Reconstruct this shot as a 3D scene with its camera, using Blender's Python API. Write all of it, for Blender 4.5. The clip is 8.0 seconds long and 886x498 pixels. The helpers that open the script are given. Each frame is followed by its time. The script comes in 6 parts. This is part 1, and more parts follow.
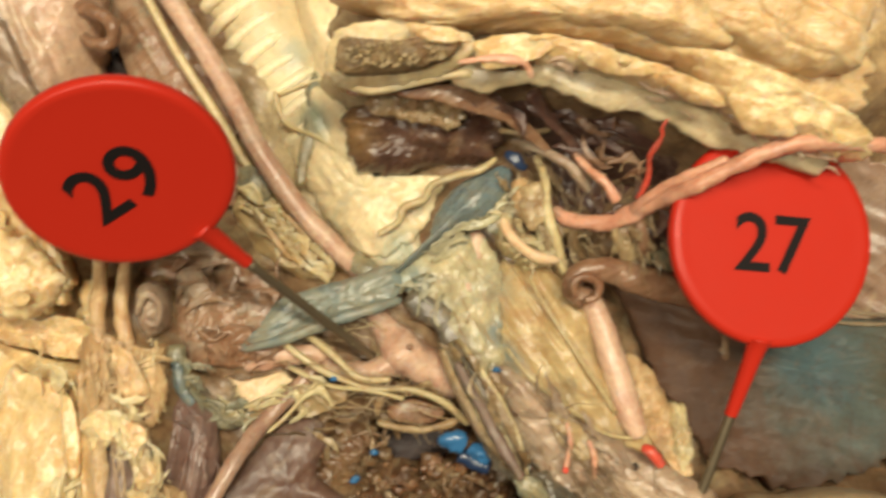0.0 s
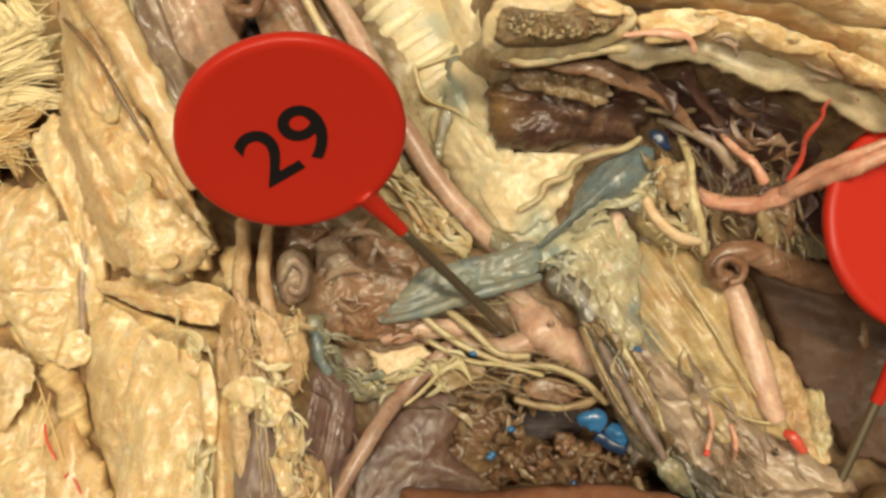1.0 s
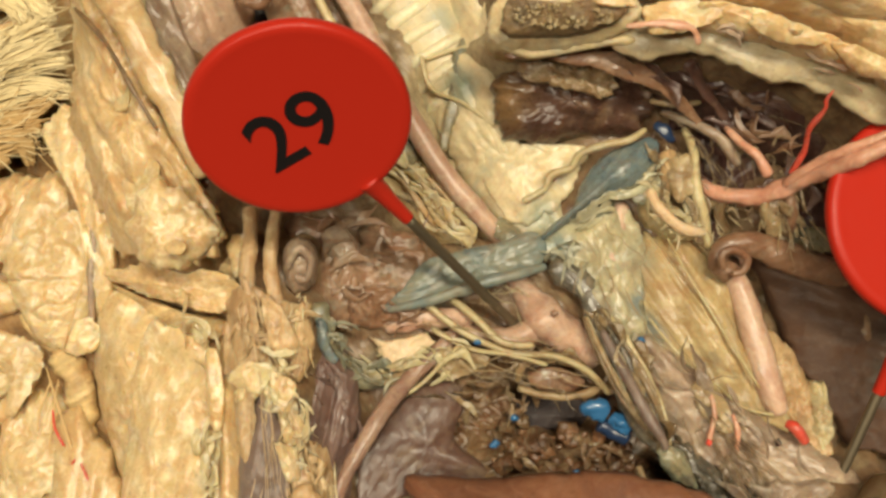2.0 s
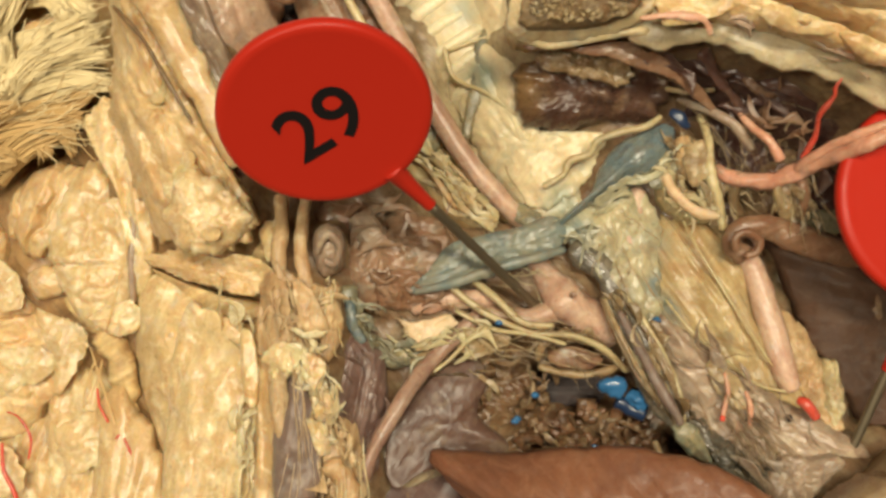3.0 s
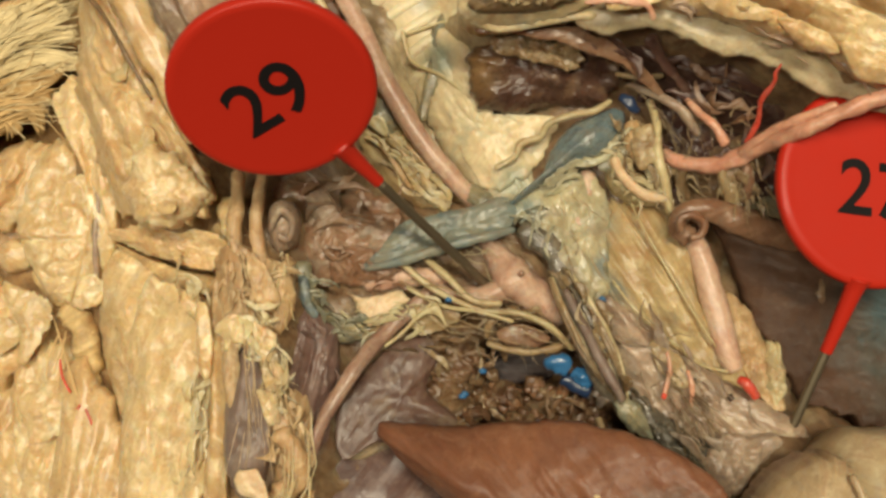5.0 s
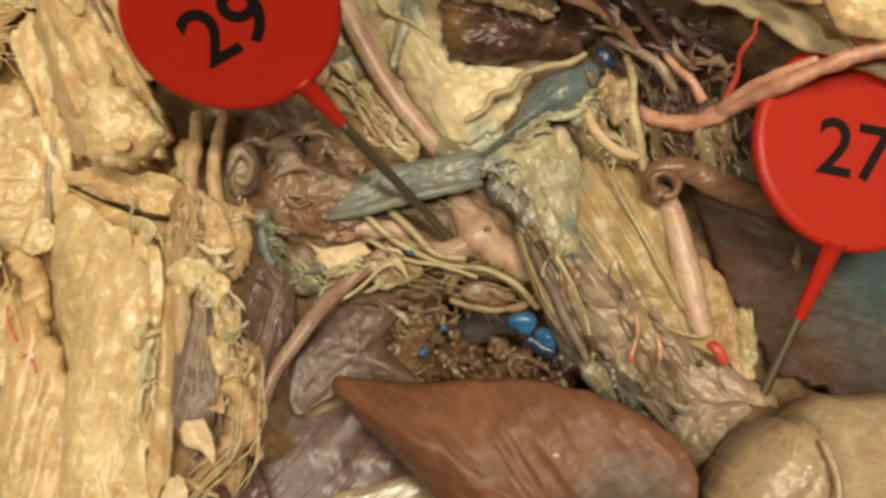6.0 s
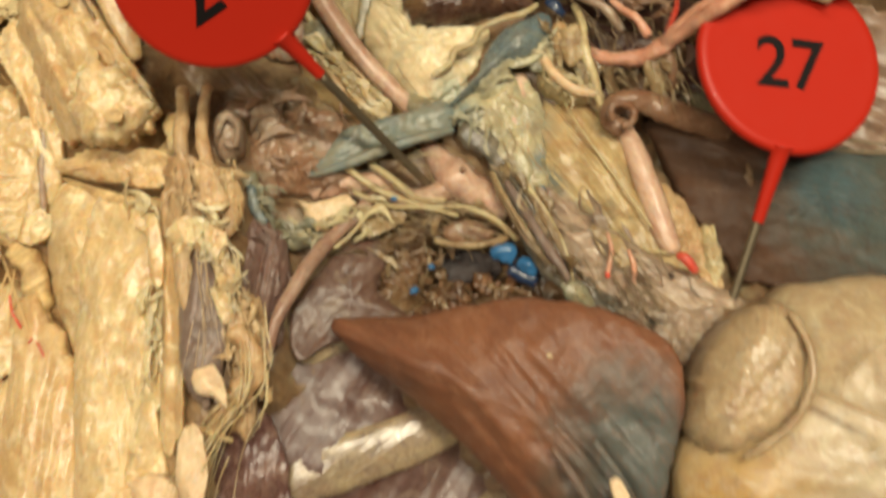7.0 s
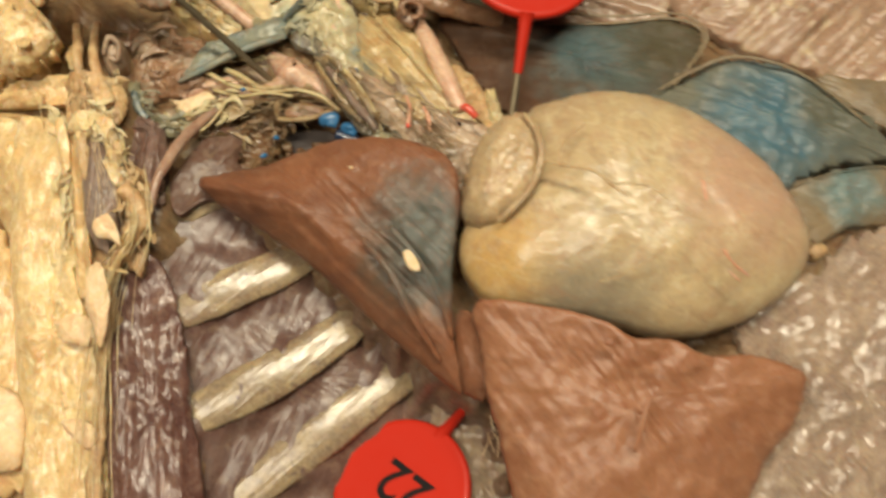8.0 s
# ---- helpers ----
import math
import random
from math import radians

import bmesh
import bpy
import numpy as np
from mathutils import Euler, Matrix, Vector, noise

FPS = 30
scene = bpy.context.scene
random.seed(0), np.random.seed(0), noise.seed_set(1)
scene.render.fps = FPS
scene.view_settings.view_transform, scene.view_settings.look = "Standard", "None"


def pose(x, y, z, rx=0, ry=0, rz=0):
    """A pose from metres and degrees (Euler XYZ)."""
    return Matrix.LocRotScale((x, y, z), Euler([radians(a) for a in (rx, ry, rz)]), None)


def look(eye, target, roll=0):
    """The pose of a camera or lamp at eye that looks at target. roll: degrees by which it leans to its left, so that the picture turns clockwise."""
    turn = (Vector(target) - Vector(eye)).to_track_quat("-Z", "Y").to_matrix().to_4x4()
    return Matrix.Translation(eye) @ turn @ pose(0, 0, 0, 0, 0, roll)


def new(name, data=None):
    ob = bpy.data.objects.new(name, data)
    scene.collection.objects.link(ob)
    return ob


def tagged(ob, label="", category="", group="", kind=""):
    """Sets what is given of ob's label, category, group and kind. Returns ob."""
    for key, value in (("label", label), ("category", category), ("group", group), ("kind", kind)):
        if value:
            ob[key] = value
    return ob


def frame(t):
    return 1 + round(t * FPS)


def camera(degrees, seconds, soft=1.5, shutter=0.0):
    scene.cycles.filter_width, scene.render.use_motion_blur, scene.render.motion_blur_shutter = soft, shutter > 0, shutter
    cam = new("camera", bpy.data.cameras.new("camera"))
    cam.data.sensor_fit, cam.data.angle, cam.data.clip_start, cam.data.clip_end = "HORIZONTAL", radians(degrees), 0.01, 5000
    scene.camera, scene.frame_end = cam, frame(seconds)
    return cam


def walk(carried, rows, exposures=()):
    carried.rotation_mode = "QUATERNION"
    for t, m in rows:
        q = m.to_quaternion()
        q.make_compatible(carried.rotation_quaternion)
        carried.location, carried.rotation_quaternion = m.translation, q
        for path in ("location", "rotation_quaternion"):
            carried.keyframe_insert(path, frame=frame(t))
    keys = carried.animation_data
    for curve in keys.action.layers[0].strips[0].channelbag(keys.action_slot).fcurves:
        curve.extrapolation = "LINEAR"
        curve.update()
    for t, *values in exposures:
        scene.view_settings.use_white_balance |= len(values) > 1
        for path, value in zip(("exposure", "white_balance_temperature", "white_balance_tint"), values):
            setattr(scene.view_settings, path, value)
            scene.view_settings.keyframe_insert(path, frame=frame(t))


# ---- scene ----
MM = 0.001
cam = camera(43.9, 8.0, soft=3.0, shutter=0.4)
PATH = [
    (0, pose(0.00702, 0.00171, 0.08686, 0.89, -3.13, -1.69)),
    (0.5, pose(-0.00084, -0.00069, 0.08382, 0.88, -2.86, -0.22)),
    (1, pose(-0.00360, -0.00066, 0.08561, 1.17, -2.73, 0.11)),
    (2.3, pose(-0.00308, -0.00239, 0.08683, 1.60, -1.79, 0.57)),
    (2.5, pose(-0.00296, -0.00220, 0.08753, 1.01, -1.37, 0.45)),
    (3, pose(-0.00232, -0.00152, 0.09006, 0.32, -0.36, 0.19)),
    (3.5, pose(0.00000, 0.00000, 0.09840, 0.00, 0.00, 0.00)),
    (4, pose(0.00059, 0.00049, 0.09948, 0.15, 0.05, 0.19)),
    (4.5, pose(0.00078, -0.00357, 0.09558, 0.61, 0.03, 0.68)),
    (4.7, pose(0.00158, -0.00343, 0.09301, 0.29, 0.12, 0.93)),
    (5.8, pose(0.00375, -0.00602, 0.09128, 1.05, -0.12, 1.84)),
    (6, pose(0.00449, -0.00833, 0.08884, 1.05, -0.67, 3.09)),
    (6.5, pose(0.00517, -0.00599, 0.08355, 3.71, -2.12, 2.02)),
    (7, pose(0.00192, -0.02014, 0.09413, 5.27, -2.83, -2.38)),
    (7.5, pose(0.00853, -0.03300, 0.10386, 7.31, -1.73, -4.61)),
    (8, pose(0.01708, -0.05259, 0.11814, 11.77, -1.05, -8.08)),
]
EXPOSURE = -0.77
walk(cam, PATH, [(t, EXPOSURE + e) for t, e in ((0.0, 0.02), (1.0, -0.13), (2.5, -0.17), (3.5, -0.2), (4.5, -0.29), (6.0, -0.4), (6.5, -0.42), (7.0, -0.2), (7.5, -0.14), (8.0, -0.06))])

# ---- light: a ceiling lamp over the bench, a second row further off ----
world = bpy.data.worlds.new("room_air")
scene.world = world
world.use_nodes = True
world.node_tree.nodes["Background"].inputs[0].default_value = (1.0, 0.86, 0.66, 1)
world.node_tree.nodes["Background"].inputs[1].default_value = 0.03


def lamp(name, place, target, sx, sy, watts, colour):
    data = bpy.data.lights.new(name, "AREA")
    data.shape, data.size, data.size_y, data.energy, data.color = "RECTANGLE", sx, sy, watts, colour
    ob = new(name, data)
    ob.matrix_world = look(place, target)
    return ob


lamp("ceiling_lamp", (0.2, 0.42, 1.55), (0.02, 0, 0), 0.9, 0.16, 54, (1.0, 0.90, 0.67))
lamp("ceiling_lamp", (-0.6, -0.1, 1.6), (0.02, 0, 0), 0.16, 0.9, 36, (1.0, 0.90, 0.69))


# ---- materials ----
def tissue(name, c1, c2, c3=None, angle=0.0, fibre=0.5, rough=0.42, size=6.0, bump=0.5, specks=0.0, blots=(), grain=1.0, coat=0.0, stretch=9.0, mottle=1.0, gloss=0.36, vary=0.08, iso=0.7, lines=0.3, soft=0.22):
    """Wet preserved tissue: two colours in soft patches, fibres along an angle, fine grain, and blots of given place
    and size: stains, local tones, the bed's painted shade.
    """
    m = bpy.data.materials.new(name)
    m.use_nodes = True
    nt = m.node_tree
    n, l = nt.nodes, nt.links
    bsdf = n["Principled BSDF"]
    geo = n.new("ShaderNodeNewGeometry")
    info = n.new("ShaderNodeObjectInfo")

    def noise_of(scale, detail, vec, dist=0.0):
        t = n.new("ShaderNodeTexNoise")
        t.inputs["Scale"].default_value, t.inputs["Detail"].default_value, t.inputs["Distortion"].default_value = scale, detail, dist
        t.inputs["Roughness"].default_value = 0.62
        l.new(vec, t.inputs["Vector"])
        return t.outputs["Fac"]

    def ramp(fac, a, b, ca=0.0, cb=1.0):
        t = n.new("ShaderNodeMapRange")
        for k, v in enumerate((a, b, ca, cb)):
            t.inputs[k + 1].default_value = v
        l.new(fac, t.inputs[0])
        return t.outputs[0]

    def mix(fac, a, b, blend="MIX"):
        t = n.new("ShaderNodeMix")
        t.data_type, t.blend_type = "RGBA", blend
        if isinstance(fac, float):
            t.inputs[0].default_value = fac
        else:
            l.new(fac, t.inputs[0])
        for k, c in ((6, a), (7, b)):
            if isinstance(c, tuple):
                t.inputs[k].default_value = (*c, 1)
            else:
                l.new(c, t.inputs[k])
        return t.outputs[2]

    pos = n.new("ShaderNodeMapping")
    pos.inputs["Scale"].default_value = (1000, 1000, 1000)
    l.new(geo.outputs["Position"], pos.inputs["Vector"])
    p = pos.outputs[0]
    turn = n.new("ShaderNodeMapping")
    turn.vector_type = "TEXTURE"
    turn.inputs["Rotation"].default_value = (0, 0, radians(angle))
    turn.inputs["Scale"].default_value = (stretch, 1, 2)
    l.new(p, turn.inputs["Vector"])
    patches = ramp(noise_of(1.0 / size, 4, p, 0.6), 0.38, 0.62)
    fibres = noise_of(1.6, 5, turn.outputs[0], 0.3)
    fine = noise_of(2.2 * grain, 6, p, 0.4)
    col = mix(patches, c1, c2)
    if c3:
        col = mix(ramp(noise_of(2.6 / size, 5, p, 0.8), 0.52, 0.7), col, c3)
    for x, y, z, r, c in blots:
        d = n.new("ShaderNodeVectorMath")
        d.operation = "DISTANCE"
        l.new(p, d.inputs[0])
        d.inputs[1].default_value = (x, y, z)
        wob = n.new("ShaderNodeMath")
        wob.operation = "MULTIPLY_ADD"
        l.new(noise_of(0.35, 5, p, 0.5), wob.inputs[0])
        wob.inputs[1].default_value = r * 1.3
        l.new(d.outputs["Value"], wob.inputs[2])
        col = mix(ramp(wob.outputs[0], r * 1.05, r * 1.85, 1.0, 0.0), col, c)
    red = tuple(v * f for v, f in zip(c2, (0.86, 0.62, 0.60)))
    pale = tuple(min(0.85, v * f + g) for v, f, g in zip(c1, (1.14, 1.22, 1.34), (0.03, 0.03, 0.025)))
    col = mix(ramp(noise_of(0.33, 6, p, 1.4), 0.52, 0.70, 0.0, 0.55 * mottle), col, red)
    col = mix(ramp(noise_of(0.47, 6, turn.outputs[0], 1.2), 0.55, 0.7, 0.0, 0.6 * mottle), col, pale)
    grey = tuple(0.62 * sum(c1) / 3 + 0.22 * v for v in c1)
    col = mix(ramp(noise_of(0.62, 5, p, 1.0), 0.54, 0.72, 0.0, 0.4 * mottle), col, grey)
    col = mix(ramp(noise_of(1.3, 5, p, 0.8), 0.56, 0.68, 0.0, 0.45 * mottle), col, pale)
    dark = tuple(v * 0.42 for v in c2)
    lite = tuple(min(0.9, v * 1.35 + 0.03) for v in c1)
    col = mix(ramp(fibres, 0.36, 0.56, 0.6 * fibre, 0.0), col, dark)
    col = mix(ramp(fibres, 0.54, 0.74, 0.0, 0.55 * fibre), col, lite)
    col = mix(ramp(fine, 0.28, 0.48, 0.3, 0.0), col, dark)
    if lines:
        off = n.new("ShaderNodeMath")
        off.operation = "SUBTRACT"
        l.new(noise_of(0.16, 3, p, 1.0), off.inputs[0])
        off.inputs[1].default_value = 0.47
        width = n.new("ShaderNodeMath")
        width.operation = "ABSOLUTE"
        l.new(off.outputs[0], width.inputs[0])
        col = mix(ramp(width.outputs[0], 0.0, 0.012, lines, 0.0), col, red)
    if specks:
        vor = n.new("ShaderNodeTexVoronoi")
        vor.inputs["Scale"].default_value = 0.35
        l.new(p, vor.inputs["Vector"])
        col = mix(ramp(vor.outputs["Distance"], 0.05, 0.09, specks, 0.0), col, (0.09, 0.035, 0.015))
    tone = n.new("ShaderNodeHueSaturation")
    both = n.new("ShaderNodeMath")
    both.operation = "MULTIPLY"
    l.new(ramp(info.outputs["Random"], 0, 1, 0.92, 1.08), both.inputs[0])
    l.new(ramp(geo.outputs["Random Per Island"], 0, 1, 1 - vary, 1 + vary), both.inputs[1])
    l.new(both.outputs[0], tone.inputs["Value"])
    l.new(col, tone.inputs["Color"])
    l.new(tone.outputs[0], bsdf.inputs["Base Color"])
    l.new(ramp(fine, 0.3, 0.7, rough - 0.1, rough + 0.12), bsdf.inputs["Roughness"])
    bsdf.inputs["Coat Weight"].default_value = min(1.0, 0.02 + 0.55 * coat)
    bsdf.inputs["Specular IOR Level"].default_value = gloss
    bsdf.inputs["Coat Roughness"].default_value = 0.2
    height = n.new("ShaderNodeMath")
    height.operation = "MULTIPLY_ADD"
    l.new(noise_of(1.1, 2, turn.outputs[0], 0.3), height.inputs[0])
    height.inputs[1].default_value = 0.3 + 1.6 * fibre
    bumps = n.new("ShaderNodeMath")
    bumps.operation = "MULTIPLY"
    l.new(noise_of(0.45, 3.5, p, 0.8), bumps.inputs[0])
    bumps.inputs[1].default_value = iso
    l.new(bumps.outputs[0], height.inputs[2])
    bp = n.new("ShaderNodeBump")
    bp.inputs["Strength"].default_value, bp.inputs["Distance"].default_value = min(1.0, bump * 0.7), 0.5 * MM
    l.new(height.outputs[0], bp.inputs["Height"])
    l.new(bp.outputs[0], bsdf.inputs["Normal"])
    l.new(bp.outputs[0], bsdf.inputs["Coat Normal"])
    bsdf.inputs["Subsurface Weight"].default_value = soft
    bsdf.inputs["Subsurface Radius"].default_value = (1.6 * MM, 0.8 * MM, 0.4 * MM)
    bsdf.inputs["Subsurface Scale"].default_value = 1.0
    return m


def plain(name, colour, rough, metal=0.0, coat=0.0, gloss=0.5):
    m = bpy.data.materials.new(name)
    m.use_nodes = True
    nt = m.node_tree
    b = nt.nodes["Principled BSDF"]
    t = nt.nodes.new("ShaderNodeTexNoise")
    t.inputs["Scale"].default_value, t.inputs["Detail"].default_value = 900, 4
    geo = nt.nodes.new("ShaderNodeNewGeometry")
    nt.links.new(geo.outputs["Position"], t.inputs["Vector"])
    r = nt.nodes.new("ShaderNodeMapRange")
    r.inputs[3].default_value, r.inputs[4].default_value = rough - 0.07, rough + 0.1
    nt.links.new(t.outputs["Fac"], r.inputs[0])
    nt.links.new(r.outputs[0], b.inputs["Roughness"])
    b.inputs["Base Color"].default_value = (*colour, 1)
    b.inputs["Metallic"].default_value, b.inputs["Coat Weight"].default_value, b.inputs["Specular IOR Level"].default_value = metal, coat, gloss
    return m



m_cream = tissue("cream_fascia", (0.660, 0.495, 0.265), (0.550, 0.370, 0.170), (0.770, 0.645, 0.420), 70, 0.2, 0.34, 5, 0.42, specks=0.35, coat=0.4, soft=0.45)
m_creamr = tissue("amber_fat", (0.690, 0.485, 0.250), (0.600, 0.390, 0.185), (0.760, 0.620, 0.410), -15, 0.12, 0.4, 5, 0.6, coat=0.2, stretch=4, iso=1.1, soft=0.4)
m_creamd = tissue("cream_muscle", (0.650, 0.462, 0.235), (0.530, 0.340, 0.152), (0.745, 0.590, 0.355), -60, 0.25, 0.34, 6, 0.36, coat=0.36, specks=0.3, soft=0.45)
m_pale = tissue("pale_fat", (0.720, 0.533, 0.334), (0.648, 0.452, 0.254), None, 30, 0.15, 0.45, 4, 0.5)
m_skin = tissue("tan_skin", (0.643, 0.450, 0.200), (0.440, 0.282, 0.122), None, 30, 0.5, 0.6, 5, 0.6)
m_tan = tissue("tan_muscle", (0.450, 0.330, 0.160), (0.365, 0.245, 0.108), (0.530, 0.415, 0.225), -58, 0.45, 0.36, 6, 0.5, coat=0.2, stretch=14,
               blots=[(15.6, -1, -3, 2.4, (0.230, 0.235, 0.170)), (16.4, -6, -1, 1.8, (0.200, 0.220, 0.185)), (21, -9, 0, 1.6, (0.300, 0.270, 0.190))])
m_tanup = tissue("tan_shreds", (0.520, 0.345, 0.175), (0.410, 0.250, 0.115), (0.620, 0.460, 0.260), 88, 0.45, 0.45, 4, 0.6, coat=0.08)
m_greymem = tissue("grey_membrane", (0.370, 0.265, 0.180), (0.270, 0.188, 0.130), (0.440, 0.345, 0.230), -50, 0.35, 0.33, 4, 0.45, coat=0.25)
m_mauve = tissue("mauve_muscle", (0.220, 0.134, 0.104), (0.159, 0.092, 0.073), (0.269, 0.184, 0.134), 82, 0.6, 0.36, 6, 0.5, coat=0.15, stretch=12)
m_lav = tissue("lavender_muscle", (0.221, 0.157, 0.123), (0.170, 0.115, 0.089), (0.272, 0.204, 0.153), 84, 0.3, 0.42, 5, 0.25, coat=0.06)
m_purp = tissue("purple_brown_membrane", (0.140, 0.078, 0.055), (0.098, 0.052, 0.038), (0.205, 0.138, 0.088), 60, 0.25, 0.4, 4, 0.35, coat=0.08, iso=0.4)
m_brownp = tissue("brown_pink", (0.290, 0.180, 0.108), (0.215, 0.112, 0.062), (0.250, 0.225, 0.155), 35, 0.35, 0.34, 4, 0.6, coat=0.3, vary=0.2)
m_rubble = tissue("clotted_tissue", (0.165, 0.098, 0.048), (0.105, 0.052, 0.024), (0.230, 0.170, 0.098), 60, 0.4, 0.34, 2.2, 0.55, grain=1.4, coat=0.12, vary=0.35)
m_clot = tissue("rusty_clot", (0.170, 0.080, 0.036), (0.105, 0.050, 0.024), (0.210, 0.140, 0.075), 20, 0.3, 0.4, 1.6, 0.55, grain=1.4, coat=0.12, vary=0.4)
m_film = tissue("brown_film", (0.290, 0.195, 0.098), (0.190, 0.118, 0.056), (0.380, 0.300, 0.185), 40, 0.45, 0.3, 3, 0.6, coat=0.4, vary=0.35)
m_dark = tissue("dark_muscle", (0.098, 0.050, 0.036), (0.066, 0.031, 0.025), (0.140, 0.082, 0.056), -25, 0.35, 0.34, 6, 0.5, coat=0.25)
m_darkend = tissue("amber_dark_muscle", (0.085, 0.043, 0.026), (0.060, 0.029, 0.020), (0.150, 0.088, 0.048), 10, 0.3, 0.32, 4, 0.4, coat=0.3, blots=[(4.6, 12, -1.5, 2.6, (0.200, 0.115, 0.048))])
# Near-black that paints shade in hollows and gaps; also colours a dark speck.
m_shade_speck = tissue("shade_and_speck_black", (0.030, 0.016, 0.012), (0.020, 0.010, 0.010), None, 0, 0.2, 0.6, 4, mottle=0.0)
m_pink = tissue("pink_vessel", (0.560, 0.365, 0.250), (0.460, 0.280, 0.190), (0.600, 0.450, 0.310), -58, 0.25, 0.36, 3, 0.4, coat=0.2, mottle=1.1)
m_pinkbr = tissue("pink_brown_vessel", (0.235, 0.125, 0.070), (0.185, 0.098, 0.054), (0.300, 0.190, 0.115), 20, 0.4, 0.34, 4, 0.5, coat=0.25)
m_pinkt = tissue("mauve_tan_vessel", (0.330, 0.205, 0.140), (0.260, 0.150, 0.105), (0.390, 0.270, 0.180), 50, 0.3, 0.34, 3, 0.4, coat=0.25)
m_salmon = tissue("salmon_artery", (0.600, 0.290, 0.185), (0.500, 0.245, 0.155), (0.600, 0.370, 0.240), 15, 0.25, 0.36, 3, 0.4, coat=0.2)
m_red = tissue("red_latex", (0.620, 0.060, 0.035), (0.550, 0.100, 0.060), None, 0, 0.1, 0.3, 3, 0.3, coat=0.3)
m_blue = tissue("blue_vein", (0.165, 0.200, 0.182), (0.225, 0.215, 0.155), (0.120, 0.160, 0.160), 20, 0.25, 0.34, 4, 0.4, coat=0.12)
m_sage = tissue("sage_fascia", (0.420, 0.350, 0.200), (0.330, 0.300, 0.195), (0.510, 0.430, 0.260), -55, 0.3, 0.32, 3, 0.5, coat=0.3, vary=0.15,
                blots=[(9.5, 0.5, -2.5, 1.5, (0.200, 0.235, 0.205)), (16, -4, -2, 1.3, (0.190, 0.220, 0.200)), (13, 3.6, -3, 1.2, (0.200, 0.235, 0.205))])
m_veinup = tissue("blue_vein_bright", (0.110, 0.150, 0.160), (0.165, 0.180, 0.150), (0.080, 0.125, 0.165), 48, 0.6, 0.3, 3, 0.6, coat=0.35, stretch=8)
m_bluegr = tissue("blue_green_fascia", (0.260, 0.215, 0.120), (0.165, 0.165, 0.115), (0.360, 0.275, 0.140), -50, 0.4, 0.32, 2.6, 0.6, coat=0.3, vary=0.2)
m_slate = tissue("dark_slate_fascia", (0.140, 0.112, 0.074), (0.086, 0.074, 0.056), (0.210, 0.165, 0.105), -48, 0.55, 0.28, 2.4, 0.7, coat=0.45, vary=0.3)
m_latexb = plain("blue_latex", (0.03, 0.12, 0.26), 0.28, coat=0.3)
m_latexd = plain("dark_blue_latex", (0.015, 0.03, 0.07), 0.3, coat=0.3)
m_nerve = tissue("cream_nerve", (0.496, 0.400, 0.216), (0.416, 0.320, 0.160), None, 0, 0.2, 0.36, 3, 0.3, coat=0.2)
m_fibre = tissue("tan_fibres", (0.360, 0.255, 0.125), (0.250, 0.162, 0.080), (0.440, 0.345, 0.200), 0, 0.3, 0.38, 3, 0.3, coat=0.2)
m_fibred = tissue("brown_fibres", (0.198, 0.127, 0.059), (0.124, 0.080, 0.037), (0.260, 0.147, 0.081), 0, 0.3, 0.4, 3, 0.3, coat=0.15)
m_trach = tissue("pale_windpipe", (0.680, 0.550, 0.330), (0.590, 0.470, 0.275), (0.470, 0.430, 0.290), -55, 0.15, 0.38, 6, 0.4, coat=0.2, mottle=0.5,
                 blots=[(1.6, 14, -5.5, 1.8, (0.290, 0.310, 0.225)), (8.5, 3, -4.5, 2.0, (0.330, 0.330, 0.235)), (0, 20, -6, 1.6, (0.420, 0.400, 0.280))])
m_ring = tissue("white_cartilage", (0.740, 0.640, 0.420), (0.680, 0.570, 0.360), None, 30, 0.12, 0.36, 4, 0.3, coat=0.2)
m_bone = tissue("old_bone", (0.645, 0.520, 0.302), (0.520, 0.395, 0.208), (0.458, 0.416, 0.291), 5, 0.25, 0.45, 5, 0.5)
m_marrow = tissue("spongy_marrow", (0.160, 0.100, 0.045), (0.240, 0.160, 0.075), (0.070, 0.040, 0.020), 0, 0.1, 0.55, 1.1, 1.0, grain=1.6)
m_cart = tissue("grey_cartilage", (0.540, 0.440, 0.265), (0.450, 0.350, 0.210), (0.620, 0.510, 0.320), -20, 0.2, 0.35, 5, 0.35, coat=0.2)
m_throat = tissue("pink_grey_throat", (0.490, 0.330, 0.220), (0.390, 0.250, 0.165), (0.560, 0.430, 0.280), -65, 0.3, 0.34, 5, 0.4, coat=0.3)
m_fur = plain("pale_fur", (0.80, 0.66, 0.38), 0.42)
m_furd = plain("tan_fur", (0.60, 0.40, 0.17), 0.48)
m_heart = tissue("heart_muscle", (0.481, 0.361, 0.206), (0.395, 0.283, 0.163), (0.532, 0.429, 0.266), -30, 0.06, 0.36, 5, 0.35, coat=0.22, stretch=3, mottle=0.8,
                 blots=[(28.5, -33, 9.6, 7, (0.497, 0.309, 0.111)), (53.7, -28.8, 12, 9, (0.447, 0.283, 0.189)), (36, -37, 9.6, 7, (0.292, 0.240, 0.163))])
m_auricle = tissue("auricle_muscle", (0.420, 0.300, 0.168), (0.330, 0.228, 0.126), (0.480, 0.365, 0.225), 60, 0.2, 0.34, 4, 0.45, coat=0.25)
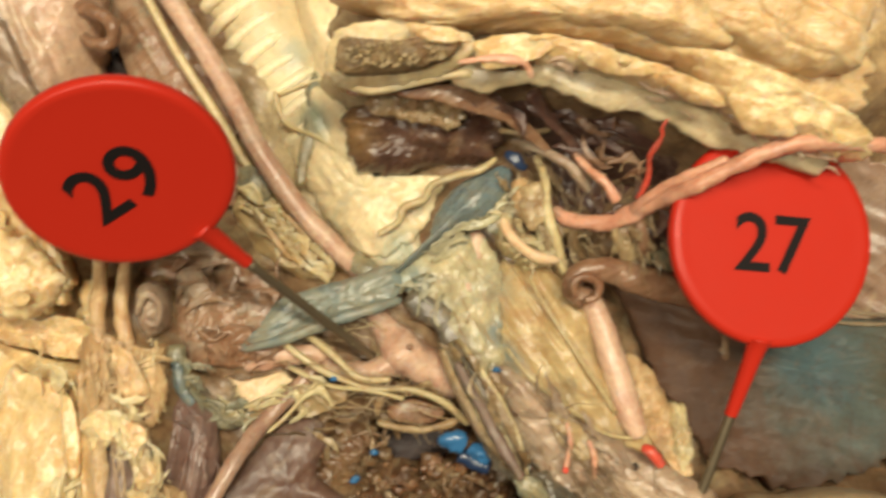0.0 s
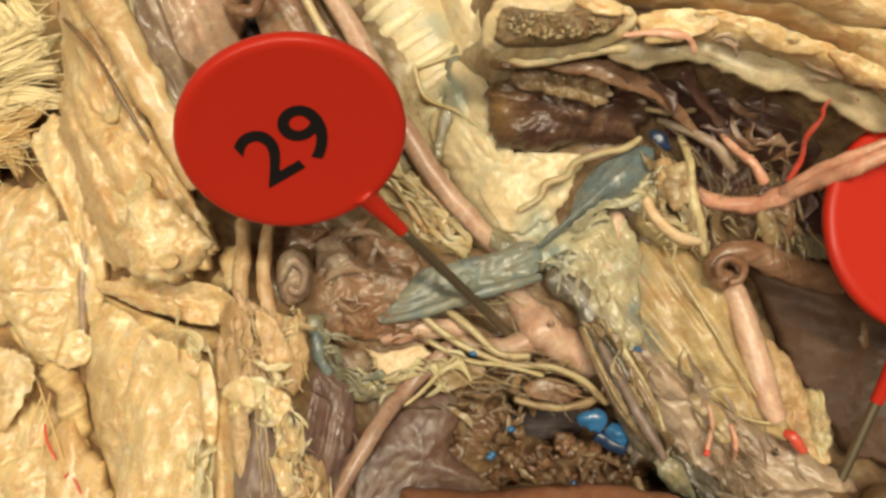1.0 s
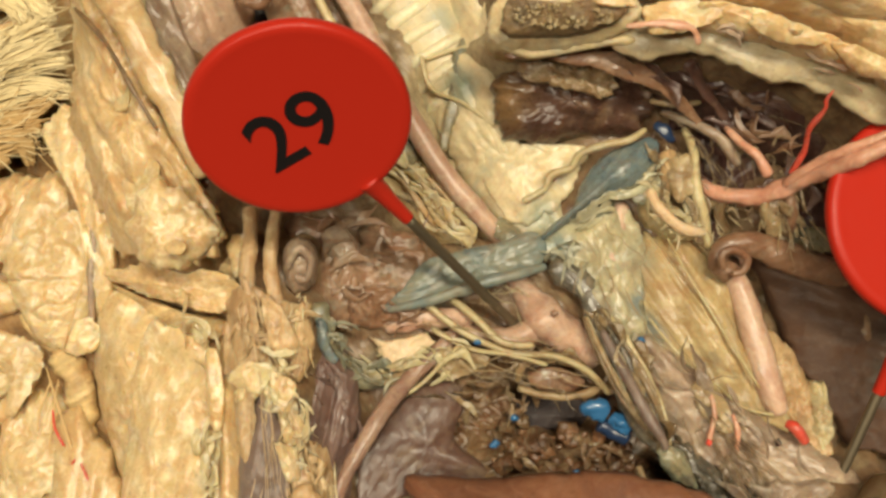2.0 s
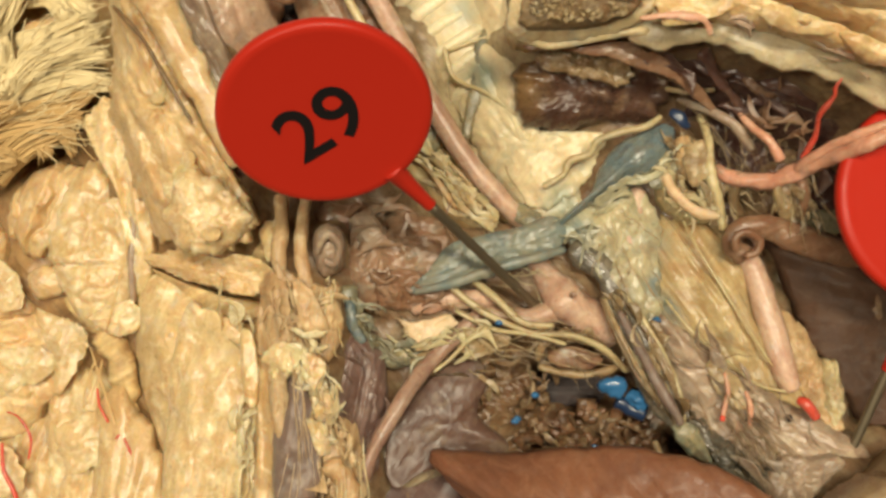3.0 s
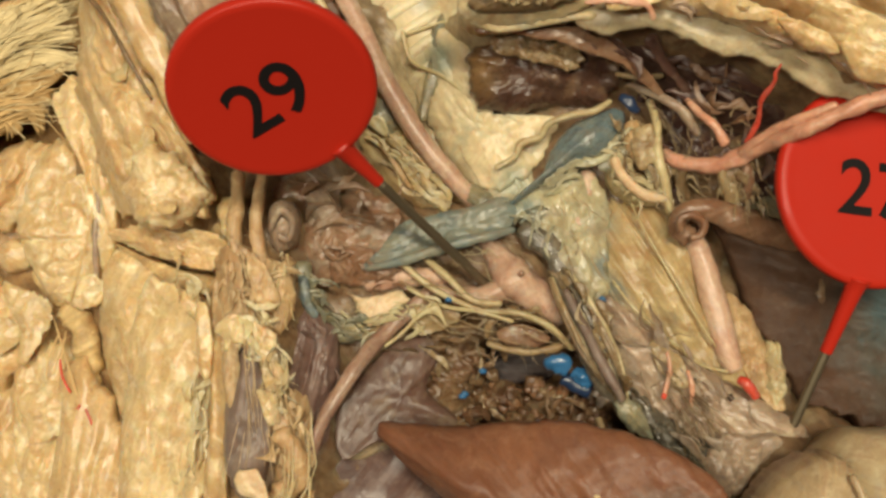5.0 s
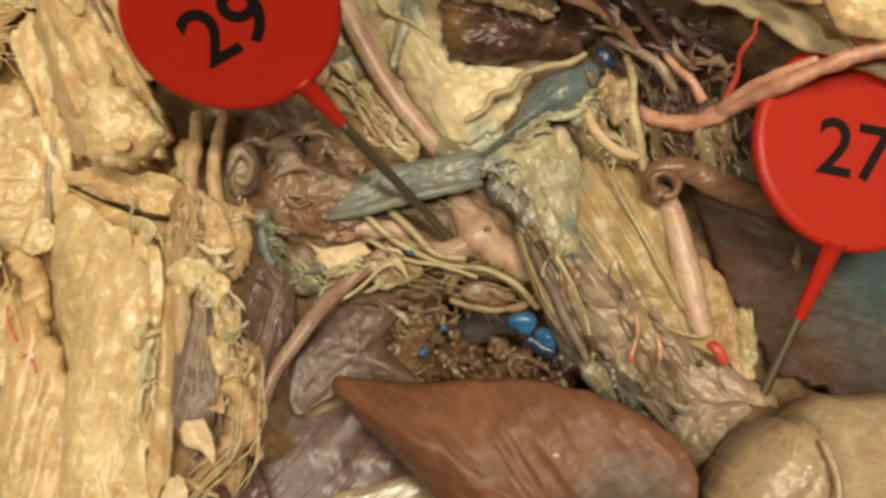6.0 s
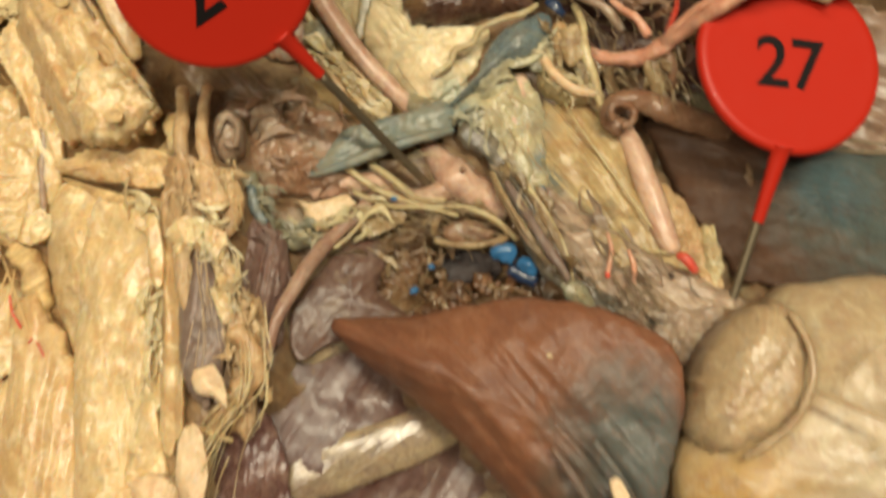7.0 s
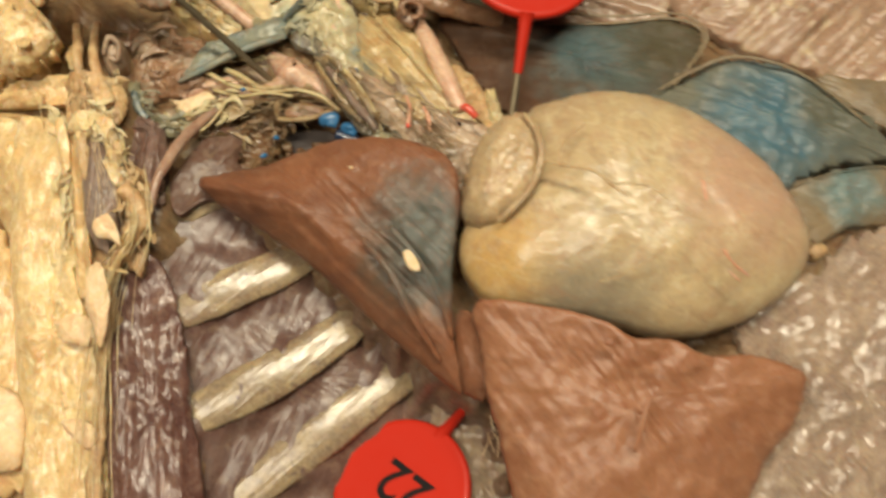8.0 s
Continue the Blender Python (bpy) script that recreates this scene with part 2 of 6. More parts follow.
m_lung1 = tissue("brown_lung", (0.215, 0.090, 0.046), (0.158, 0.066, 0.036), (0.245, 0.116, 0.066), -50, 0.1, 0.44, 6, 0.4, stretch=4, coat=0.06, grain=1.3, gloss=0.2, mottle=0.5,
                 blots=[(19.8, -27.4, 10.8, 6.5, (0.084, 0.092, 0.082)), (17.1, -32.6, 9.6, 5.5, (0.094, 0.065, 0.045)), (21.6, -31.5, 9.6, 5.5, (0.084, 0.094, 0.084))])
m_lung2 = tissue("reddish_lung", (0.307, 0.140, 0.074), (0.251, 0.107, 0.056), (0.353, 0.177, 0.102), -58, 0.1, 0.42, 8, 0.4, stretch=4, coat=0.03, grain=1.3, gloss=0.3, mottle=0.6)
m_lung3 = tissue("stained_lung", (0.098, 0.054, 0.032), (0.074, 0.040, 0.025), None, -10, 0.1, 0.45, 7, 0.4, stretch=2, coat=0.0, gloss=0.07, mottle=0.5,
                 blots=[(45.8, -8.5, -1.2, 9.5, (0.074, 0.088, 0.078)), (52.6, -7.3, -1.2, 6, (0.076, 0.065, 0.040)), (42, -7.3, -1.2, 4.0, (0.060, 0.090, 0.094))])
m_lung4 = tissue("blue_stained_lung", (0.140, 0.135, 0.100), (0.105, 0.105, 0.085), None, -30, 0.1, 0.42, 6, 0.4, stretch=2, coat=0.08, gloss=0.2, mottle=0.5,
                 blots=[(60.8, -19.6, 1.2, 8, (0.055, 0.115, 0.150)), (68.2, -18.6, 1.2, 5, (0.090, 0.090, 0.068))])
m_lung5 = tissue("olive_lung", (0.200, 0.145, 0.085), (0.150, 0.115, 0.075), None, -20, 0.1, 0.44, 6, 0.4, stretch=2, coat=0.05, gloss=0.2, mottle=0.5,
                 blots=[(68.5, -28.2, 0, 4.5, (0.100, 0.145, 0.140))])
m_diaph = tissue("grey_pleura", (0.300, 0.215, 0.155), (0.225, 0.160, 0.120), (0.370, 0.280, 0.195), 32, 0.35, 0.26, 6, 0.45, coat=0.5, stretch=12, iso=0.3)
m_pleura = tissue("purple_pleura", (0.140, 0.082, 0.064), (0.098, 0.050, 0.040), (0.200, 0.136, 0.100), 55, 0.3, 0.36, 4, 0.4, coat=0.12, stretch=14, iso=0.2)
m_maroon = tissue("maroon_muscle", (0.130, 0.066, 0.051), (0.088, 0.042, 0.035), (0.210, 0.130, 0.095), 84, 0.35, 0.3, 4, 0.55, coat=0.5, stretch=12, iso=0.4)
m_rib = tissue("ivory_rib", (0.330, 0.250, 0.145), (0.225, 0.160, 0.104), (0.150, 0.104, 0.078), 32, 0.4, 0.24, 3, 0.45, coat=0.6, stretch=10, iso=0.3, mottle=0.4)
m_wallpink = tissue("pink_membrane", (0.310, 0.205, 0.140), (0.240, 0.150, 0.100), (0.430, 0.340, 0.220), 30, 0.12, 0.34, 8, 0.35, coat=0.15, iso=0.5)
m_plastic = plain("red_plastic", (0.42, 0.021, 0.010), 0.36, coat=0.04, gloss=0.16)
m_ink = plain("black_ink", (0.010, 0.008, 0.008), 0.6, gloss=0.1)
m_steel = plain("dull_steel", (0.22, 0.18, 0.12), 0.5, 0.85)
m_table = plain("bench_laminate", (0.35, 0.33, 0.30), 0.5)


# ---- shapes ----
SUPPORT = []  # undersides of the bodies, under which the bed passes


def fbm(p, octaves=4):
    return noise.fractal(p, 0.9, 2.0, octaves)


def spline(points, steps, closed=False):
    """Points on a smooth curve through the given ones."""
    pts = [np.array(p, float) for p in points]
    k = len(pts)
    out = []
    spans = k if closed else k - 1
    for i in range(spans):
        a, b, c, d = (pts[(i + j) % k] if closed else pts[min(max(i + j, 0), k - 1)] for j in (-1, 0, 1, 2))
        for s in range(steps):
            u = s / steps
            out.append(0.5 * (2 * b + (c - a) * u + (2 * a - 5 * b + 4 * c - d) * u * u + (3 * b - a - 3 * c + d) * u ** 3))
    if not closed:
        out.append(pts[-1])
    return out


def thing(name, label, category, group="", kind=""):
    return tagged(new(name), label, category, group, kind)


def mesh_of(name, verts, faces, material):
    me = bpy.data.meshes.new(name)
    me.from_pydata([tuple(float(c) * MM for c in v) for v in verts], [], faces)
    me.polygons.foreach_set("use_smooth", [True] * len(me.polygons))
    me.materials.append(material)
    me.update()
    return me


def piece(name, verts, faces, material, parent=None, label=""):
    ob = new(name, mesh_of(name, verts, faces, material))
    if parent:
        ob.parent = parent
    return tagged(ob, label)


def strand_mesh(pts, flat=1.0, sides=14, rough=0.0, scale=0.6, steps=7, taper=True):
    """Vertices and faces of a round or flattened cord; pts hold x, y, z and radius."""
    line = spline(pts, steps)
    if sides > 10:
        SUPPORT.extend((q[0], q[1], q[2] - q[3] * flat * 0.9) for q in line[::3] if q[3] > 0.6)
    verts, faces = [], []
    for i, q in enumerate(line):
        a, b = line[max(i - 1, 0)][:3], line[min(i + 1, len(line) - 1)][:3]
        t = Vector(b - a).normalized()
        side = t.cross(Vector((0, 0, 1)))
        side = side.normalized() if side.length > 1e-3 else Vector((1, 0, 0))
        up = side.cross(t)
        r = q[3]
        if taper and i in (0, len(line) - 1):
            r *= 0.55
        for s in range(sides):
            w = 2 * math.pi * s / sides
            p = Vector(q[:3]) + side * (r * math.cos(w)) + up * (r * flat * math.sin(w))
            if rough:
                p += (p - Vector(q[:3])) * (rough * fbm(p * scale))
            verts.append(p)
    n = len(line)
    for i in range(n - 1):
        for s in range(sides):
            e = (s + 1) % sides
            faces.append((i * sides + s, i * sides + e, (i + 1) * sides + e, (i + 1) * sides + s))
    faces.append(tuple(range(sides))[::-1])
    faces.append(tuple((n - 1) * sides + s for s in range(sides)))
    return verts, faces


def strand(name, pts, material, parent=None, label="", **how):
    return piece(name, *strand_mesh(pts, **how), material, parent, label)


def pad(name, outline, material, parent=None, label="", dome=1.0, power=2.2, thick=4.0, rough=0.5, scale=0.3, ragged=0.1, ridge=0.0, angle=0.0, rings=22, mid=None, steps=14, grain=0.10, rest=1.5, via=(), peel=0.0, crease=0.0):
    """A soft solid body over a closed outline: domed top, rounded rim, skirt below. ridge: folds along an angle."""
    edge = spline(outline, steps, True)
    k = len(edge)
    centre = np.array(mid if mid else np.mean([e[:3] for e in edge], axis=0))
    ca, sa = math.cos(radians(angle)), math.sin(radians(angle))
    verts, faces = [], []
    reach = float(np.mean([math.hypot(e[0] - centre[0], e[1] - centre[1]) for e in edge]))
    rings = min(46, max(rings, int(reach / 0.42)))
    grain *= max(0.0, 1 - reach / rings / 0.7)
    levels = [1 - (1 - (i + 1) / rings) ** 1.25 for i in range(rings)]
    flatz = sum(e[2] for e in edge) / k if not mid else centre[2]
    hold = np.array([tuple(e[:3]) for e in edge[::4]] + [tuple(v[:3]) for v in via]) if via else None
    if via:
        flatz = via[len(via) // 2][2]

    def relief(x, y, seed):
        h = rough * fbm(Vector((x * scale, y * scale, seed)))
        if ridge:
            u, v = x * ca + y * sa, -x * sa + y * ca
            h += ridge * noise.noise(Vector((u * 0.07, v * 0.75, seed))) + 0.5 * ridge * noise.noise(Vector((u * 0.15, v * 1.9, seed + 5)))
        if peel:
            w = 2.6 * noise.noise(Vector((x * 0.21 + 3, y * 0.21, seed))) + 1.1 * noise.noise(Vector((x * 0.8, y * 0.8, seed + 2)))
            step = math.floor(w * 2) + min(1.0, (w * 2 - math.floor(w * 2)) * 5)
            h += 0.5 * peel * step
        if crease:
            u, v = x * ca + y * sa, -x * sa + y * ca
            q = abs(noise.noise(Vector((u * 0.09 + 7, v * 0.34, seed))) + 0.35 * noise.noise(Vector((x * 0.5, y * 0.5, seed + 4))))
            h -= crease * max(0.0, 1 - q * 7)
        if grain:
            h += grain * fbm(Vector((x * 1.1, y * 1.1, seed + 9)), 5)
        return h

    seed = centre[0] * 0.37
    verts.append((centre[0], centre[1], flatz + dome + relief(centre[0], centre[1], seed)))
    for s in levels:
        for e in edge:
            wob = 1 + ragged * s * s * (0.8 * fbm(Vector((e[0] * 0.4, e[1] * 0.4, seed)), 4) + 0.55 * fbm(Vector((e[0] * 1.5, e[1] * 1.5, seed)), 4))
            x, y = centre[0] + (e[0] - centre[0]) * s * wob, centre[1] + (e[1] - centre[1]) * s * wob
            if hold is not None:
                w = ((hold[:, 0] - x) ** 2 + (hold[:, 1] - y) ** 2 + 0.5) ** -1.7
                z = float((w * hold[:, 2]).sum() / w.sum()) + dome * (1 - s ** power) ** 0.6
            else:
                z = flatz + (e[2] - flatz) * s * s + dome * (1 - s ** power) ** 0.6 if s < 1 else e[2]
            verts.append((x, y, z + relief(x, y, seed) * (1 - 0.5 * s)))
    SUPPORT.extend((x, y, z - rest) for i in range(1, rings + 1, 4) for x, y, z in verts[1 + (i - 1) * k : 1 + i * k : 5])
    SUPPORT.extend((x, y, z - rest) for x, y, z in verts[1 + (rings - 1) * k : 1 + rings * k : 3])
    for drop, shrink in ((0.35, 1.0), (1.0, 0.93)):
        for j in range(k):
            x, y, z = verts[1 + (rings - 1) * k + j]
            verts.append((centre[0] + (x - centre[0]) * shrink, centre[1] + (y - centre[1]) * shrink, z - thick * drop))
    for j in range(k):
        faces.append((0, 1 + j, 1 + (j + 1) % k))
    for i in range(rings + 1):
        for j in range(k):
            a, b = 1 + i * k, 1 + (i + 1) * k
            faces.append((a + j, b + j, b + (j + 1) % k, a + (j + 1) % k))
    last = 1 + (rings + 1) * k
    faces.append(tuple(last + j for j in range(k))[::-1])
    return piece(name, verts, faces, material, parent, label)


def bundle(name, rows, count, material, parent, label="", spread=1.5, radius=0.18, wave=0.6, lift=0.5, seed=1, kind="stuff", sides=5):
    """Loose fibres that follow a line of x, y, z: one joined mesh."""
    rnd = random.Random(seed)
    verts, faces = [], []
    line = spline([r[:3] for r in rows], 6)
    for _ in range(count):
        a = rnd.uniform(0, 0.75)
        b = min(1.0, a + rnd.uniform(0.2, 0.6))
        off = np.array([rnd.gauss(0, spread), rnd.gauss(0, spread), rnd.gauss(lift, 0.4)])
        pts = []
        for j in range(5):
            q = line[int((a + (b - a) * j / 4) * (len(line) - 1))]
            jit = np.array([rnd.gauss(0, wave), rnd.gauss(0, wave), rnd.gauss(0, 0.4 * wave)])
            pts.append((*(q + off * (0.7 + 0.15 * j) + jit * 0.3), radius * 0.34 * rnd.uniform(0.5, 1.6) * (1.1 - 0.15 * j)))
        v, f = strand_mesh(pts, sides=sides, steps=3)
        faces += [tuple(i + len(verts) for i in q) for q in f]
        verts += v
    ob = piece(name, verts, faces, material, parent, label)
    return tagged(ob, kind=kind)


def frills(name, line, spread, count, size, material, parent, label="", seed=1, stand=0.3, stretch=2.4, along=0.6):
    """Torn curled films and flakes of membrane scattered along a line of x, y, z: one joined mesh of thin closed sheets."""
    rnd = random.Random(seed)
    way = spline(line, 8) if len(line) > 1 else [np.array(line[0], float)]
    verts, faces = [], []
    for _ in range(count):
        i = rnd.randrange(len(way))
        d = way[min(i + 1, len(way) - 1)] - way[max(i - 1, 0)]
        turn = math.atan2(d[1], d[0]) + rnd.gauss(0, 1.6 * (1 - along)) if len(way) > 1 else rnd.uniform(0, 6.28)
        c = way[i] + np.array([rnd.gauss(0, spread), rnd.gauss(0, spread), rnd.uniform(-0.35, 0.5)])
        half, wide = size * stretch * rnd.uniform(0.4, 1.1) / 2, size * rnd.uniform(0.2, 0.75)
        lean, curl, bend = stand * rnd.gauss(0, 1.1), rnd.gauss(0, 0.6), rnd.gauss(0, 0.35)
        ct, st, base, top = math.cos(turn), math.sin(turn), len(verts), rnd.uniform(0, 50)
        nu, nv = 7, 4
        for lay in (0, 1):
            for a in range(nu):
                for b in range(nv):
                    u = (a / (nu - 1) * 2 - 1) * half
                    reach = wide * (1 - (abs(a / (nu - 1) * 2 - 1)) ** 3 * 0.75) * (0.75 + 0.9 * noise.noise(Vector((u * 1.7 / size, top, 0))))
                    v = b / (nv - 1)
                    ang = lean + curl * v
                    x, y, z = u, reach * v * math.cos(ang) + bend * u * u / half, abs(reach * v * math.sin(ang)) + 0.25 * noise.noise(Vector((u * 1.3, v * 2, top)))
                    verts.append((c[0] + x * ct - y * st, c[1] + x * st + y * ct, c[2] + z - 0.09 * lay))
        q = nu * nv
        for a in range(nu - 1):
            for b in range(nv - 1):
                k = base + a * nv + b
                faces.append((k, k + nv, k + nv + 1, k + 1))
                faces.append((q + k, q + k + 1, q + k + nv + 1, q + k + nv))
        rim = [a * nv for a in range(nu)] + [(nu - 1) * nv + b for b in range(1, nv)] + [a * nv + nv - 1 for a in range(nu - 2, -1, -1)] + [b for b in range(nv - 2, 0, -1)]
        for j in range(len(rim)):
            e, f = rim[j], rim[(j + 1) % len(rim)]
            faces.append((base + f, base + e, base + q + e, base + q + f))
    return tagged(piece(name, verts, faces, material, parent, label), kind="stuff")


def crumbs(name, mid, reach, count, size, material, parent, label="", seed=1):
    """Crumbly lumps heaped over an ellipse: one joined mesh of small uneven stones of tissue."""
    rnd = random.Random(seed)
    verts, faces = [], []
    for _ in range(count):
        w, d = rnd.uniform(0, 6.28), math.sqrt(rnd.random())
        c = Vector((mid[0] + reach[0] * d * math.cos(w), mid[1] + reach[1] * d * math.sin(w), mid[2] + rnd.uniform(-0.5, 0.6) * reach[2]))
        r, base, k, m = size * rnd.uniform(0.35, 1.2), len(verts), 8, 5
        for i in range(m + 1):
            for j in range(k):
                a, b = math.pi * i / m, 6.2832 * j / k
                q = Vector((math.sin(a) * math.cos(b), math.sin(a) * math.sin(b), math.cos(a) * 0.5))
                verts.append(c + q * r * (1 + 1.3 * noise.noise((c + q * 1.3 * r) * (1.0 / size))))
        for i in range(m):
            for j in range(k):
                e = (j + 1) % k
                faces.append((base + i * k + j, base + (i + 1) * k + j, base + (i + 1) * k + e, base + i * k + e))
    return tagged(piece(name, verts, faces, material, parent, label), kind="stuff")


def lock(name, rows, count, wide, material, parent, label="", seed=1, stray=0.2):
    """A lock of fur: hairs that run side by side from a broad root and draw together to a point, some straying."""
    rnd = random.Random(seed)
    way = spline(rows, 5)
    verts, faces = [], []
    for _ in range(count):
        off, up, free = rnd.uniform(-1, 1), rnd.uniform(-0.5, 0.5), rnd.random() < stray
        drift = np.array([rnd.gauss(0, 0.5), rnd.gauss(0, 0.5), abs(rnd.gauss(0, 0.35))]) * (4.0 if free else 0.5)
        end = len(way) - 1 - rnd.randrange(4)
        pts = []
        for i in range(0, end + 1, 2):
            u = i / (len(way) - 1)
            d = way[min(i + 1, len(way) - 1)] - way[max(i - 1, 0)]
            side = np.array([-d[1], d[0], 0]) / (math.hypot(d[0], d[1]) + 1e-6)
            w = wide * (0.75 + 0.5 * u - 1.1 * u ** 3)
            q = way[i] + side * off * w + np.array([0, 0, (up + 0.7 * (1 - off * off)) * 0.6 * w]) + drift * u * u * 0.6
            pts.append((*q, (0.055 + 0.05 * (1 - u)) * (0.8 if free else 1.0)))
        v, f = strand_mesh(pts, sides=4, steps=2)
        faces += [tuple(i + len(verts) for i in q) for q in f]
        verts += v
    return tagged(piece(name, verts, faces, material, parent, label), kind="stuff")


# ---- bench ----
def slab(name, x0, y0, z0, x1, y1, z1, material, label, category):
    bm = bmesh.new()
    bmesh.ops.create_cube(bm, size=1)
    for v in bm.verts:
        v.co = Vector(((x0, x1)[v.co.x > 0], (y0, y1)[v.co.y > 0], (z0, z1)[v.co.z > 0]))
    bmesh.ops.bevel(bm, geom=bm.edges, offset=0.004, segments=2, affect="EDGES")
    me = bpy.data.meshes.new(name)
    bm.to_mesh(me)
    bm.free()
    me.materials.append(material)
    return tagged(new(name, me), label, category, kind="structure")


slab("bench_top", -0.24, -0.21, -0.065, 0.27, 0.17, -0.04, m_table, "grey laminate bench top under the specimen", "bench")


# ---- upper border: breast muscles, cut breastbone, dark inner muscle ----
T = thing("breast_muscle", "yellowish cream cut breast muscle folded along the chest opening", "muscle")
pad("muscle_belly", [(3.6, 22.1, 7.2), (9.9, 22.9, 9.6), (21, 23.5, 10.8), (32.3, 23.5, 10.8), (41.8, 22, 9.6), (43.9, 15.1, 7.2), (40.7, 11.5, 6), (34.5, 13.2, 7.2), (28.5, 15.8, 8.4), (22, 17.6, 8.4), (15.8, 18.8, 7.2), (9.2, 19.5, 7.2)], m_creamr, T, dome=3, ridge=0.6, angle=-18, rough=1.6, scale=0.2, rest=4, peel=0.6, crease=0.6)
pad("muscle_fold", [(17.8, 20.3, 10.8), (22.9, 20.7, 12), (28.3, 19.6, 12), (31.8, 16.9, 12), (29.1, 16.5, 10.8), (24.6, 17.6, 10.8), (20.5, 18.5, 10.8)], m_creamr, T, dome=1.4, ridge=0.4, angle=-25, rest=4, peel=0.4, crease=0.4)
pad("muscle_fold", [(27.4, 21.4, 12), (34, 20.7, 13.2), (40.7, 17.8, 12), (41.3, 14.9, 10.8), (36.8, 14.5, 10.8), (32.7, 16.5, 12), (29.2, 18.7, 12)], m_creamr, T, dome=1.6, ridge=0.4, angle=-30, rest=4, peel=0.4, crease=0.4)
pad("muscle_fold", [(29.1, 16.5, 9.6), (32.3, 15.8, 10.8), (36.8, 13.6, 10.8), (41.9, 11, 9.6), (43, 8.5, 7.2), (38.3, 9.7, 7.2), (33.2, 11.6, 8.4), (30.4, 14.4, 8.4)], m_cream, T, dome=1.6, rough=0.9, scale=0.5, rest=4, peel=0.4, crease=0.4)
pad("fat_edge", [(18.3, 17.6, 8.4), (20.8, 17.6, 9.6), (24.5, 16.3, 9.6), (29.1, 14.7, 9.6), (30.8, 13, 8.4), (26.8, 14, 7.8), (22.7, 15.4, 7.8), (19.4, 16.1, 7.8)], m_creamd, T, dome=1.0, ragged=0.2, rough=0.8, scale=0.6, peel=0.4, crease=0.4)
strand("pink_streak", [(12.8, 16.2, 8.2, 0.2), (15.6, 16.4, 8.6, 0.25), (17.6, 16, 8.6, 0.25), (18.2, 15, 8, 0.2)], m_salmon, T, rough=0.8, flat=0.4)
frills("fat_grain", [(20, 16.4, 8.6), (27, 14.2, 8.8), (34, 11, 8.2), (41, 8.8, 6.8)], 0.6, 34, 1.2, m_throat, T, "pinkish torn fat edge", seed=376, along=0.8, stand=0.6)
T = thing("breastbone", "cut cream breastbone with spongy brown marrow end", "bone")
FACE = pad("cut_face", [(3.2, 17.6, 4.8), (4.6, 19.3, 6), (8.3, 19.8, 6.6), (12.9, 18.8, 7.2), (14.4, 17.1, 6.6), (11.4, 15.7, 4.8), (6.6, 15.2, 4.2), (3.9, 15.8, 4.2)], m_bone, T, dome=0.9, thick=6, rough=0.4, rest=4)
pad("marrow", [(4, 17.1, 6.7), (5, 18.3, 7.3), (8.2, 18, 7.7), (11.4, 18.2, 8), (12.9, 17.2, 7.7), (10.2, 16.1, 7), (6.9, 15.8, 6.5), (4.5, 15.9, 6.4)], m_marrow, FACE, "spongy brown bone marrow", dome=0.5, thick=2, grain=0.5, ragged=0.1, rest=6)
strand("cartilage", [(12.4, 16.3, 4.2, 1.26), (16.7, 16.4, 4.8, 1.64), (20.2, 16.2, 6, 2.28), (22.5, 15.3, 6.6, 2.08), (26.3, 14, 6.6, 1.7), (30.2, 12.4, 6, 1.62), (34.3, 10.8, 5.4, 1.53), (41.2, 9.2, 4.8, 1.44)], m_cart, T, "grey white costal cartilage", flat=0.38, rough=0.5, scale=0.3)
crumbs("spongy_bone", (8.4, 17.05, 7.7), (3.9, 0.95, 0.35), 150, 0.17, m_fibre, FACE, "pale spongy bone grains", 305)
strand("rim", [(3.5, 16.1, 3.6, 0.44), (6.6, 15.2, 3.6, 0.49), (10.5, 15.7, 4.2, 0.44), (14.3, 16, 4.8, 0.39)], m_bone, T, rough=0.3)
T = thing("inner_breast_muscle", "dark purple brown muscle under the breastbone", "muscle")
pad("muscle_wall", [(12.4, 16.5, 0), (18.1, 16.1, 2.4), (23.2, 14.9, 3.6), (29.1, 13.5, 3.6), (33.9, 11.2, 2.4), (39.3, 9.9, 0), (36.5, 8.2, -3.6), (30.6, 7.5, -4.8), (24.7, 9.1, -4.8), (19.4, 12, -4.8), (14.8, 14.6, -2.4)], m_dark, T, dome=0.6, ridge=0.7, angle=-25, ragged=0.08, rest=3, crease=0.4)
pad("muscle_end", [(4.2, 12.1, -3), (4.5, 14.2, -2.2), (6.4, 14.7, -1.6), (9.9, 15.1, -1.2), (13.4, 14.7, -1.2), (16.4, 13.9, -1.8), (17.2, 11.8, -2.6), (16, 10.2, -3.4), (11.9, 9.8, -3.8), (8.4, 9, -4), (5.2, 9.8, -3.8)], m_darkend, T, dome=1.5, rough=0.8, ridge=0.3, angle=-8, peel=0.35)
pad("torn_fascia", [(6.2, 14.6, -0.6), (7.8, 15.6, -0.2), (11.2, 15.7, 0.2), (13.7, 14.2, 0.2), (13, 12.6, -0.1), (10.8, 12.9, 0.1), (8.3, 13.4, -0.2)], m_film, T, "tan torn fascia on the dark muscle", dome=0.5, thick=0.8, ragged=0.3, rough=0.9, scale=0.6)
frills("muscle_film", [(13.6, 15, 2.2), (18, 13.4, 1.6), (22, 11.2, 0.4), (26.5, 9.6, -0.4)], 1.2, 10, 1.9, m_dark, T, "brown muscle films", seed=302, along=0.85)
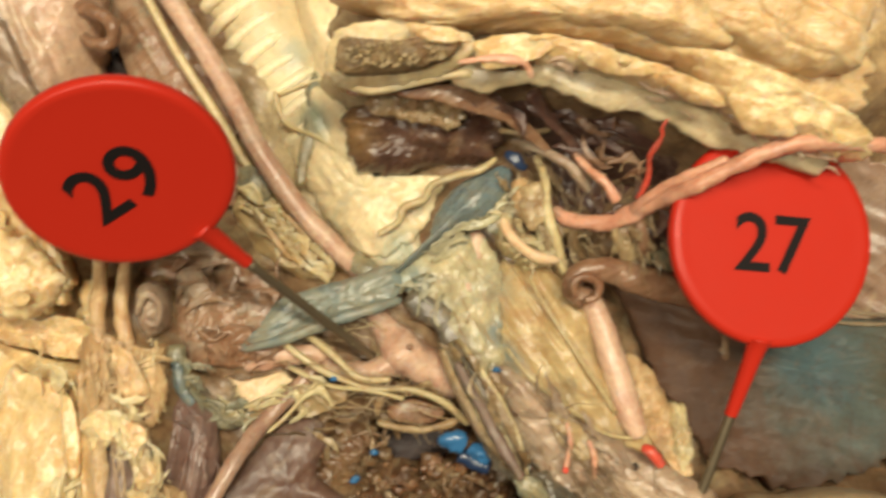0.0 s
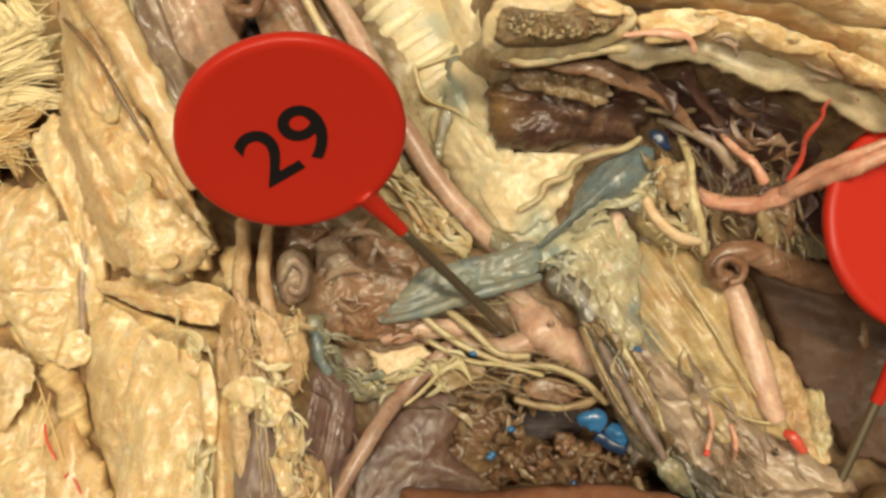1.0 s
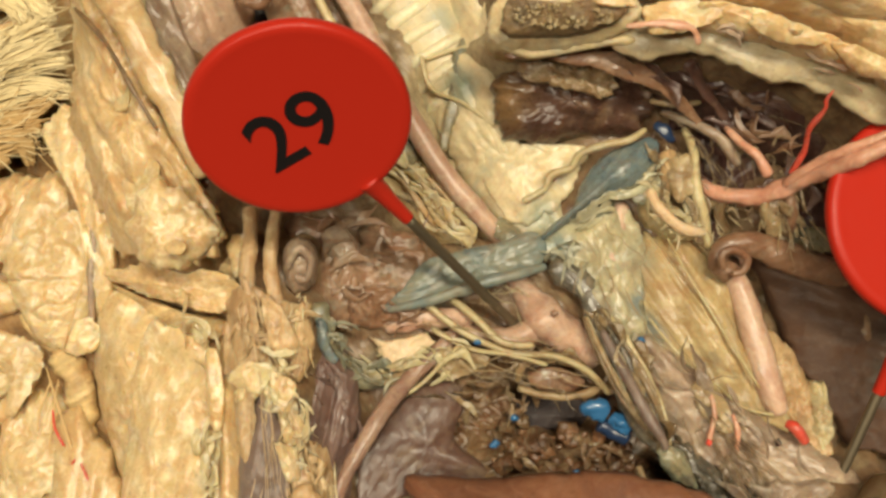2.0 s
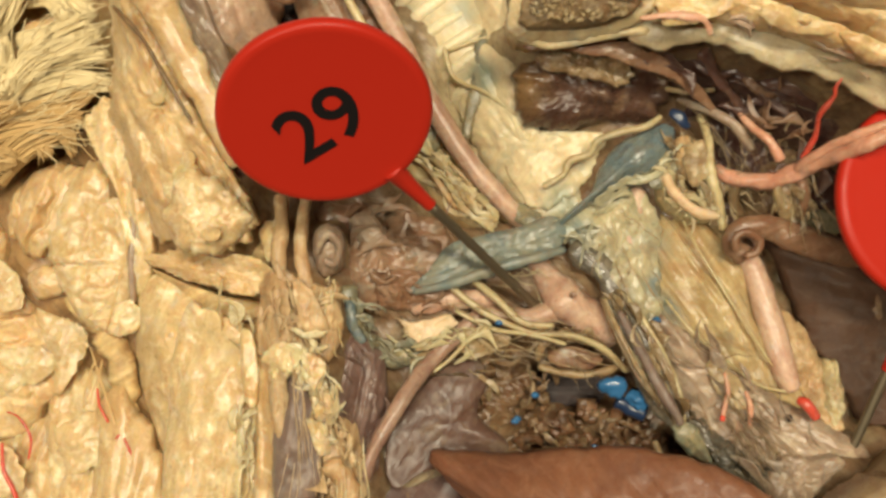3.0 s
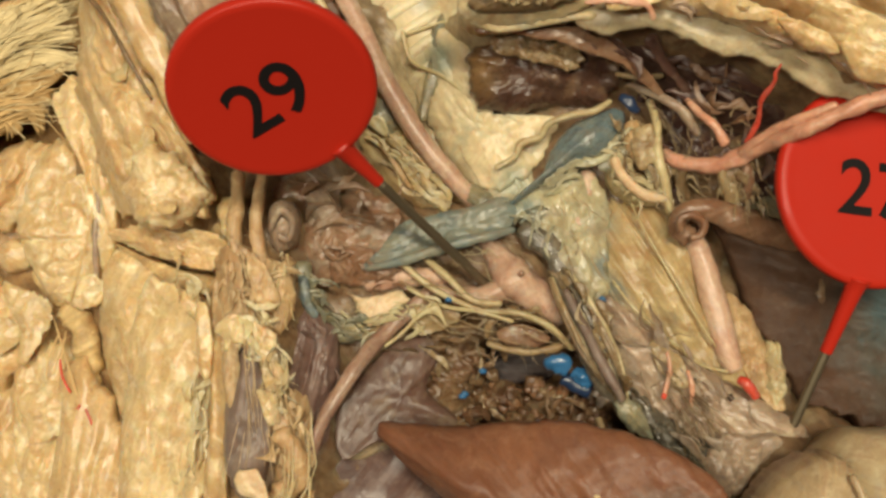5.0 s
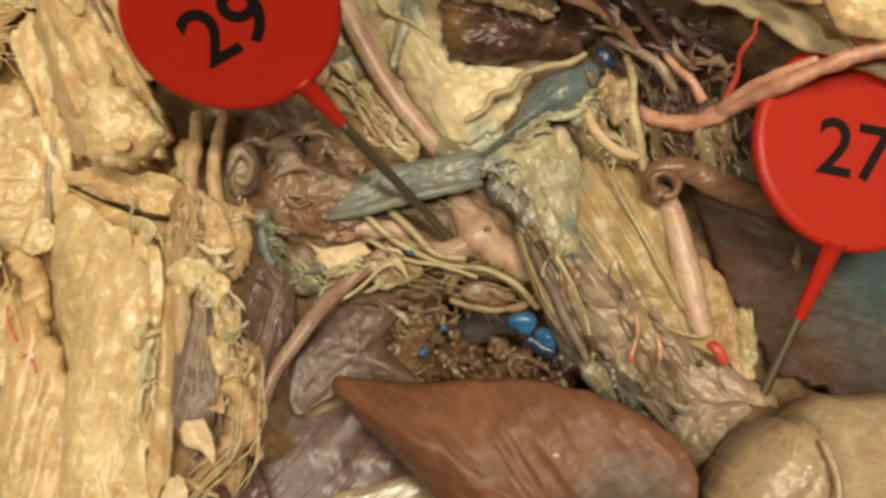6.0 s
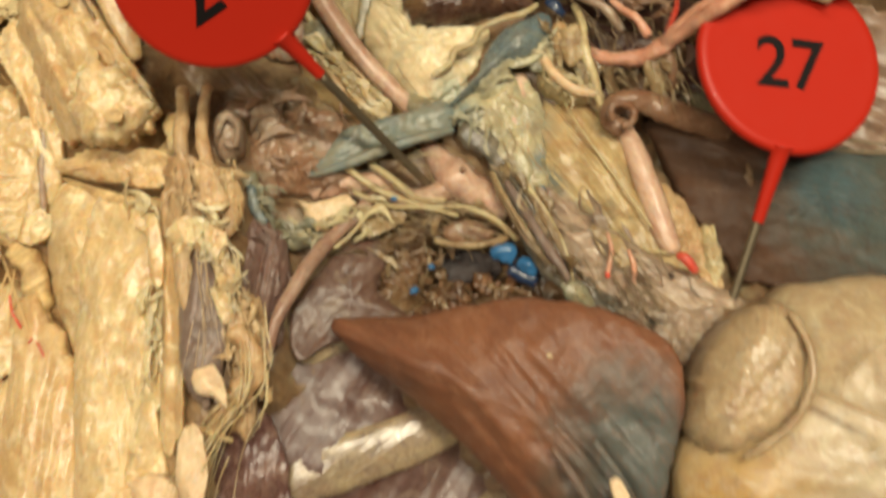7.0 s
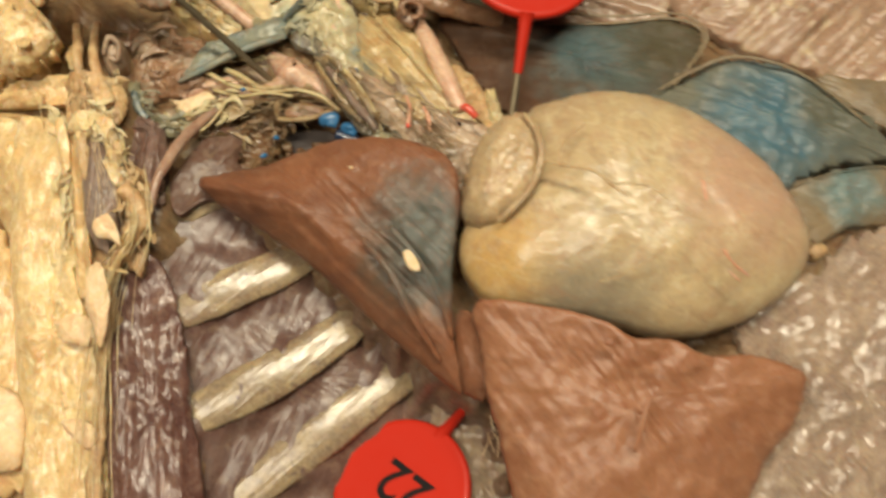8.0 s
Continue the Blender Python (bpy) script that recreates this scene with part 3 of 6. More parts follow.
frills("muscle_film", [(21.5, 10.5, 0.6), (24.6, 8.8, 0.6), (28.4, 7.6, 0.2)], 1.2, 8, 1.6, m_pinkbr, T, "tan muscle films", seed=303)
strand("muscle_strip", [(4.6, 15.4, 2.2, 0.5), (9, 15.4, 2.6, 0.7), (12.9, 14.7, 2.4, 0.8), (16.3, 13.6, 1.6, 0.7), (19, 11.8, 0.4, 0.5), (21, 10, -0.6, 0.3)], m_pinkbr, T, flat=0.25, rough=0.5)
strand("muscle_strip", [(18.7, 14.8, 3, 0.6), (20.2, 13, 1.8, 0.5), (22.6, 10.9, 0, 0.4), (24.4, 9.3, -1.2, 0.31)], m_dark, T, flat=0.4, rough=0.5)

# ---- windpipe ----
T = thing("windpipe", "pale ringed windpipe in the middle of the neck", "windpipe")
strand("tube", [(-7.6, 31.8, -11.8, 4.54), (-3.9, 24.9, -11.2, 4.4), (0.3, 17.4, -10.3, 4.36), (3.7, 11.2, -9.7, 4.28), (6.7, 5.9, -9.4, 3.88), (10, 0.6, -9.1, 2.99), (12.5, -3.8, -9.1, 2.32)], m_trach, T, rough=0.07, scale=0.4, sides=28, steps=12, flat=0.95)
for i in range(13):
    u = i / 12
    a, b = [(-8.3, 30.6, -11.5), (4.1, 10.6, -9.5)]
    c = [a[k] + (b[k] - a[k]) * u for k in range(3)]
    ax = Vector([b[k] - a[k] for k in range(3)]).normalized()
    side = ax.cross(Vector((0, 0, 1))).normalized()
    up = side.cross(ax)
    ring = []
    for j in range(13):
        w = math.pi * j / 12
        q = Vector(c) + side * (math.cos(w) * 3.62) + up * (math.sin(w) * 3.66)
        ring.append((*q, 0.6))
    strand("ring", ring, m_ring, T, steps=3, sides=8, flat=1.0, rough=0.2)
pad("covering_fascia", [(-0.2, 15.7, -6.7), (2.5, 15.6, -6), (5.2, 11.9, -6.2), (7.8, 7.6, -6), (10.7, 3.8, -5.3), (11.5, 1.1, -5), (8.3, 0.6, -5.3), (5.2, 2.2, -6), (1.9, 6.6, -7), (-0.2, 10.9, -7.2)], m_trach, T, dome=1.3, thick=3, rough=0.7, ragged=0.12, ridge=0.5, angle=-58, peel=0.25)
pad("broad_fascia", [(1.5, 16, -5.6), (4, 15.6, -4.8), (4.5, 12.2, -4.8), (5.3, 9.8, -4.9), (8.6, 8.6, -4.8), (12, 9, -4.6), (11.2, 6, -4.2), (9.4, 3.4, -4.2), (6, 2.8, -4.8), (3, 8, -5.6)], m_trach, T, "pale fascia over the windpipe", dome=0.7, thick=2, rough=0.8, ragged=0.08, peel=0.3, crease=0.3)
pad("side_fascia", [(0.3, 27.2, -7.2), (4, 25.7, -5.3), (3.6, 21.2, -4.3), (4.1, 17.5, -4.6), (4.7, 14.4, -5), (4.4, 12.1, -5.5), (2.8, 14.1, -6.7), (0.9, 19.7, -7.7)], m_trach, T, dome=0.8, rough=0.6, ridge=0.4, angle=-60)
strand("thread", [(-1.7, 16.7, -6, 0.21), (-0.8, 14, -6, 0.21), (1.9, 12.6, -5.3, 0.19), (4.3, 10.8, -4.8, 0.16)], m_nerve, T)
strand("thread", [(-1.3, 16.4, -6, 0.19), (0.9, 17.2, -6, 0.19), (3, 17.8, -6, 0.16)], m_nerve, T)
strand("stain_vessel", [(3, 19, -6.6, 0.54), (1.7, 16.7, -6, 0.64), (1.4, 13.5, -5.8, 0.64), (0.6, 10.8, -5.8, 0.54), (0.3, 8.6, -5.8, 0.32)], m_bluegr, T, flat=0.4, rough=0.5)

# ---- neck vessels and fibres ----
T = thing("carotid_artery", "long pink carotid artery beside the windpipe", "artery")
strand("vessel", [(-12, 27.8, -5.4, 0.8), (-9, 22.9, -4.8, 0.85), (-5.5, 17, -4.3, 0.85), (-2.6, 11.1, -3.6, 0.89), (0.3, 6.6, -3.6, 0.89), (3.5, 3, -3.8, 0.84), (6.4, 0.1, -4.8, 0.8), (8.8, -3.7, -4.8, 0.8)], m_pink, T, rough=0.12)
strand("nerve", [(-13.1, 26.9, -6, 0.38), (-9.9, 20.5, -6, 0.38), (-6.7, 15.1, -6, 0.43), (-3.2, 9.1, -5.5, 0.37), (0.8, 3.8, -5.5, 0.32)], m_nerve, T)
T = thing("neck_muscle_strip", "orange tan fibrous strip of neck muscle", "muscle")
pad("fibre_bed", [(-5.1, 7.6, -6), (-2.4, 8.1, -5.5), (0.8, 5.4, -5.3), (4.1, 2.2, -5.5), (3.5, 1.1, -6), (0.3, 0.9, -6), (-2.9, 2.8, -6.5), (-5.1, 4.9, -6.7)], m_tan, T, dome=0.8, ridge=0.7, angle=-45)
for k, (a, b) in enumerate(zip([(-3.7, 7, -4.8), (-2.9, 7.5, -4.6), (-1.8, 6.9, -4.6), (-0.7, 6.4, -4.6)], [(-0.2, 1.9, -4.8), (0.8, 2.2, -4.8), (1.9, 2.4, -4.8), (3, 2.2, -4.8)])):
    mid = [(a[i] + b[i]) / 2 + (0.5 if i == 2 else 0.15 * k) for i in range(3)]
    strand("fibre_band", [(*a, 0.14), (*mid, 0.26), (*b, 0.14)], m_tanup, T, flat=0.6, rough=0.5)
pad("stained_scrap", [(-5, 9.1, -5.5), (-3.4, 10.4, -4.8), (-1.5, 9.1, -4.6), (-2.1, 7.5, -5), (-4.2, 7, -5.8)], m_bluegr, T, "blue green stained scrap", dome=0.5, ragged=0.25)
frills("fibre_film", [(-3.4, 7.2, -4.6), (-0.8, 4.8, -4.4), (2, 2.2, -4.4)], 0.9, 26, 1.5, m_creamd, T, "orange tan fibre films", seed=381, along=0.93)
T = thing("neck_gap_tissue", "mottled brown tissue beside the artery", "muscle")
pad("muscle_sheet", [(-15.8, 27.8, -9.6), (-12.3, 26.4, -8.4), (-8.9, 20.7, -7.2), (-5.1, 14.1, -6.5), (-4.5, 9.2, -6.5), (-7.8, 7.7, -7.2), (-12.3, 12.2, -8.4), (-14.7, 19, -9.6)], m_brownp, T, dome=0.8, ridge=0.7, angle=-55)
strand("curled_vessel", [(-18.5, 24.2, -6, 0.59), (-16.2, 23.4, -4.8, 0.64), (-14.6, 22.2, -4.3, 0.63), (-14.8, 20.8, -4.6, 0.58), (-16.2, 20.7, -4.8, 0.53), (-17.2, 21.4, -5.4, 0.48)], m_pinkbr, T, "curled brown vessel", rough=0.3)
# Black pad painting shade into the floor of the neck gap.
pad("dark_gap", [(-16.9, 21.6, -12), (-15.3, 22.2, -12), (-14.4, 19.9, -12), (-14.7, 17.1, -12), (-16.4, 16.5, -12), (-17.1, 19.4, -12)], m_shade_speck, T, dome=0.1, thick=3)

# ---- left: neck and shoulder muscles, skin with fur ----
T = thing("skin_flap", "tan folded skin flap with matted pale fur", "skin")
pad("skin", [(-51.2, 29.7, -16.8), (-40.7, 29.4, -15.6), (-34.5, 26.8, -14.4), (-32.5, 20.4, -14.4), (-33.4, 14.7, -15.6), (-37.1, 10.8, -18), (-43.4, 7.4, -19.8), (-47.9, 4.3, -20.4), (-54.1, 5, -20.4)], m_skin, T, dome=1.6, ridge=1.4, angle=35, rough=1.0)
for rr in ([(-48.1, 17.6, -15, 1.75), (-42.7, 21.9, -13.2, 1.49), (-39.1, 24.1, -12.6, 1.37), (-34.9, 26.8, -12, 1.02)], [(-48.3, 10.7, -16.8, 1.78), (-43.2, 12.8, -14.4, 1.74), (-38.9, 14.5, -13.8, 1.39), (-33.8, 14.4, -13.2, 0.8)], [(-46.6, 6.7, -18.6, 1.57), (-42.7, 9.5, -16.2, 1.65), (-39, 10.6, -15.6, 1.41), (-36, 11.8, -15.6, 0.82)], [(-42, 15.2, -14.4, 0.93), (-39.9, 19, -13.2, 1.15), (-36.8, 19.8, -12.6, 1.03), (-33.8, 20.8, -12, 0.57)]):
    strand("fur_lock", rr, m_creamd, T, flat=0.5, rough=0.5)
FUR = []
FUR += [
    [(-44.9, 21.1, -13.0), (-43.3, 23.1, -11.7), (-42.5, 24.7, -10.7)],
    [(-37.5, 25.8, -13.0), (-36.2, 22.8, -11.7), (-34.8, 21.2, -10.7), (-33.6, 20.7, -10.5)],
    [(-41.6, 18.4, -13.0), (-38.4, 18.7, -11.7), (-35.4, 19.6, -10.7), (-33.4, 20.4, -10.5)],
    [(-44.9, 11.0, -13.0), (-42.2, 13.3, -11.7), (-39.7, 15.6, -10.7), (-37.5, 16.9, -10.5), (-32.7, 19.1, -10.9)],
    [(-43.3, 18.9, -13.0), (-42.2, 16.8, -11.7), (-41.6, 14.5, -10.7), (-42.0, 12.9, -10.5)],
]
FUR += [
    [(-40.5, 15.8, -13.0), (-37.6, 16.3, -11.7), (-34.6, 16.7, -10.7), (-32.1, 16.9, -10.5)],
    [(-41.3, 12.9, -13.0), (-38.1, 13.8, -11.7), (-34.8, 14.2, -10.7), (-31.4, 13.8, -10.5)],
    [(-42.2, 11.0, -13.0), (-39.2, 11.7, -11.7), (-37.0, 11.8, -10.7), (-35.0, 12.6, -10.5), (-33.3, 14.0, -10.9)],
    [(-44.9, 8.8, -13.0), (-41.9, 9.8, -11.7), (-38.9, 10.2, -10.7), (-35.8, 10.7, -10.5), (-34.8, 11.3, -10.9)],
    [(-44.1, 6.0, -13.0), (-41.7, 7.6, -11.7), (-39.1, 9.1, -10.7), (-36.4, 9.7, -10.5), (-35.6, 7.5, -10.9)],
]
FUR += [
    [(-43.3, 5.2, -13.0), (-41.4, 7.0, -11.7), (-38.6, 8.6, -10.7), (-37.7, 7.1, -10.5)],
    [(-44.9, 18.1, -13.0), (-42.2, 20.1, -11.7), (-40.5, 22.6, -10.7), (-37.2, 23.9, -10.5)],
    [(-44.4, 24.7, -13.0), (-41.1, 23.9, -11.7), (-38.6, 24.3, -10.7), (-36.2, 23.3, -10.5)],
    [(-40.8, 22.2, -13.0), (-38.4, 22.2, -11.7), (-36.8, 21.0, -10.7), (-36.2, 19.7, -10.5)],
    [(-46.6, 12.9, -13.0), (-43.8, 14.1, -11.7), (-42.4, 15.9, -10.7), (-42.3, 18.2, -10.5)],
]
FUR += [
    [(-47.1, 7.7, -13.0), (-44.9, 9.8, -11.7), (-42.4, 11.3, -10.7), (-40.4, 12.1, -10.5)],
    [(-47.7, 17.0, -13.0), (-45.5, 18.7, -11.7), (-43.4, 19.4, -10.7), (-41.5, 22.0, -10.5)],
    [(-39.4, 18.4, -13.0), (-36.8, 17.6, -11.7), (-34.6, 18.3, -10.7), (-32.8, 18.6, -10.5)],
    [(-47.4, 4.4, -13.0), (-44.9, 6.2, -11.7), (-42.4, 7.2, -10.7), (-40.4, 7.2, -10.5)],
    [(-40.0, 14.5, -13.0), (-40.3, 16.0, -11.7), (-39.4, 17.7, -10.7), (-37.7, 19.1, -10.5)],
]
for k, rr in enumerate(FUR):
    lock("fur_tuft", rr, 70, 0.95 if k % 3 else 1.4, m_furd if k in (7, 8, 9, 10, 15, 18) else m_fur, T, "pale matted fur tuft", seed=20 + k, stray=0.12)
bundle("stray_hair", FUR[3], 30, m_fur, T, "loose pale hairs", spread=2.2, radius=0.13, wave=0.6, lift=1.4, seed=41, sides=4)
bundle("stray_hair", FUR[8], 30, m_fur, T, "loose pale hairs", spread=2.2, radius=0.13, wave=0.6, lift=1.2, seed=42, sides=4)

T = thing("neck_muscle", "long cream neck muscle with a cut ragged end", "muscle")
pad("belly", [(-31.2, 26.3, -3.6), (-28.1, 24.8, -1.8), (-25.3, 18.5, -1.2), (-23, 12.4, -1.2), (-20.2, 7.1, 0), (-17.3, 2.6, 0.6), (-17.9, 0.1, 0), (-21.2, -1.2, 0), (-26.2, -0.5, -4.8), (-28.8, 4.4, -7.2), (-31.3, 11.1, -8.4), (-30.9, 17.4, -7.2)], m_creamd, T, dome=2.2, ridge=0.5, angle=-62, rough=0.9, peel=0.3, crease=0.5, rings=34)
CUT = pad("cut_end", [(-24.5, 2.1, 0), (-22, 5.1, 1.2), (-18.8, 3.5, 1.8), (-17.2, 1.6, 1.2), (-18, -0.2, 1), (-20.6, -1.5, 0.7), (-23.2, -1, 0)], m_cream, T, dome=1.4, ragged=0.2, rough=0.7, scale=0.4, peel=0.3)
pad("hollow", [(-20.9, 0.2, 3.5), (-20.1, 0.7, 3.6), (-19.3, 0.3, 3.6), (-19.6, -0.4, 3.5), (-20.5, -0.4, 3.5)], m_skin, CUT, dome=0.1, thick=1, rest=1.2)
strand("tan_band", [(-30.1, 25.8, -1.4, 1.5), (-26.8, 21.8, 0.5, 1.6), (-24.2, 17.2, 1.2, 1.5), (-21.7, 12.6, 1.3, 1.3), (-19.8, 8.6, 0.9, 1.0), (-18.6, 5.6, 0.5, 0.6)], m_creamd, T, flat=0.6, rough=0.25)
strand("cut_line", [(-29, 18.9, -0.5, 0.2), (-26.3, 16.1, 0.7, 0.2), (-24.2, 12.6, 1.1, 0.2), (-22, 9.1, 1.2, 0.2)], m_fibred, T, rough=0.5)
T = thing("throat_membrane", "brown pink throat muscle under a clear membrane", "muscle")
pad("muscle", [(-25.9, 27.4, -3.6), (-20.3, 28, -4.2), (-16.3, 26.9, -6), (-16.2, 21.5, -8.4), (-17.3, 16.5, -8.4), (-19.8, 13.1, -7.2), (-21.5, 13.3, -4.8), (-23.7, 18.3, -3)], m_throat, T, dome=1.4, ridge=0.5, angle=-70)
pad("membrane_sheet", [(-25.1, 23.9, -2.2), (-22.8, 22.1, -1.4), (-20.3, 16.1, -1.9), (-18.8, 12.1, -3.1), (-19.3, 7.3, -1.8), (-21.1, 10.3, -0.7), (-23.8, 16.5, -1.2)], m_greymem, T, dome=0.5, ridge=0.6, angle=-60)
strand("nerve", [(-25.3, 22.6, -1, 0.26), (-23.9, 20.4, -0.5, 0.25), (-23.5, 17.9, -0.5, 0.25), (-21.6, 14.3, -0.7, 0.2), (-20.1, 11.8, -0.7, 0.2)], m_nerve, T)

T = thing("shoulder_muscle", "bulging cream shoulder muscle lobes with dark creases", "muscle")
pad("lobe", [(-43.2, 2.4, -15.6), (-41.7, 5.3, -15), (-38.6, 7.1, -14.4), (-35.9, 6.5, -13.8), (-36.2, 2.9, -12.6), (-37.9, -0.5, -12.6), (-40.1, -2, -13.8), (-42.4, -0.5, -15)], m_creamd, T, dome=2.0, ridge=0.6, angle=70, thick=6, crease=1.1, rings=30)
pad("lobe", [(-37, 5.2, -13.2), (-33.8, 6.8, -13.2), (-31.5, 4.1, -12.6), (-30.3, -1.1, -12), (-30.6, -6.8, -12), (-33.1, -9.1, -12.6), (-35.6, -7.4, -12.6), (-37.9, -3.4, -13.2), (-39.2, -1.1, -13.8)], m_cream, T, dome=2.2, rough=0.8, thick=6, crease=0.9, peel=0.25, rings=30)
pad("lobe", [(-40.7, -3.7, -13.8), (-38.8, -2.5, -13.2), (-37.3, -3.7, -13.2), (-37.5, -5.4, -13.4), (-39.9, -5.7, -14.2)], m_creamd, T, dome=1.0, thick=4)
pad("upper_lobe", [(-34.8, 11, -10.8), (-32.2, 12.6, -9.6), (-29.8, 9.5, -9), (-28, 3.9, -8.4), (-27.6, -1.6, -9), (-29.3, -6.7, -10.8), (-30.3, -3.3, -10.8), (-30.9, 2.3, -11.4), (-33.2, 7.4, -12)], m_cream, T, dome=1.8, ridge=0.6, angle=-75, thick=6, crease=0.6, rings=30)
pad("lobe", [(-50.6, 1.3, -18), (-46.5, 2.4, -16.8), (-43.7, 0.1, -15.6), (-43.1, -3.5, -15.6), (-40.5, -6.9, -15), (-44.8, -8.2, -15.6), (-50, -7.1, -16.8)], m_creamd, T, dome=1.8, rough=1.0, crease=0.9, rings=30)
strand("edge_fold", [(-30.2, 6.2, -9.6, 0.28), (-29.5, 2.3, -9, 0.33), (-29.7, -2.2, -9, 0.33), (-29.7, -6.1, -9.6, 0.28)], m_greymem, T, rough=0.3)

T = thing("shoulder_fascia", "broad cream fascia sheet with a torn flap", "fascia")
pad("sheet", [(-29.3, -4.4, -10.8), (-26.9, -3.3, -9.6), (-22, -5.6, -7.2), (-17.5, -5.7, -4.8), (-16.1, -10.4, -3), (-16.7, -16.5, -2.4), (-17.6, -23.8, -2.4), (-21.5, -27.6, -4.8), (-26.6, -25.2, -8.4), (-27.2, -20.2, -10.8), (-29.2, -14.6, -11.4), (-30.1, -9, -12)], m_cream, T, dome=2.0, rough=1.5, scale=0.14, ragged=0.02, ridge=0.5, angle=8, rings=24, peel=0.55, crease=0.3)
pad("torn_flap", [(-28.2, -2.2, -7.8), (-24.4, -0.9, -4.8), (-20.9, -1.1, -3.6), (-17.3, -1.9, -2.4), (-15.9, -3.3, -2.4), (-17.2, -4.9, -3.1), (-20.2, -4.8, -3.6), (-23.5, -3.8, -5.4)], m_creamd, T, dome=0.8, thick=1.6, ragged=0.15, rough=0.8, scale=0.4, peel=0.3)
# Flat darker tan strip standing for the shadow under the flap's edge.
pad("shadow_cleft", [(-27.9, -2.8, -9.1), (-24.2, -4, -7.4), (-20.6, -5.3, -6), (-17.8, -5.5, -5.3), (-18.4, -6.3, -5.3), (-21.2, -6.4, -6), (-25.1, -4.7, -7.7)], m_skin, T, dome=0.1, thick=2)
strand("speck", [(-23.2, -6, -5.2, 0.38), (-22.8, -6.3, -5, 0.38)], m_fibred, T, "dark brown speck")
frills("fascia_flake", [(-18.4, -7, -3), (-17.6, -12, -1.6), (-18, -20, -1.4)], 0.8, 22, 2.0, m_cream, T, "cream peeling fascia edges", seed=372, along=0.85, stand=0.3)

T = thing("upper_arm_muscle", "cream upper arm muscle with fine red threads", "muscle")
pad("belly", [(-51.3, -8.7, -15.6), (-43.8, -7.6, -14.4), (-38.7, -7.1, -13.2), (-34.8, -9, -12), (-35.2, -12.2, -12), (-38.7, -15.7, -13.2), (-41.8, -18.7, -13.8), (-50.7, -19.9, -15.6)], m_creamd, T, dome=1.6, rough=1.0, ragged=0.08, peel=0.4, crease=0.7, rings=34)
pad("belly", [(-38.7, -16, -13.2), (-35.4, -12.5, -12.6), (-33.4, -11.9, -12.6), (-32.1, -17.1, -12.6), (-32.5, -20.5, -12.6), (-30.9, -26.1, -12), (-35.6, -30.8, -12.6), (-38.3, -24.2, -13.8)], m_cream, T, dome=1.8, ridge=0.7, angle=80, peel=0.4, crease=0.7, rings=34)
pad("belly", [(-51.3, -20.5, -15.6), (-42.4, -19, -13.8), (-38.9, -16.7, -13.8), (-37.6, -24.1, -13.2), (-35.3, -30.9, -13.2), (-43.2, -33.6, -14.4), (-51.3, -30.4, -15.6)], m_creamd, T, dome=1.8, ridge=0.8, angle=70, peel=0.4, crease=0.7, rings=34)
pad("belly", [(-31.8, -18.7, -12), (-29.9, -16.9, -11.4), (-27.8, -19.6, -10.8), (-26.1, -24.4, -9.6), (-26.9, -30, -9.6), (-30.7, -30.5, -11.4), (-31.8, -24.9, -12)], m_cream, T, dome=1.6, ridge=0.7, angle=85, peel=0.4, crease=0.7, rings=34)
strand("twisted_band", [(-33.5, -9, -12, 1.02), (-31.6, -10.7, -11.4, 1.24), (-30.9, -13.5, -11.4, 1.19), (-30.7, -15.8, -11.4, 0.96), (-28.8, -19.2, -11.4, 0.73), (-26.5, -23.4, -10.2, 0.56)], m_skin, T, rough=0.5)
strand("fold_line", [(-37, -5.7, -13.2, 0.29), (-34, -8.7, -12, 0.28), (-30.6, -8.4, -10.8, 0.28), (-28.7, -8.6, -10.2, 0.22)], m_skin, T, rough=0.4)
for rr in ([(-41.3, -15.9, -10.2, 0.17), (-40.1, -16.4, -10, 0.2), (-39, -18.2, -9.9, 0.23), (-39.2, -20.2, -9.9, 0.2)], [(-41.8, -18.7, -10.4, 0.25), (-41.6, -21.2, -10.3, 0.3), (-40.8, -22.7, -10.2, 0.34), (-40.2, -24.6, -10.2, 0.28), (-40.4, -27.6, -10.2, 0.23)], [(-32.8, -13.6, -9.2, 0.17), (-32.6, -15.2, -9.3, 0.2), (-31.8, -16.7, -9.3, 0.2)], [(-30.7, -17.7, -8.8, 0.17), (-31.3, -18.6, -8.9, 0.22), (-31.9, -19.5, -9.2, 0.17)], [(-30.2, -18, -8.6, 0.17), (-29.6, -19.3, -8.6, 0.22), (-29.5, -20.2, -8.7, 0.17)]):
    strand("red_thread", [(x, y, z, r * 0.6) for x, y, z, r in rr], m_red, T, "thin red injected vessel", rough=0.3)
for rr in ([(-33.4, -11.2, -10.6, 0.09), (-34.4, -14, -10.6, 0.09), (-34.5, -15.6, -10.6, 0.08)], [(-32.7, -11.1, -10.3, 0.08), (-33.2, -15.6, -10.1, 0.08), (-33.4, -20, -10.1, 0.07)], [(-30.1, 2.3, -9.1, 0.08), (-30.1, -1.6, -8.4, 0.08), (-32.2, -8.6, -9.6, 0.07)], [(-29.6, -21.5, -9.1, 0.08), (-33.6, -9.9, -9.6, 0.08)]):
    strand("hair", rr, m_furd, T)

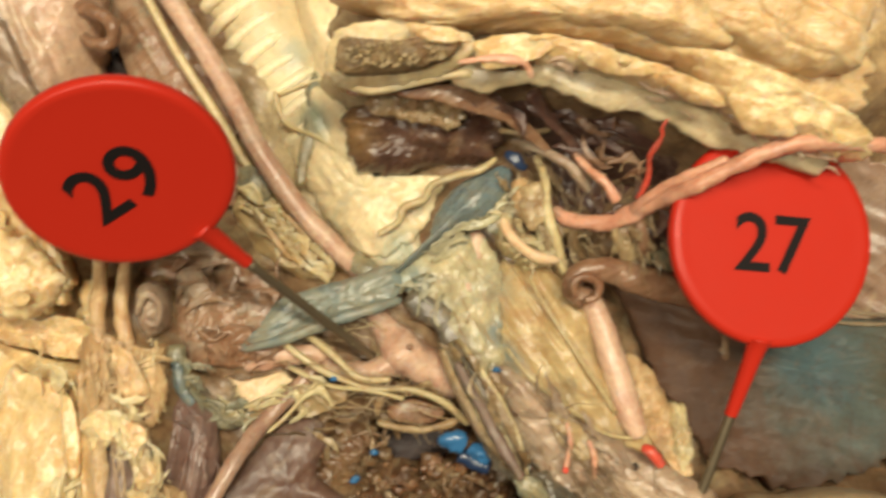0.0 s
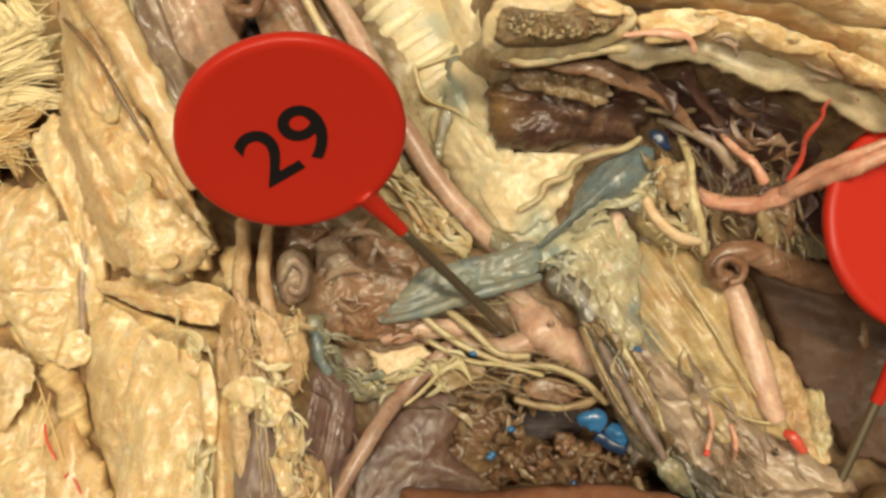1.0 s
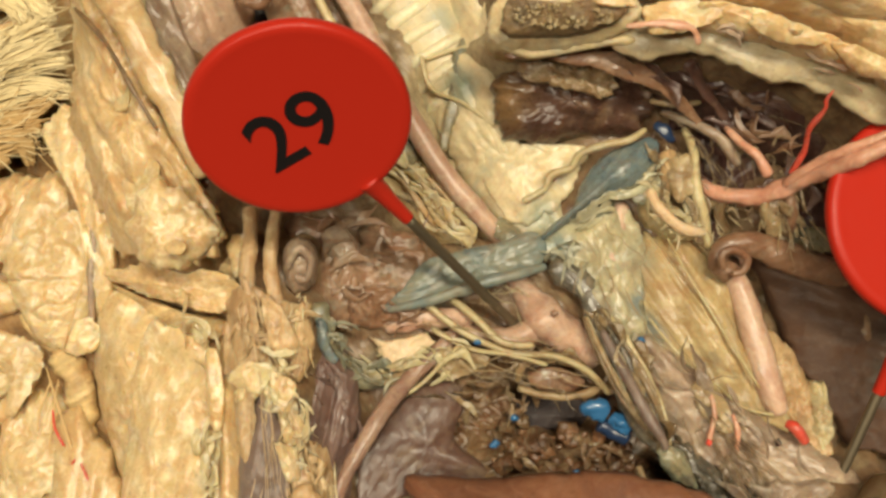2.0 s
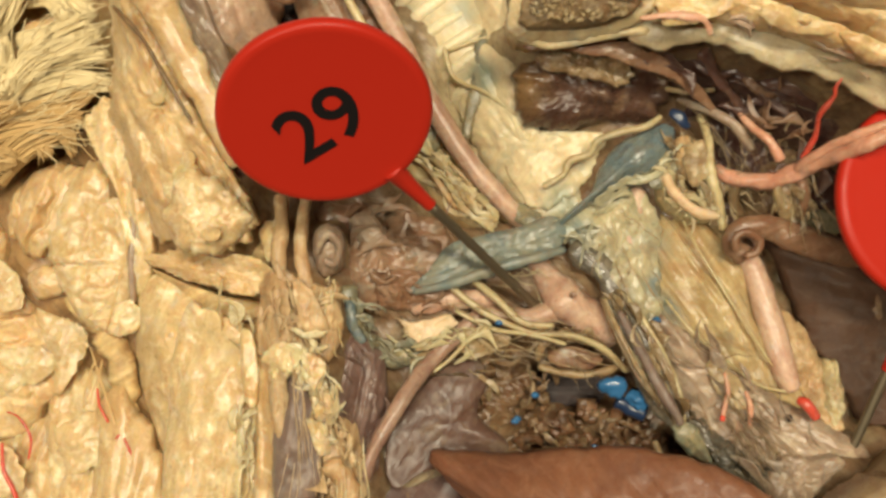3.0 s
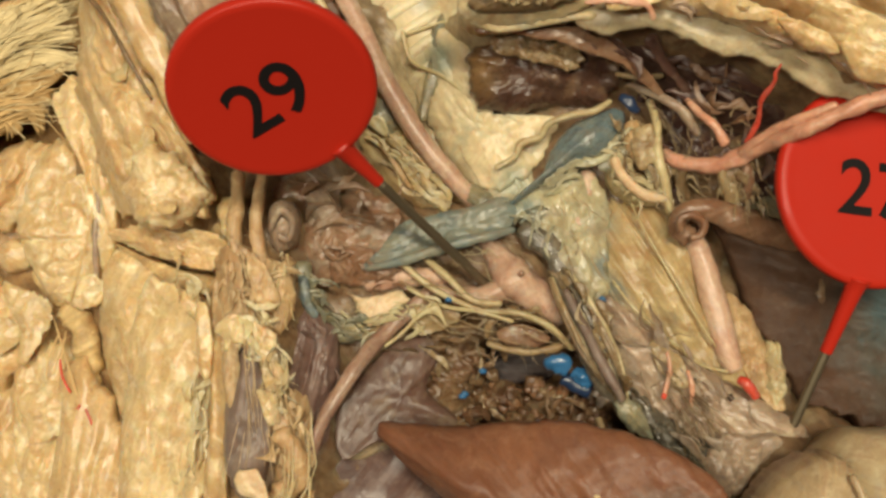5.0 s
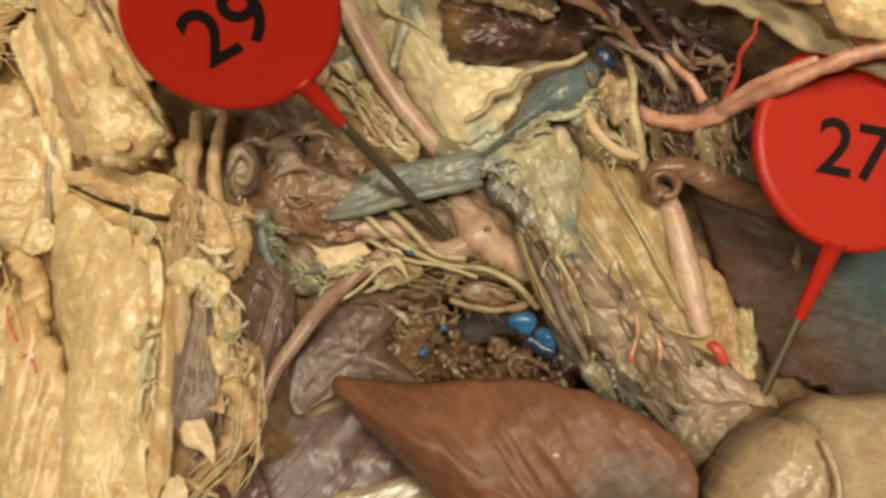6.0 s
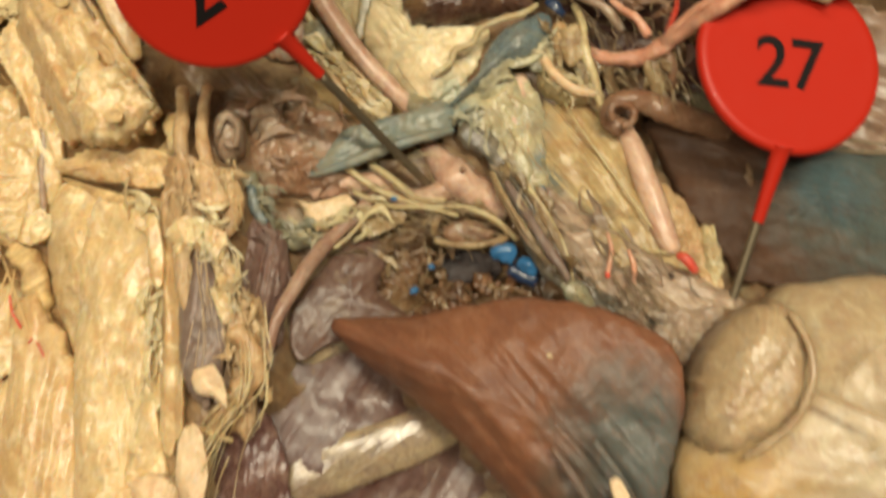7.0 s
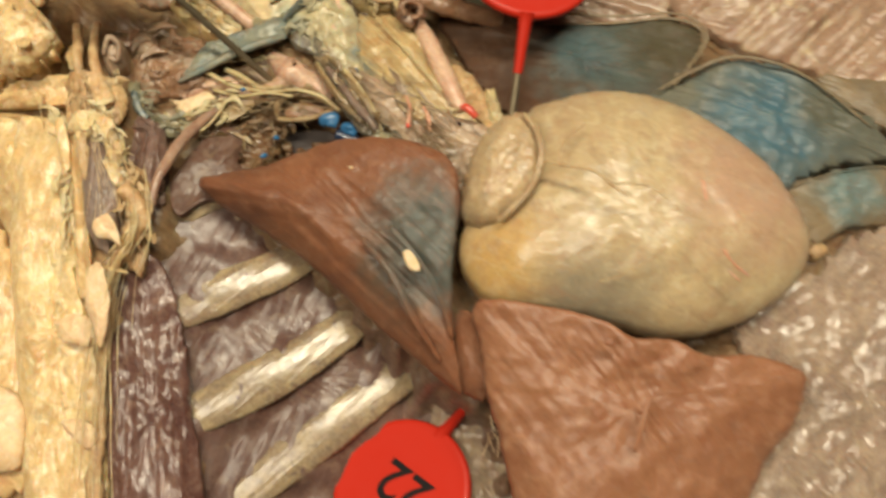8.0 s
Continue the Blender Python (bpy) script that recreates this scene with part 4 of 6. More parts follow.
# lower left body wall, seen towards the end
T = thing("cut_body_wall", "cream cut edge of the opened chest wall", "body wall")
pad("edge_face", [(-24.1, -6.8, -4.8), (-19, -7.7, -3), (-17.6, -13.1, -2.4), (-18.5, -20.9, -2.4), (-17.3, -30.1, -2.4), (-16.2, -39, -2.4), (-16.8, -51, -3.6), (-20, -56.5, -4.8), (-26.2, -55.8, -7.2), (-26.7, -43.5, -7.2), (-26.3, -30.9, -6.6), (-25.9, -17.8, -6)], m_cream, T, dome=1.8, rough=1.2, scale=0.16, ragged=0.03, ridge=0.5, angle=5, peel=0.5, crease=0.3)
pad("edge_lump", [(-32.9, -15.7, -10.8), (-27.9, -18.1, -9.6), (-26.1, -28, -8.4), (-26, -37.2, -8.4), (-27.2, -46.6, -9), (-34.5, -45.5, -10.8)], m_creamd, T, dome=2, ridge=0.8, angle=80)
pad("edge_lump", [(-30.8, -35.9, -7.8), (-26.5, -37.3, -6), (-25.5, -41.2, -6), (-27.2, -45.3, -6.6), (-31.3, -44.1, -7.8)], m_pale, T, dome=1.6)
pad("pale_step", [(-20.2, -30.4, -1.8), (-17.6, -29.9, -1.2), (-15.7, -31.8, -0.6), (-17.1, -33.5, -1), (-19.7, -32.4, -1.7)], m_pale, T, dome=0.6, ragged=0.2)
pad("pale_step", [(-20.5, -41.5, -2.2), (-17.9, -41.3, -1.4), (-16.5, -43.3, -1.2), (-18.1, -44.3, -1.4)], m_pale, T, dome=0.6, ragged=0.2)
pad("white_chip", [(-18.4, -8.1, -0.6), (-17.5, -7.9, 0), (-16.9, -10.6, 0), (-17, -13.9, 0), (-17.9, -13.7, -0.4), (-18.3, -11, -0.5)], m_cream, T, "white dried chip", dome=0.4, thick=0.8, rest=2)
pad("white_chip", [(-14, -21.3, 3.6), (-12.3, -20.7, 4.3), (-11.4, -22.2, 4.6), (-11.2, -24.4, 3.8), (-12.3, -23.4, 3.6), (-13.7, -22.9, 3.6)], m_pale, T, "white dried chip", dome=0.4, thick=0.8, rest=2)
pad("white_chip", [(-15.1, -26.2, 2.4), (-13.9, -25.4, 2.9), (-13.1, -27.9, 3.1), (-13.4, -31.4, 2.6), (-14.7, -34.3, 1.9), (-15.3, -32.2, 1.9), (-15.8, -29.2, 2.2)], m_pale, T, "white dried chip", dome=0.4, thick=0.8, rest=2)
strand("tan_edge", [(-10.7, -17.7, 3.6, 0.97), (-9, -21, 3, 1.09), (-10.6, -23.7, 2.4, 0.97), (-12.9, -26.3, 1.2, 0.61), (-14.6, -33.2, -0.6, 0.55), (-16, -39.1, -1.2, 0.61), (-16.9, -45, -1.8, 0.78), (-18, -50.8, -2.4, 0.96)], m_tanup, T, "tan shredded edge", flat=0.7, rough=0.7)
bundle("shred", [(-9, -16, 3.6), (-9, -22.4, 3.6), (-11.6, -25.5, 2.4), (-14.5, -30.8, 0), (-16, -39.2, -0.6), (-17.7, -49.7, -1.8)], 40, m_creamd, T, "tan shreds", spread=1.0, radius=0.22, wave=0.3, seed=71)
strand("shred", [(-13.9, -25.8, 1.8, 0.24), (-12.3, -26.5, 2.4, 0.3), (-11, -27, 2.4, 0.12)], m_creamd, T)

# ---- strip of shredded muscle beside the opening ----
T = thing("shredded_muscle", "pinkish shredded muscle strip with cream tufts", "muscle")
strand("tendon", [(-15.2, 3.4, -1.2, 0.56), (-15, 1.1, 0, 0.56), (-15.1, -1.5, 0.6, 0.65), (-14.8, -4.5, 0.7, 0.6)], m_tanup, T, rough=0.3)
strand("tendon", [(-13.1, 3.7, -1.8, 0.52), (-13.3, 1.1, -0.6, 0.51), (-13.4, -1.5, 0, 0.61), (-12.5, -5, 0.6, 0.6), (-11.3, -8, 0.6, 0.5)], m_tanup, T, rough=0.3)
pad("muscle_top", [(-16.8, -4.5, -0.6), (-15.3, -2.9, 0.6), (-13.2, -3.5, 1), (-11.3, -4.2, 0.6), (-10.2, -3.7, 0), (-10.4, -7, 0.5), (-12, -10, 0.7), (-14.2, -10, 1), (-16.7, -9.6, 0)], m_tanup, T, dome=1.0, ridge=1.0, angle=80, ragged=0.12)
pad("brown_side", [(-17.2, -6.2, -2.4), (-15.9, -8, 0), (-15.1, -13, 1.2), (-15.2, -18, 1.2), (-15.7, -26.3, 0), (-17.8, -26.9, -2.4), (-17.6, -16.6, -3), (-18, -10.4, -3)], m_creamd, T, dome=0.8, ridge=0.6, angle=88)
pad("lavender_belly", [(-15.1, -14, 1.2), (-13.9, -10.9, 1.8), (-12.6, -12.3, 2.4), (-11.5, -16.2, 2.4), (-11.7, -20.8, 1.9), (-13, -24, 1.2), (-14.5, -23.5, 1), (-15.5, -19.5, 1)], m_lav, T, "lavender grey muscle belly", dome=1.3, ridge=0.4, angle=82)
pad("mauve_belly", [(-10.3, -8.2, -2.4), (-8.5, -7.7, -1.8), (-6.7, -10.3, -1.8), (-6.4, -14.3, -1.2), (-7.4, -17.8, -1), (-8.9, -20.3, -0.6), (-10.3, -18.2, 0), (-11.2, -13.1, 0)], m_mauve, T, "mauve fibrous muscle", dome=1.2, ridge=0.9, angle=80)
pad("tan_side", [(-11.2, -16, 1.2), (-10, -15, 1), (-8.2, -17, 0.7), (-8.7, -21, 1), (-9.7, -26, 1), (-11.5, -26, 1), (-11.2, -20.9, 1.4)], m_tanup, T, dome=0.9, ridge=0.8, angle=84, ragged=0.2)
pad("cream_tuft", [(-16, -10.9, 1.7), (-14.5, -8.9, 2.4), (-12.5, -8.9, 2.6), (-11.5, -10.6, 2.4), (-12.1, -12.3, 2.3), (-13.6, -11.1, 2.2), (-15.1, -12.4, 1.7)], m_cream, T, "cream ragged tuft", dome=0.5, ragged=0.35, rough=0.9, scale=0.7)
bundle("shred", [(-14.2, -3.9, 1.4), (-13.1, -7.9, 1.9), (-11.8, -12.8, 2.6), (-10.6, -20.8, 1.9)], 22, m_tanup, T, "tan shreds", spread=1.2, radius=0.2, wave=0.3, seed=72)
bundle("shred", [(-11, -4, 0.7), (-11.2, -7, 1.1), (-11.4, -9.9, 1.4)], 24, m_creamd, T, "cream shreds", spread=0.9, radius=0.25, wave=0.25, seed=73)
bundle("white_streak", [(-13.2, -11.7, 3.4), (-12.4, -15.6, 3.6), (-12.2, -21.6, 2.9)], 16, m_pale, T, "fine white streaks", spread=0.9, radius=0.07, wave=0.15, lift=0.1, seed=74)
frills("tuft", [(-12.6, -9.6, 2.8), (-11.4, -12.6, 3), (-10.8, -16, 2.6)], 0.55, 46, 1.2, m_cream, T, "cream ragged tufts", seed=341, along=0.4, stand=0.9)
frills("tuft", [(-15.4, -4, 0.8), (-14, -6.6, 1.6), (-11, -6.4, 1.2)], 0.8, 26, 1.5, m_tanup, T, "tan ragged tufts", seed=342, along=0.6, stand=0.7)
frills("tuft", [(-10.4, -15.6, 2), (-9.4, -19, 2.2), (-10, -23, 2.2)], 0.6, 46, 1.3, m_tanup, T, "tan ragged tufts", seed=343, along=0.7, stand=0.8)
frills("tuft", [(-9.2, -9, -0.8), (-7.6, -13, -0.4), (-8.4, -18, 0)], 0.7, 26, 1.7, m_mauve, T, "mauve films", seed=344, along=0.95)
KNOB = pad("knob", [(-12.6, -0.7, -1.2), (-11.9, 0.7, 0), (-10.4, 0.8, 0.2), (-9.8, -1, -0.2), (-10.4, -2.9, -0.7), (-11.9, -3, -1)], m_greymem, T, "small grey knob", dome=1.6, rough=0.5)
strand("knob_rim", [(-12, -1.5, 1, 0.3), (-11.1, 0.1, 1.9, 0.35), (-10.1, -0.7, 1.7, 0.3), (-10.5, -2.2, 1, 0.3), (-11.4, -1.9, 1.2, 0.3)], m_greymem, KNOB, rough=0.3)
pad("shadow_muscle", [(-18.5, 2.2, -6), (-16.3, 3, -6), (-16.7, -0.5, -4.8), (-16.3, -4.2, -4.2), (-17.7, -4.7, -4.8), (-18.9, -1.5, -5.4)], m_skin, T, dome=0.4)

# ---- root of the neck: veins, arteries and nerves ----
T = thing("shoulder_root_tissue", "mottled brown and blue tissue beside the neck vein", "tissue")
pad("tissue_sheet", [(-12.7, 2.4, -4.8), (-8.7, 3.2, -4.8), (-4.5, 2.2, -4.8), (-1.3, 0.6, -4.3), (-2.3, -2.6, -3.8), (-4.4, -4.7, -3.6), (-7.6, -6.2, -3.6), (-10.2, -4.1, -3.6), (-11.3, -0.5, -3.8)], m_brownp, T, dome=1.2, rough=1.0, scale=0.4, ragged=0.1)
pad("orange_patch", [(-7.5, -3.1, -2.6), (-4.4, -2.8, -2.2), (-2.5, -4.6, -2.4), (-4.4, -6.2, -2.9), (-7, -5.7, -2.9)], m_pinkbr, T, dome=0.6, ragged=0.2, rough=0.7, scale=0.6)
pad("grey_lump", [(-9.6, 1.6, -3.1), (-7.5, 2.1, -2.9), (-6.4, 0.6, -2.4), (-8, -0.7, -2.4), (-9.3, 0.1, -2.9)], m_greymem, T, dome=0.7, ragged=0.2)
frills("root_film", [(-10, 1.6, -3), (-7, 0.6, -2.4), (-4.4, -1.4, -2.4)], 1.5, 20, 1.5, m_brownp, T, "brown torn films", seed=351, along=0.4)
frills("root_film", [(-7.4, -3.4, -2), (-4.6, -5.2, -2), (-1.4, -5.6, -1.8)], 0.9, 18, 1.2, m_pinkbr, T, "reddish torn films", seed=352)
frills("root_film", [(-9.4, -5.4, -1.2), (-7.4, -8.8, -1.4), (-4, -9.8, -1.4)], 0.6, 30, 1.2, m_bluegr, T, "blue green torn films", seed=353)
frills("root_film", [(-5, -8.4, -1.6), (-1.6, -8.4, -1.2), (2, -8, -0.9)], 0.7, 22, 1.1, m_nerve, T, "pale yellow torn films", seed=354)
strand("stained_vein", [(-9.9, -4.1, -1.9, 0.83), (-9.5, -6.6, -1.7, 0.93), (-8, -9, -2.2, 0.98), (-5.4, -10.1, -2.4, 0.93), (-3.3, -9.8, -2.4, 0.52)], m_bluegr, T, "blue stained small vein", flat=0.6, rough=0.5)
strand("stained_vein", [(-9.6, -5.3, -1.1, 0.46), (-9.1, -7.6, -1, 0.46), (-8.3, -8.8, -1.2, 0.36)], m_veinup, T, flat=0.6, rough=0.4)
pad("yellow_scrap", [(-5.9, -6.7, -1.7), (-4.8, -7.1, -1.2), (-2.3, -6.7, -1.2), (-0.2, -6.1, -1.4), (-1.7, -8.1, -1.2), (-3.6, -9.4, -1.4), (-4.6, -8.2, -1.4)], m_pale, T, "yellow white fat scrap", dome=0.4, ragged=0.3, thick=1.5)

T = thing("jugular_vein", "collapsed blue grey vein crossing the neck root", "vein")
TRUNK = pad("vein_trunk", [(-4.4, -4.6, -2), (-2.6, -2.4, -1.8), (-1.2, -0.7, -1.9), (1.6, 0.2, -1.8), (5, 1, -1.7), (7, 1.8, -1.8), (8.2, 1.2, -1.8), (8.4, -0.4, -1.7), (6.4, -1.6, -0.9), (4, -2.2, -0.6), (1.5, -3, -0.5), (-1.2, -3.9, -1)], m_blue, T, dome=0.5, power=3, thick=1.1, ridge=0.18, angle=20, rough=0.7, ragged=0.05, rest=2)
strand("rolled_edge", [(-4.3, -4.6, -1.7, 0.3), (-1.2, -3.9, -0.6, 0.42), (1.5, -3, -0.2, 0.48), (4, -2.2, -0.2, 0.46), (6.4, -1.6, -0.5, 0.42), (8.4, -1, -1.2, 0.3)], m_blue, TRUNK, flat=0.8, rough=0.25)
pad("vein_branch", [(7.2, 0.4, -1.9), (9, 2.3, -2.1), (10.8, 3.8, -2.1), (11.5, 5.9, -2.1), (13, 7.8, -2), (15.2, 9, -2), (17.2, 9.5, -2.2), (17.5, 7.6, -2.2), (15.8, 5.5, -2.1), (13.5, 4.5, -2.1), (11, 3, -2.1), (9, 1.6, -2)], m_veinup, T, "bulging blue vein branch", dome=1.3, power=1.8, thick=1.4, ridge=0.35, angle=48, rough=0.6, ragged=0.06, rest=2, mid=(13.6, 6.4, -1.9))
frills("vein_film", [(9, 1.4, -1.6), (12, 3.4, -1.6), (15, 4.6, -1.4), (17.6, 6.6, -1.4)], 0.5, 14, 1.3, m_sage, T, "blue green films along the vein", seed=311, along=0.9)
frills("vein_film", [(8, 0.4, -1.6), (11, -1.6, -1.4), (13, -4.6, -0.8)], 0.9, 9, 1.3, m_sage, T, "grey green films", seed=312)
strand("vein_edge", [(11.1, 3.7, -1.9, 0.31), (13.7, 4.9, -1.7, 0.36), (16, 6, -1.7, 0.41), (17.3, 7.3, -1.9, 0.31)], m_bluegr, T, rough=0.3)
strand("vein_lower", [(9.1, -0.5, -2.2, 1.24), (11.7, -3, -1.9, 1.14), (13.3, -7.1, -0.9, 1.0), (14.9, -10.6, 0, 1.1), (16.3, -13.5, 0.8, 1.2), (17.5, -15.1, 1.2, 0.8)], m_slate, T, "grey glistening lower vein", flat=0.5, rough=0.4, sides=18)
strand("shiny_fold", [(12.6, -6, 0.6, 0.35), (14, -8.9, 1.4, 0.4), (15.1, -11.1, 2.4, 0.44), (16.5, -13.7, 3.1, 0.39), (17.2, -14.9, 2.9, 0.29)], m_lav, T, rough=0.4)
for k in range(11):
    f = k / 10 - 0.5
    strand("shiny_fibre", [(12 + 1.6 * f, -4.6 + 0.8 * f, -0.3, 0.12), (13.6 + 2.2 * f, -7.6 + 1.2 * f, 0.7 + 0.3 * math.sin(k * 2.1), 0.24), (15.2 + 2.4 * f, -10.6 + 1.2 * f, 1.5 + 0.3 * math.sin(k * 1.7), 0.22), (16.6 + 1.6 * f, -13.2 + 0.8 * f, 1.7, 0.16), (17.4 + 0.8 * f, -15, 1.6, 0.1)], (m_fibred, m_film, m_nerve, m_slate)[k % 4], T, "glistening brown and pale fibre", rough=0.35, flat=0.7, sides=8)
frills("shiny_film", [(12.6, -5.4, 0.4), (14.6, -9.4, 1.4), (16.6, -13.8, 2)], 0.7, 26, 1.3, m_film, T, "glistening brown films", seed=313, along=0.92)
strand("wavy_nerve", [(6.7, 4.3, -3.1, 0.31), (8.4, 5.3, -2.6, 0.31), (8.9, 6.4, -2.4, 0.36), (10.5, 7, -2.2, 0.31), (11.2, 8.1, -1.7, 0.31), (13.1, 8.8, -1, 0.31), (14.8, 9.1, -0.7, 0.31), (16.4, 10.1, -1.2, 0.26)], m_nerve, T, "wavy cream nerve", rough=0.25)

T = thing("chest_inlet_artery", "pinkish grey artery trunk with branches at the chest inlet", "artery")
strand("trunk", [(5.8, -1.5, -4.1, 0.74), (7.1, -3.3, -3.4, 1.26), (8.6, -5.4, -2.4, 1.76), (10.7, -6.9, -2.4, 1.56), (12.8, -8.8, -2.9, 1.04)], m_pink, T, rough=0.25, sides=18)
strand("branch", [(8.3, -5.9, -2.4, 1.14), (6, -6.9, -2.4, 1.14), (4, -6.8, -2.9, 0.94), (1.9, -6.2, -3.1, 0.73)], m_pink, T, rough=0.3)
strand("branch", [(-4.4, -6.2, -3.1, 0.52), (-2.3, -5.4, -2.6, 0.83), (0.3, -5.1, -2.6, 0.83), (2.9, -5.4, -3.1, 0.63)], m_pink, T, rough=0.3, flat=0.7)
strand("long_branch", [(1.6, -6.3, -2.6, 0.57), (-0.5, -8.2, -1.9, 0.67), (-2.8, -10.4, -1, 0.66), (-4.7, -12.8, 0.5, 0.66), (-6.2, -15.2, 1.4, 0.6), (-7.3, -17.3, 1.9, 0.55), (-8.4, -20.8, 1.8, 0.45)], m_pinkt, T, "long purplish branch along the opening", rough=0.2, flat=0.8)
strand("cut_tube", [(14.8, 4.3, -3.6, 0.89), (14.3, 1.1, -3.1, 0.94), (13.9, -2, -3.1, 0.89), (13.7, -4.1, -3.4, 0.63)], m_pink, T, rough=0.12)
pad("orifice", [(8.7, -4.7, 0.1), (9, -4.5, 0.1), (9.2, -4.8, 0.1), (8.9, -5, 0.1)], m_pinkbr, T, dome=0.1, thick=1, rest=2)
T = thing("nerve_plexus", "cream nerve cords crossing at the chest inlet", "nerve")
for rr in ([(-2.3, -3, -1.9, 0.22), (-0.5, -4.6, -1.2, 0.3), (1.3, -6, -1, 0.3), (3.4, -7.1, -0.5, 0.25), (5.9, -7.9, 0, 0.25), (8.9, -8.1, 0, 0.25), (11.5, -9.2, -0.2, 0.29), (13.5, -11.1, -0.5, 0.3)], [(0.8, -3.6, -2.2, 0.3), (2.9, -5.3, -1.2, 0.33), (4.9, -7.1, -0.7, 0.3), (7.4, -7.3, -0.5, 0.25)],
           [(-0.7, -6.1, -1.7, 0.19), (2.3, -7.6, -1, 0.22), (5.4, -8, 0, 0.18), (8.4, -8.8, 0, 0.18)], [(1.8, -7.1, -1.2, 0.18), (0.8, -8.1, -1.2, 0.18), (-1.2, -10.2, -1.2, 0.18), (-2.5, -11.2, -1, 0.15)]):
    strand("nerve_cord", rr, m_nerve, T, rough=0.2)
bundle("fine_fibre", [(-1.2, -5.1, -1.2), (2.3, -6.6, -0.7), (5.9, -7.8, 0), (10.9, -8.6, 0)], 9, m_fibre, T, "fine tan fibres", spread=1.2, radius=0.13, wave=0.6, seed=75)
bundle("fine_fibre", [(2.4, -3.1, -2.4), (4.5, -3.1, -2.4), (5.7, -4.6, -1.9)], 9, m_nerve, T, "fine cream fibres", spread=0.9, radius=0.16, wave=0.5, seed=76)

# ---- clotted hollow at the chest inlet ----
T = thing("clotted_hollow", "rough brown clotted tissue round a black pad painting the shade of the hollow", "tissue")
pad("clot_bed", [(-5, -10.5, -4.3), (-1.3, -8.4, -4.1), (4, -7.8, -3.8), (9.3, -8.4, -3.8), (13.4, -11, -3.6), (17.5, -15.6, -3.1), (20.1, -19.7, -2.9), (19, -23.8, -2.4), (11.2, -23.8, -2.4), (3.9, -21.7, -2.4), (-2.3, -18.7, -2.9), (-4.9, -14.6, -3.6)], m_rubble, T, dome=0.5, rough=1.5, scale=0.6, grain=0.9, rings=30, steps=12, rest=2.5,
    via=[(7.2, -12.6, -10), (12, -13, -9.5), (8.2, -12.8, -10.8), (9.7, -13.1, -12), (11.3, -13, -10.8), (15.7, -19.9, -8.4), (20.1, -19.2, -8.4), (21.8, -21.1, -8.4), (0.8, -12.6, -3.8), (4, -10.4, -3.6), (3.4, -15.6, -3.1), (7.1, -15.3, -2.9), (6.1, -9.3, -3.1), (11.2, -14.8, -2.6), (13.3, -15.6, -2.9), (9.1, -18.1, -2.4), (12.8, -10.4, -2.9), (4.5, -13, -3.4), (16.5, -18.2, -3.1), (16.6, -16.7, -3.6), (14.3, -17.6, -2.4), (12.2, -18.6, -2.2), (6.1, -13.1, -4.1), (8.2, -14.6, -3.4), (7.7, -10.2, -3.6), (10.3, -10.2, -3.6), (12.4, -12.1, -4.1)])
pad("purple_wall", [(-6.4, -17.3, -0.8), (-4.4, -13.6, -1.8), (-1.4, -10.9, -2.6), (1.1, -10.4, -2.9), (2.2, -12, -3), (1.2, -15, -2.4), (3.8, -17.5, -2.2), (1.7, -19.6, -1.8), (-2.8, -19.3, -0.9), (-5.8, -20.7, -0.2)], m_purp, T, "purplish smooth membrane", dome=0.5, rough=0.4, grain=0.0, ragged=0.04)
# Flat black pads paint the deep shade that the open, lit pits lack.
pad("hollow", [(6.4, -12.2, -4.6), (8.4, -11.4, -4.6), (11.4, -11.8, -4.6), (12.6, -12.9, -4.6), (11.8, -14.2, -4.6), (9, -14.5, -4.6), (7, -14, -4.6)], m_shade_speck, T, "black pad painting the shade of the hollow", dome=0.1, thick=1, grain=0.0, rough=0.1, rest=3)
pad("hollow", [(14.3, -19.5, -4.2), (15.5, -19.1, -4.2), (16.8, -19.4, -4.2), (16.6, -20.2, -4.2), (15, -20.3, -4.2)], m_shade_speck, T, "black pad painting the shade of the hollow", dome=0.1, thick=1, grain=0.0, rough=0.1, rest=3)
pad("hollow", [(18.5, -18.4, -7.2), (19.3, -18, -7.2), (21.8, -20.3, -7.2), (22.3, -21.6, -7.2), (21, -21.6, -7.2)], m_shade_speck, T, "black pad painting the shade of the hollow", dome=0.1, thick=1, grain=0.0, rough=0.1, rest=3)
strand("ring_fold", [(6.2, -10.3, -1.9, 0.30), (6.7, -8.8, -1.2, 0.33), (9, -8.3, -1, 0.33), (11.5, -9.2, -1, 0.36), (12.7, -10.6, -1, 0.33), (10.5, -11.3, -0.7, 0.27), (8, -11.2, -1, 0.27), (6.2, -10.7, -1.4, 0.27)], m_fibre, T, "brown ring of membrane", rough=0.5)
pad("fold_floor", [(7, -9.8, -1.9), (9.1, -9.1, -1.7), (11.6, -10, -1.7), (10.6, -11, -1.7), (8, -10.9, -1.8)], m_brownp, T, dome=0.4)
crumbs("clot", (9.6, -16.4, -2.7), (5, 2, 1.0), 46, 0.75, m_clot, T, "crumbly rusty clots", 81)
crumbs("clot", (3.4, -14.2, -3.3), (3.6, 3.2, 0.9), 34, 0.6, m_rubble, T, "crumbly brown clots", 82)
crumbs("clot", (14.6, -17.2, -2.8), (2.4, 1.6, 1), 22, 0.6, m_clot, T, "crumbly rusty clots", 83)
frills("clot_film", [(1.2, -11.4, -2.4), (4.4, -12.6, -2), (6.6, -15, -1.8)], 1.5, 9, 1.3, m_film, T, "tan torn films", seed=321, along=0.3)
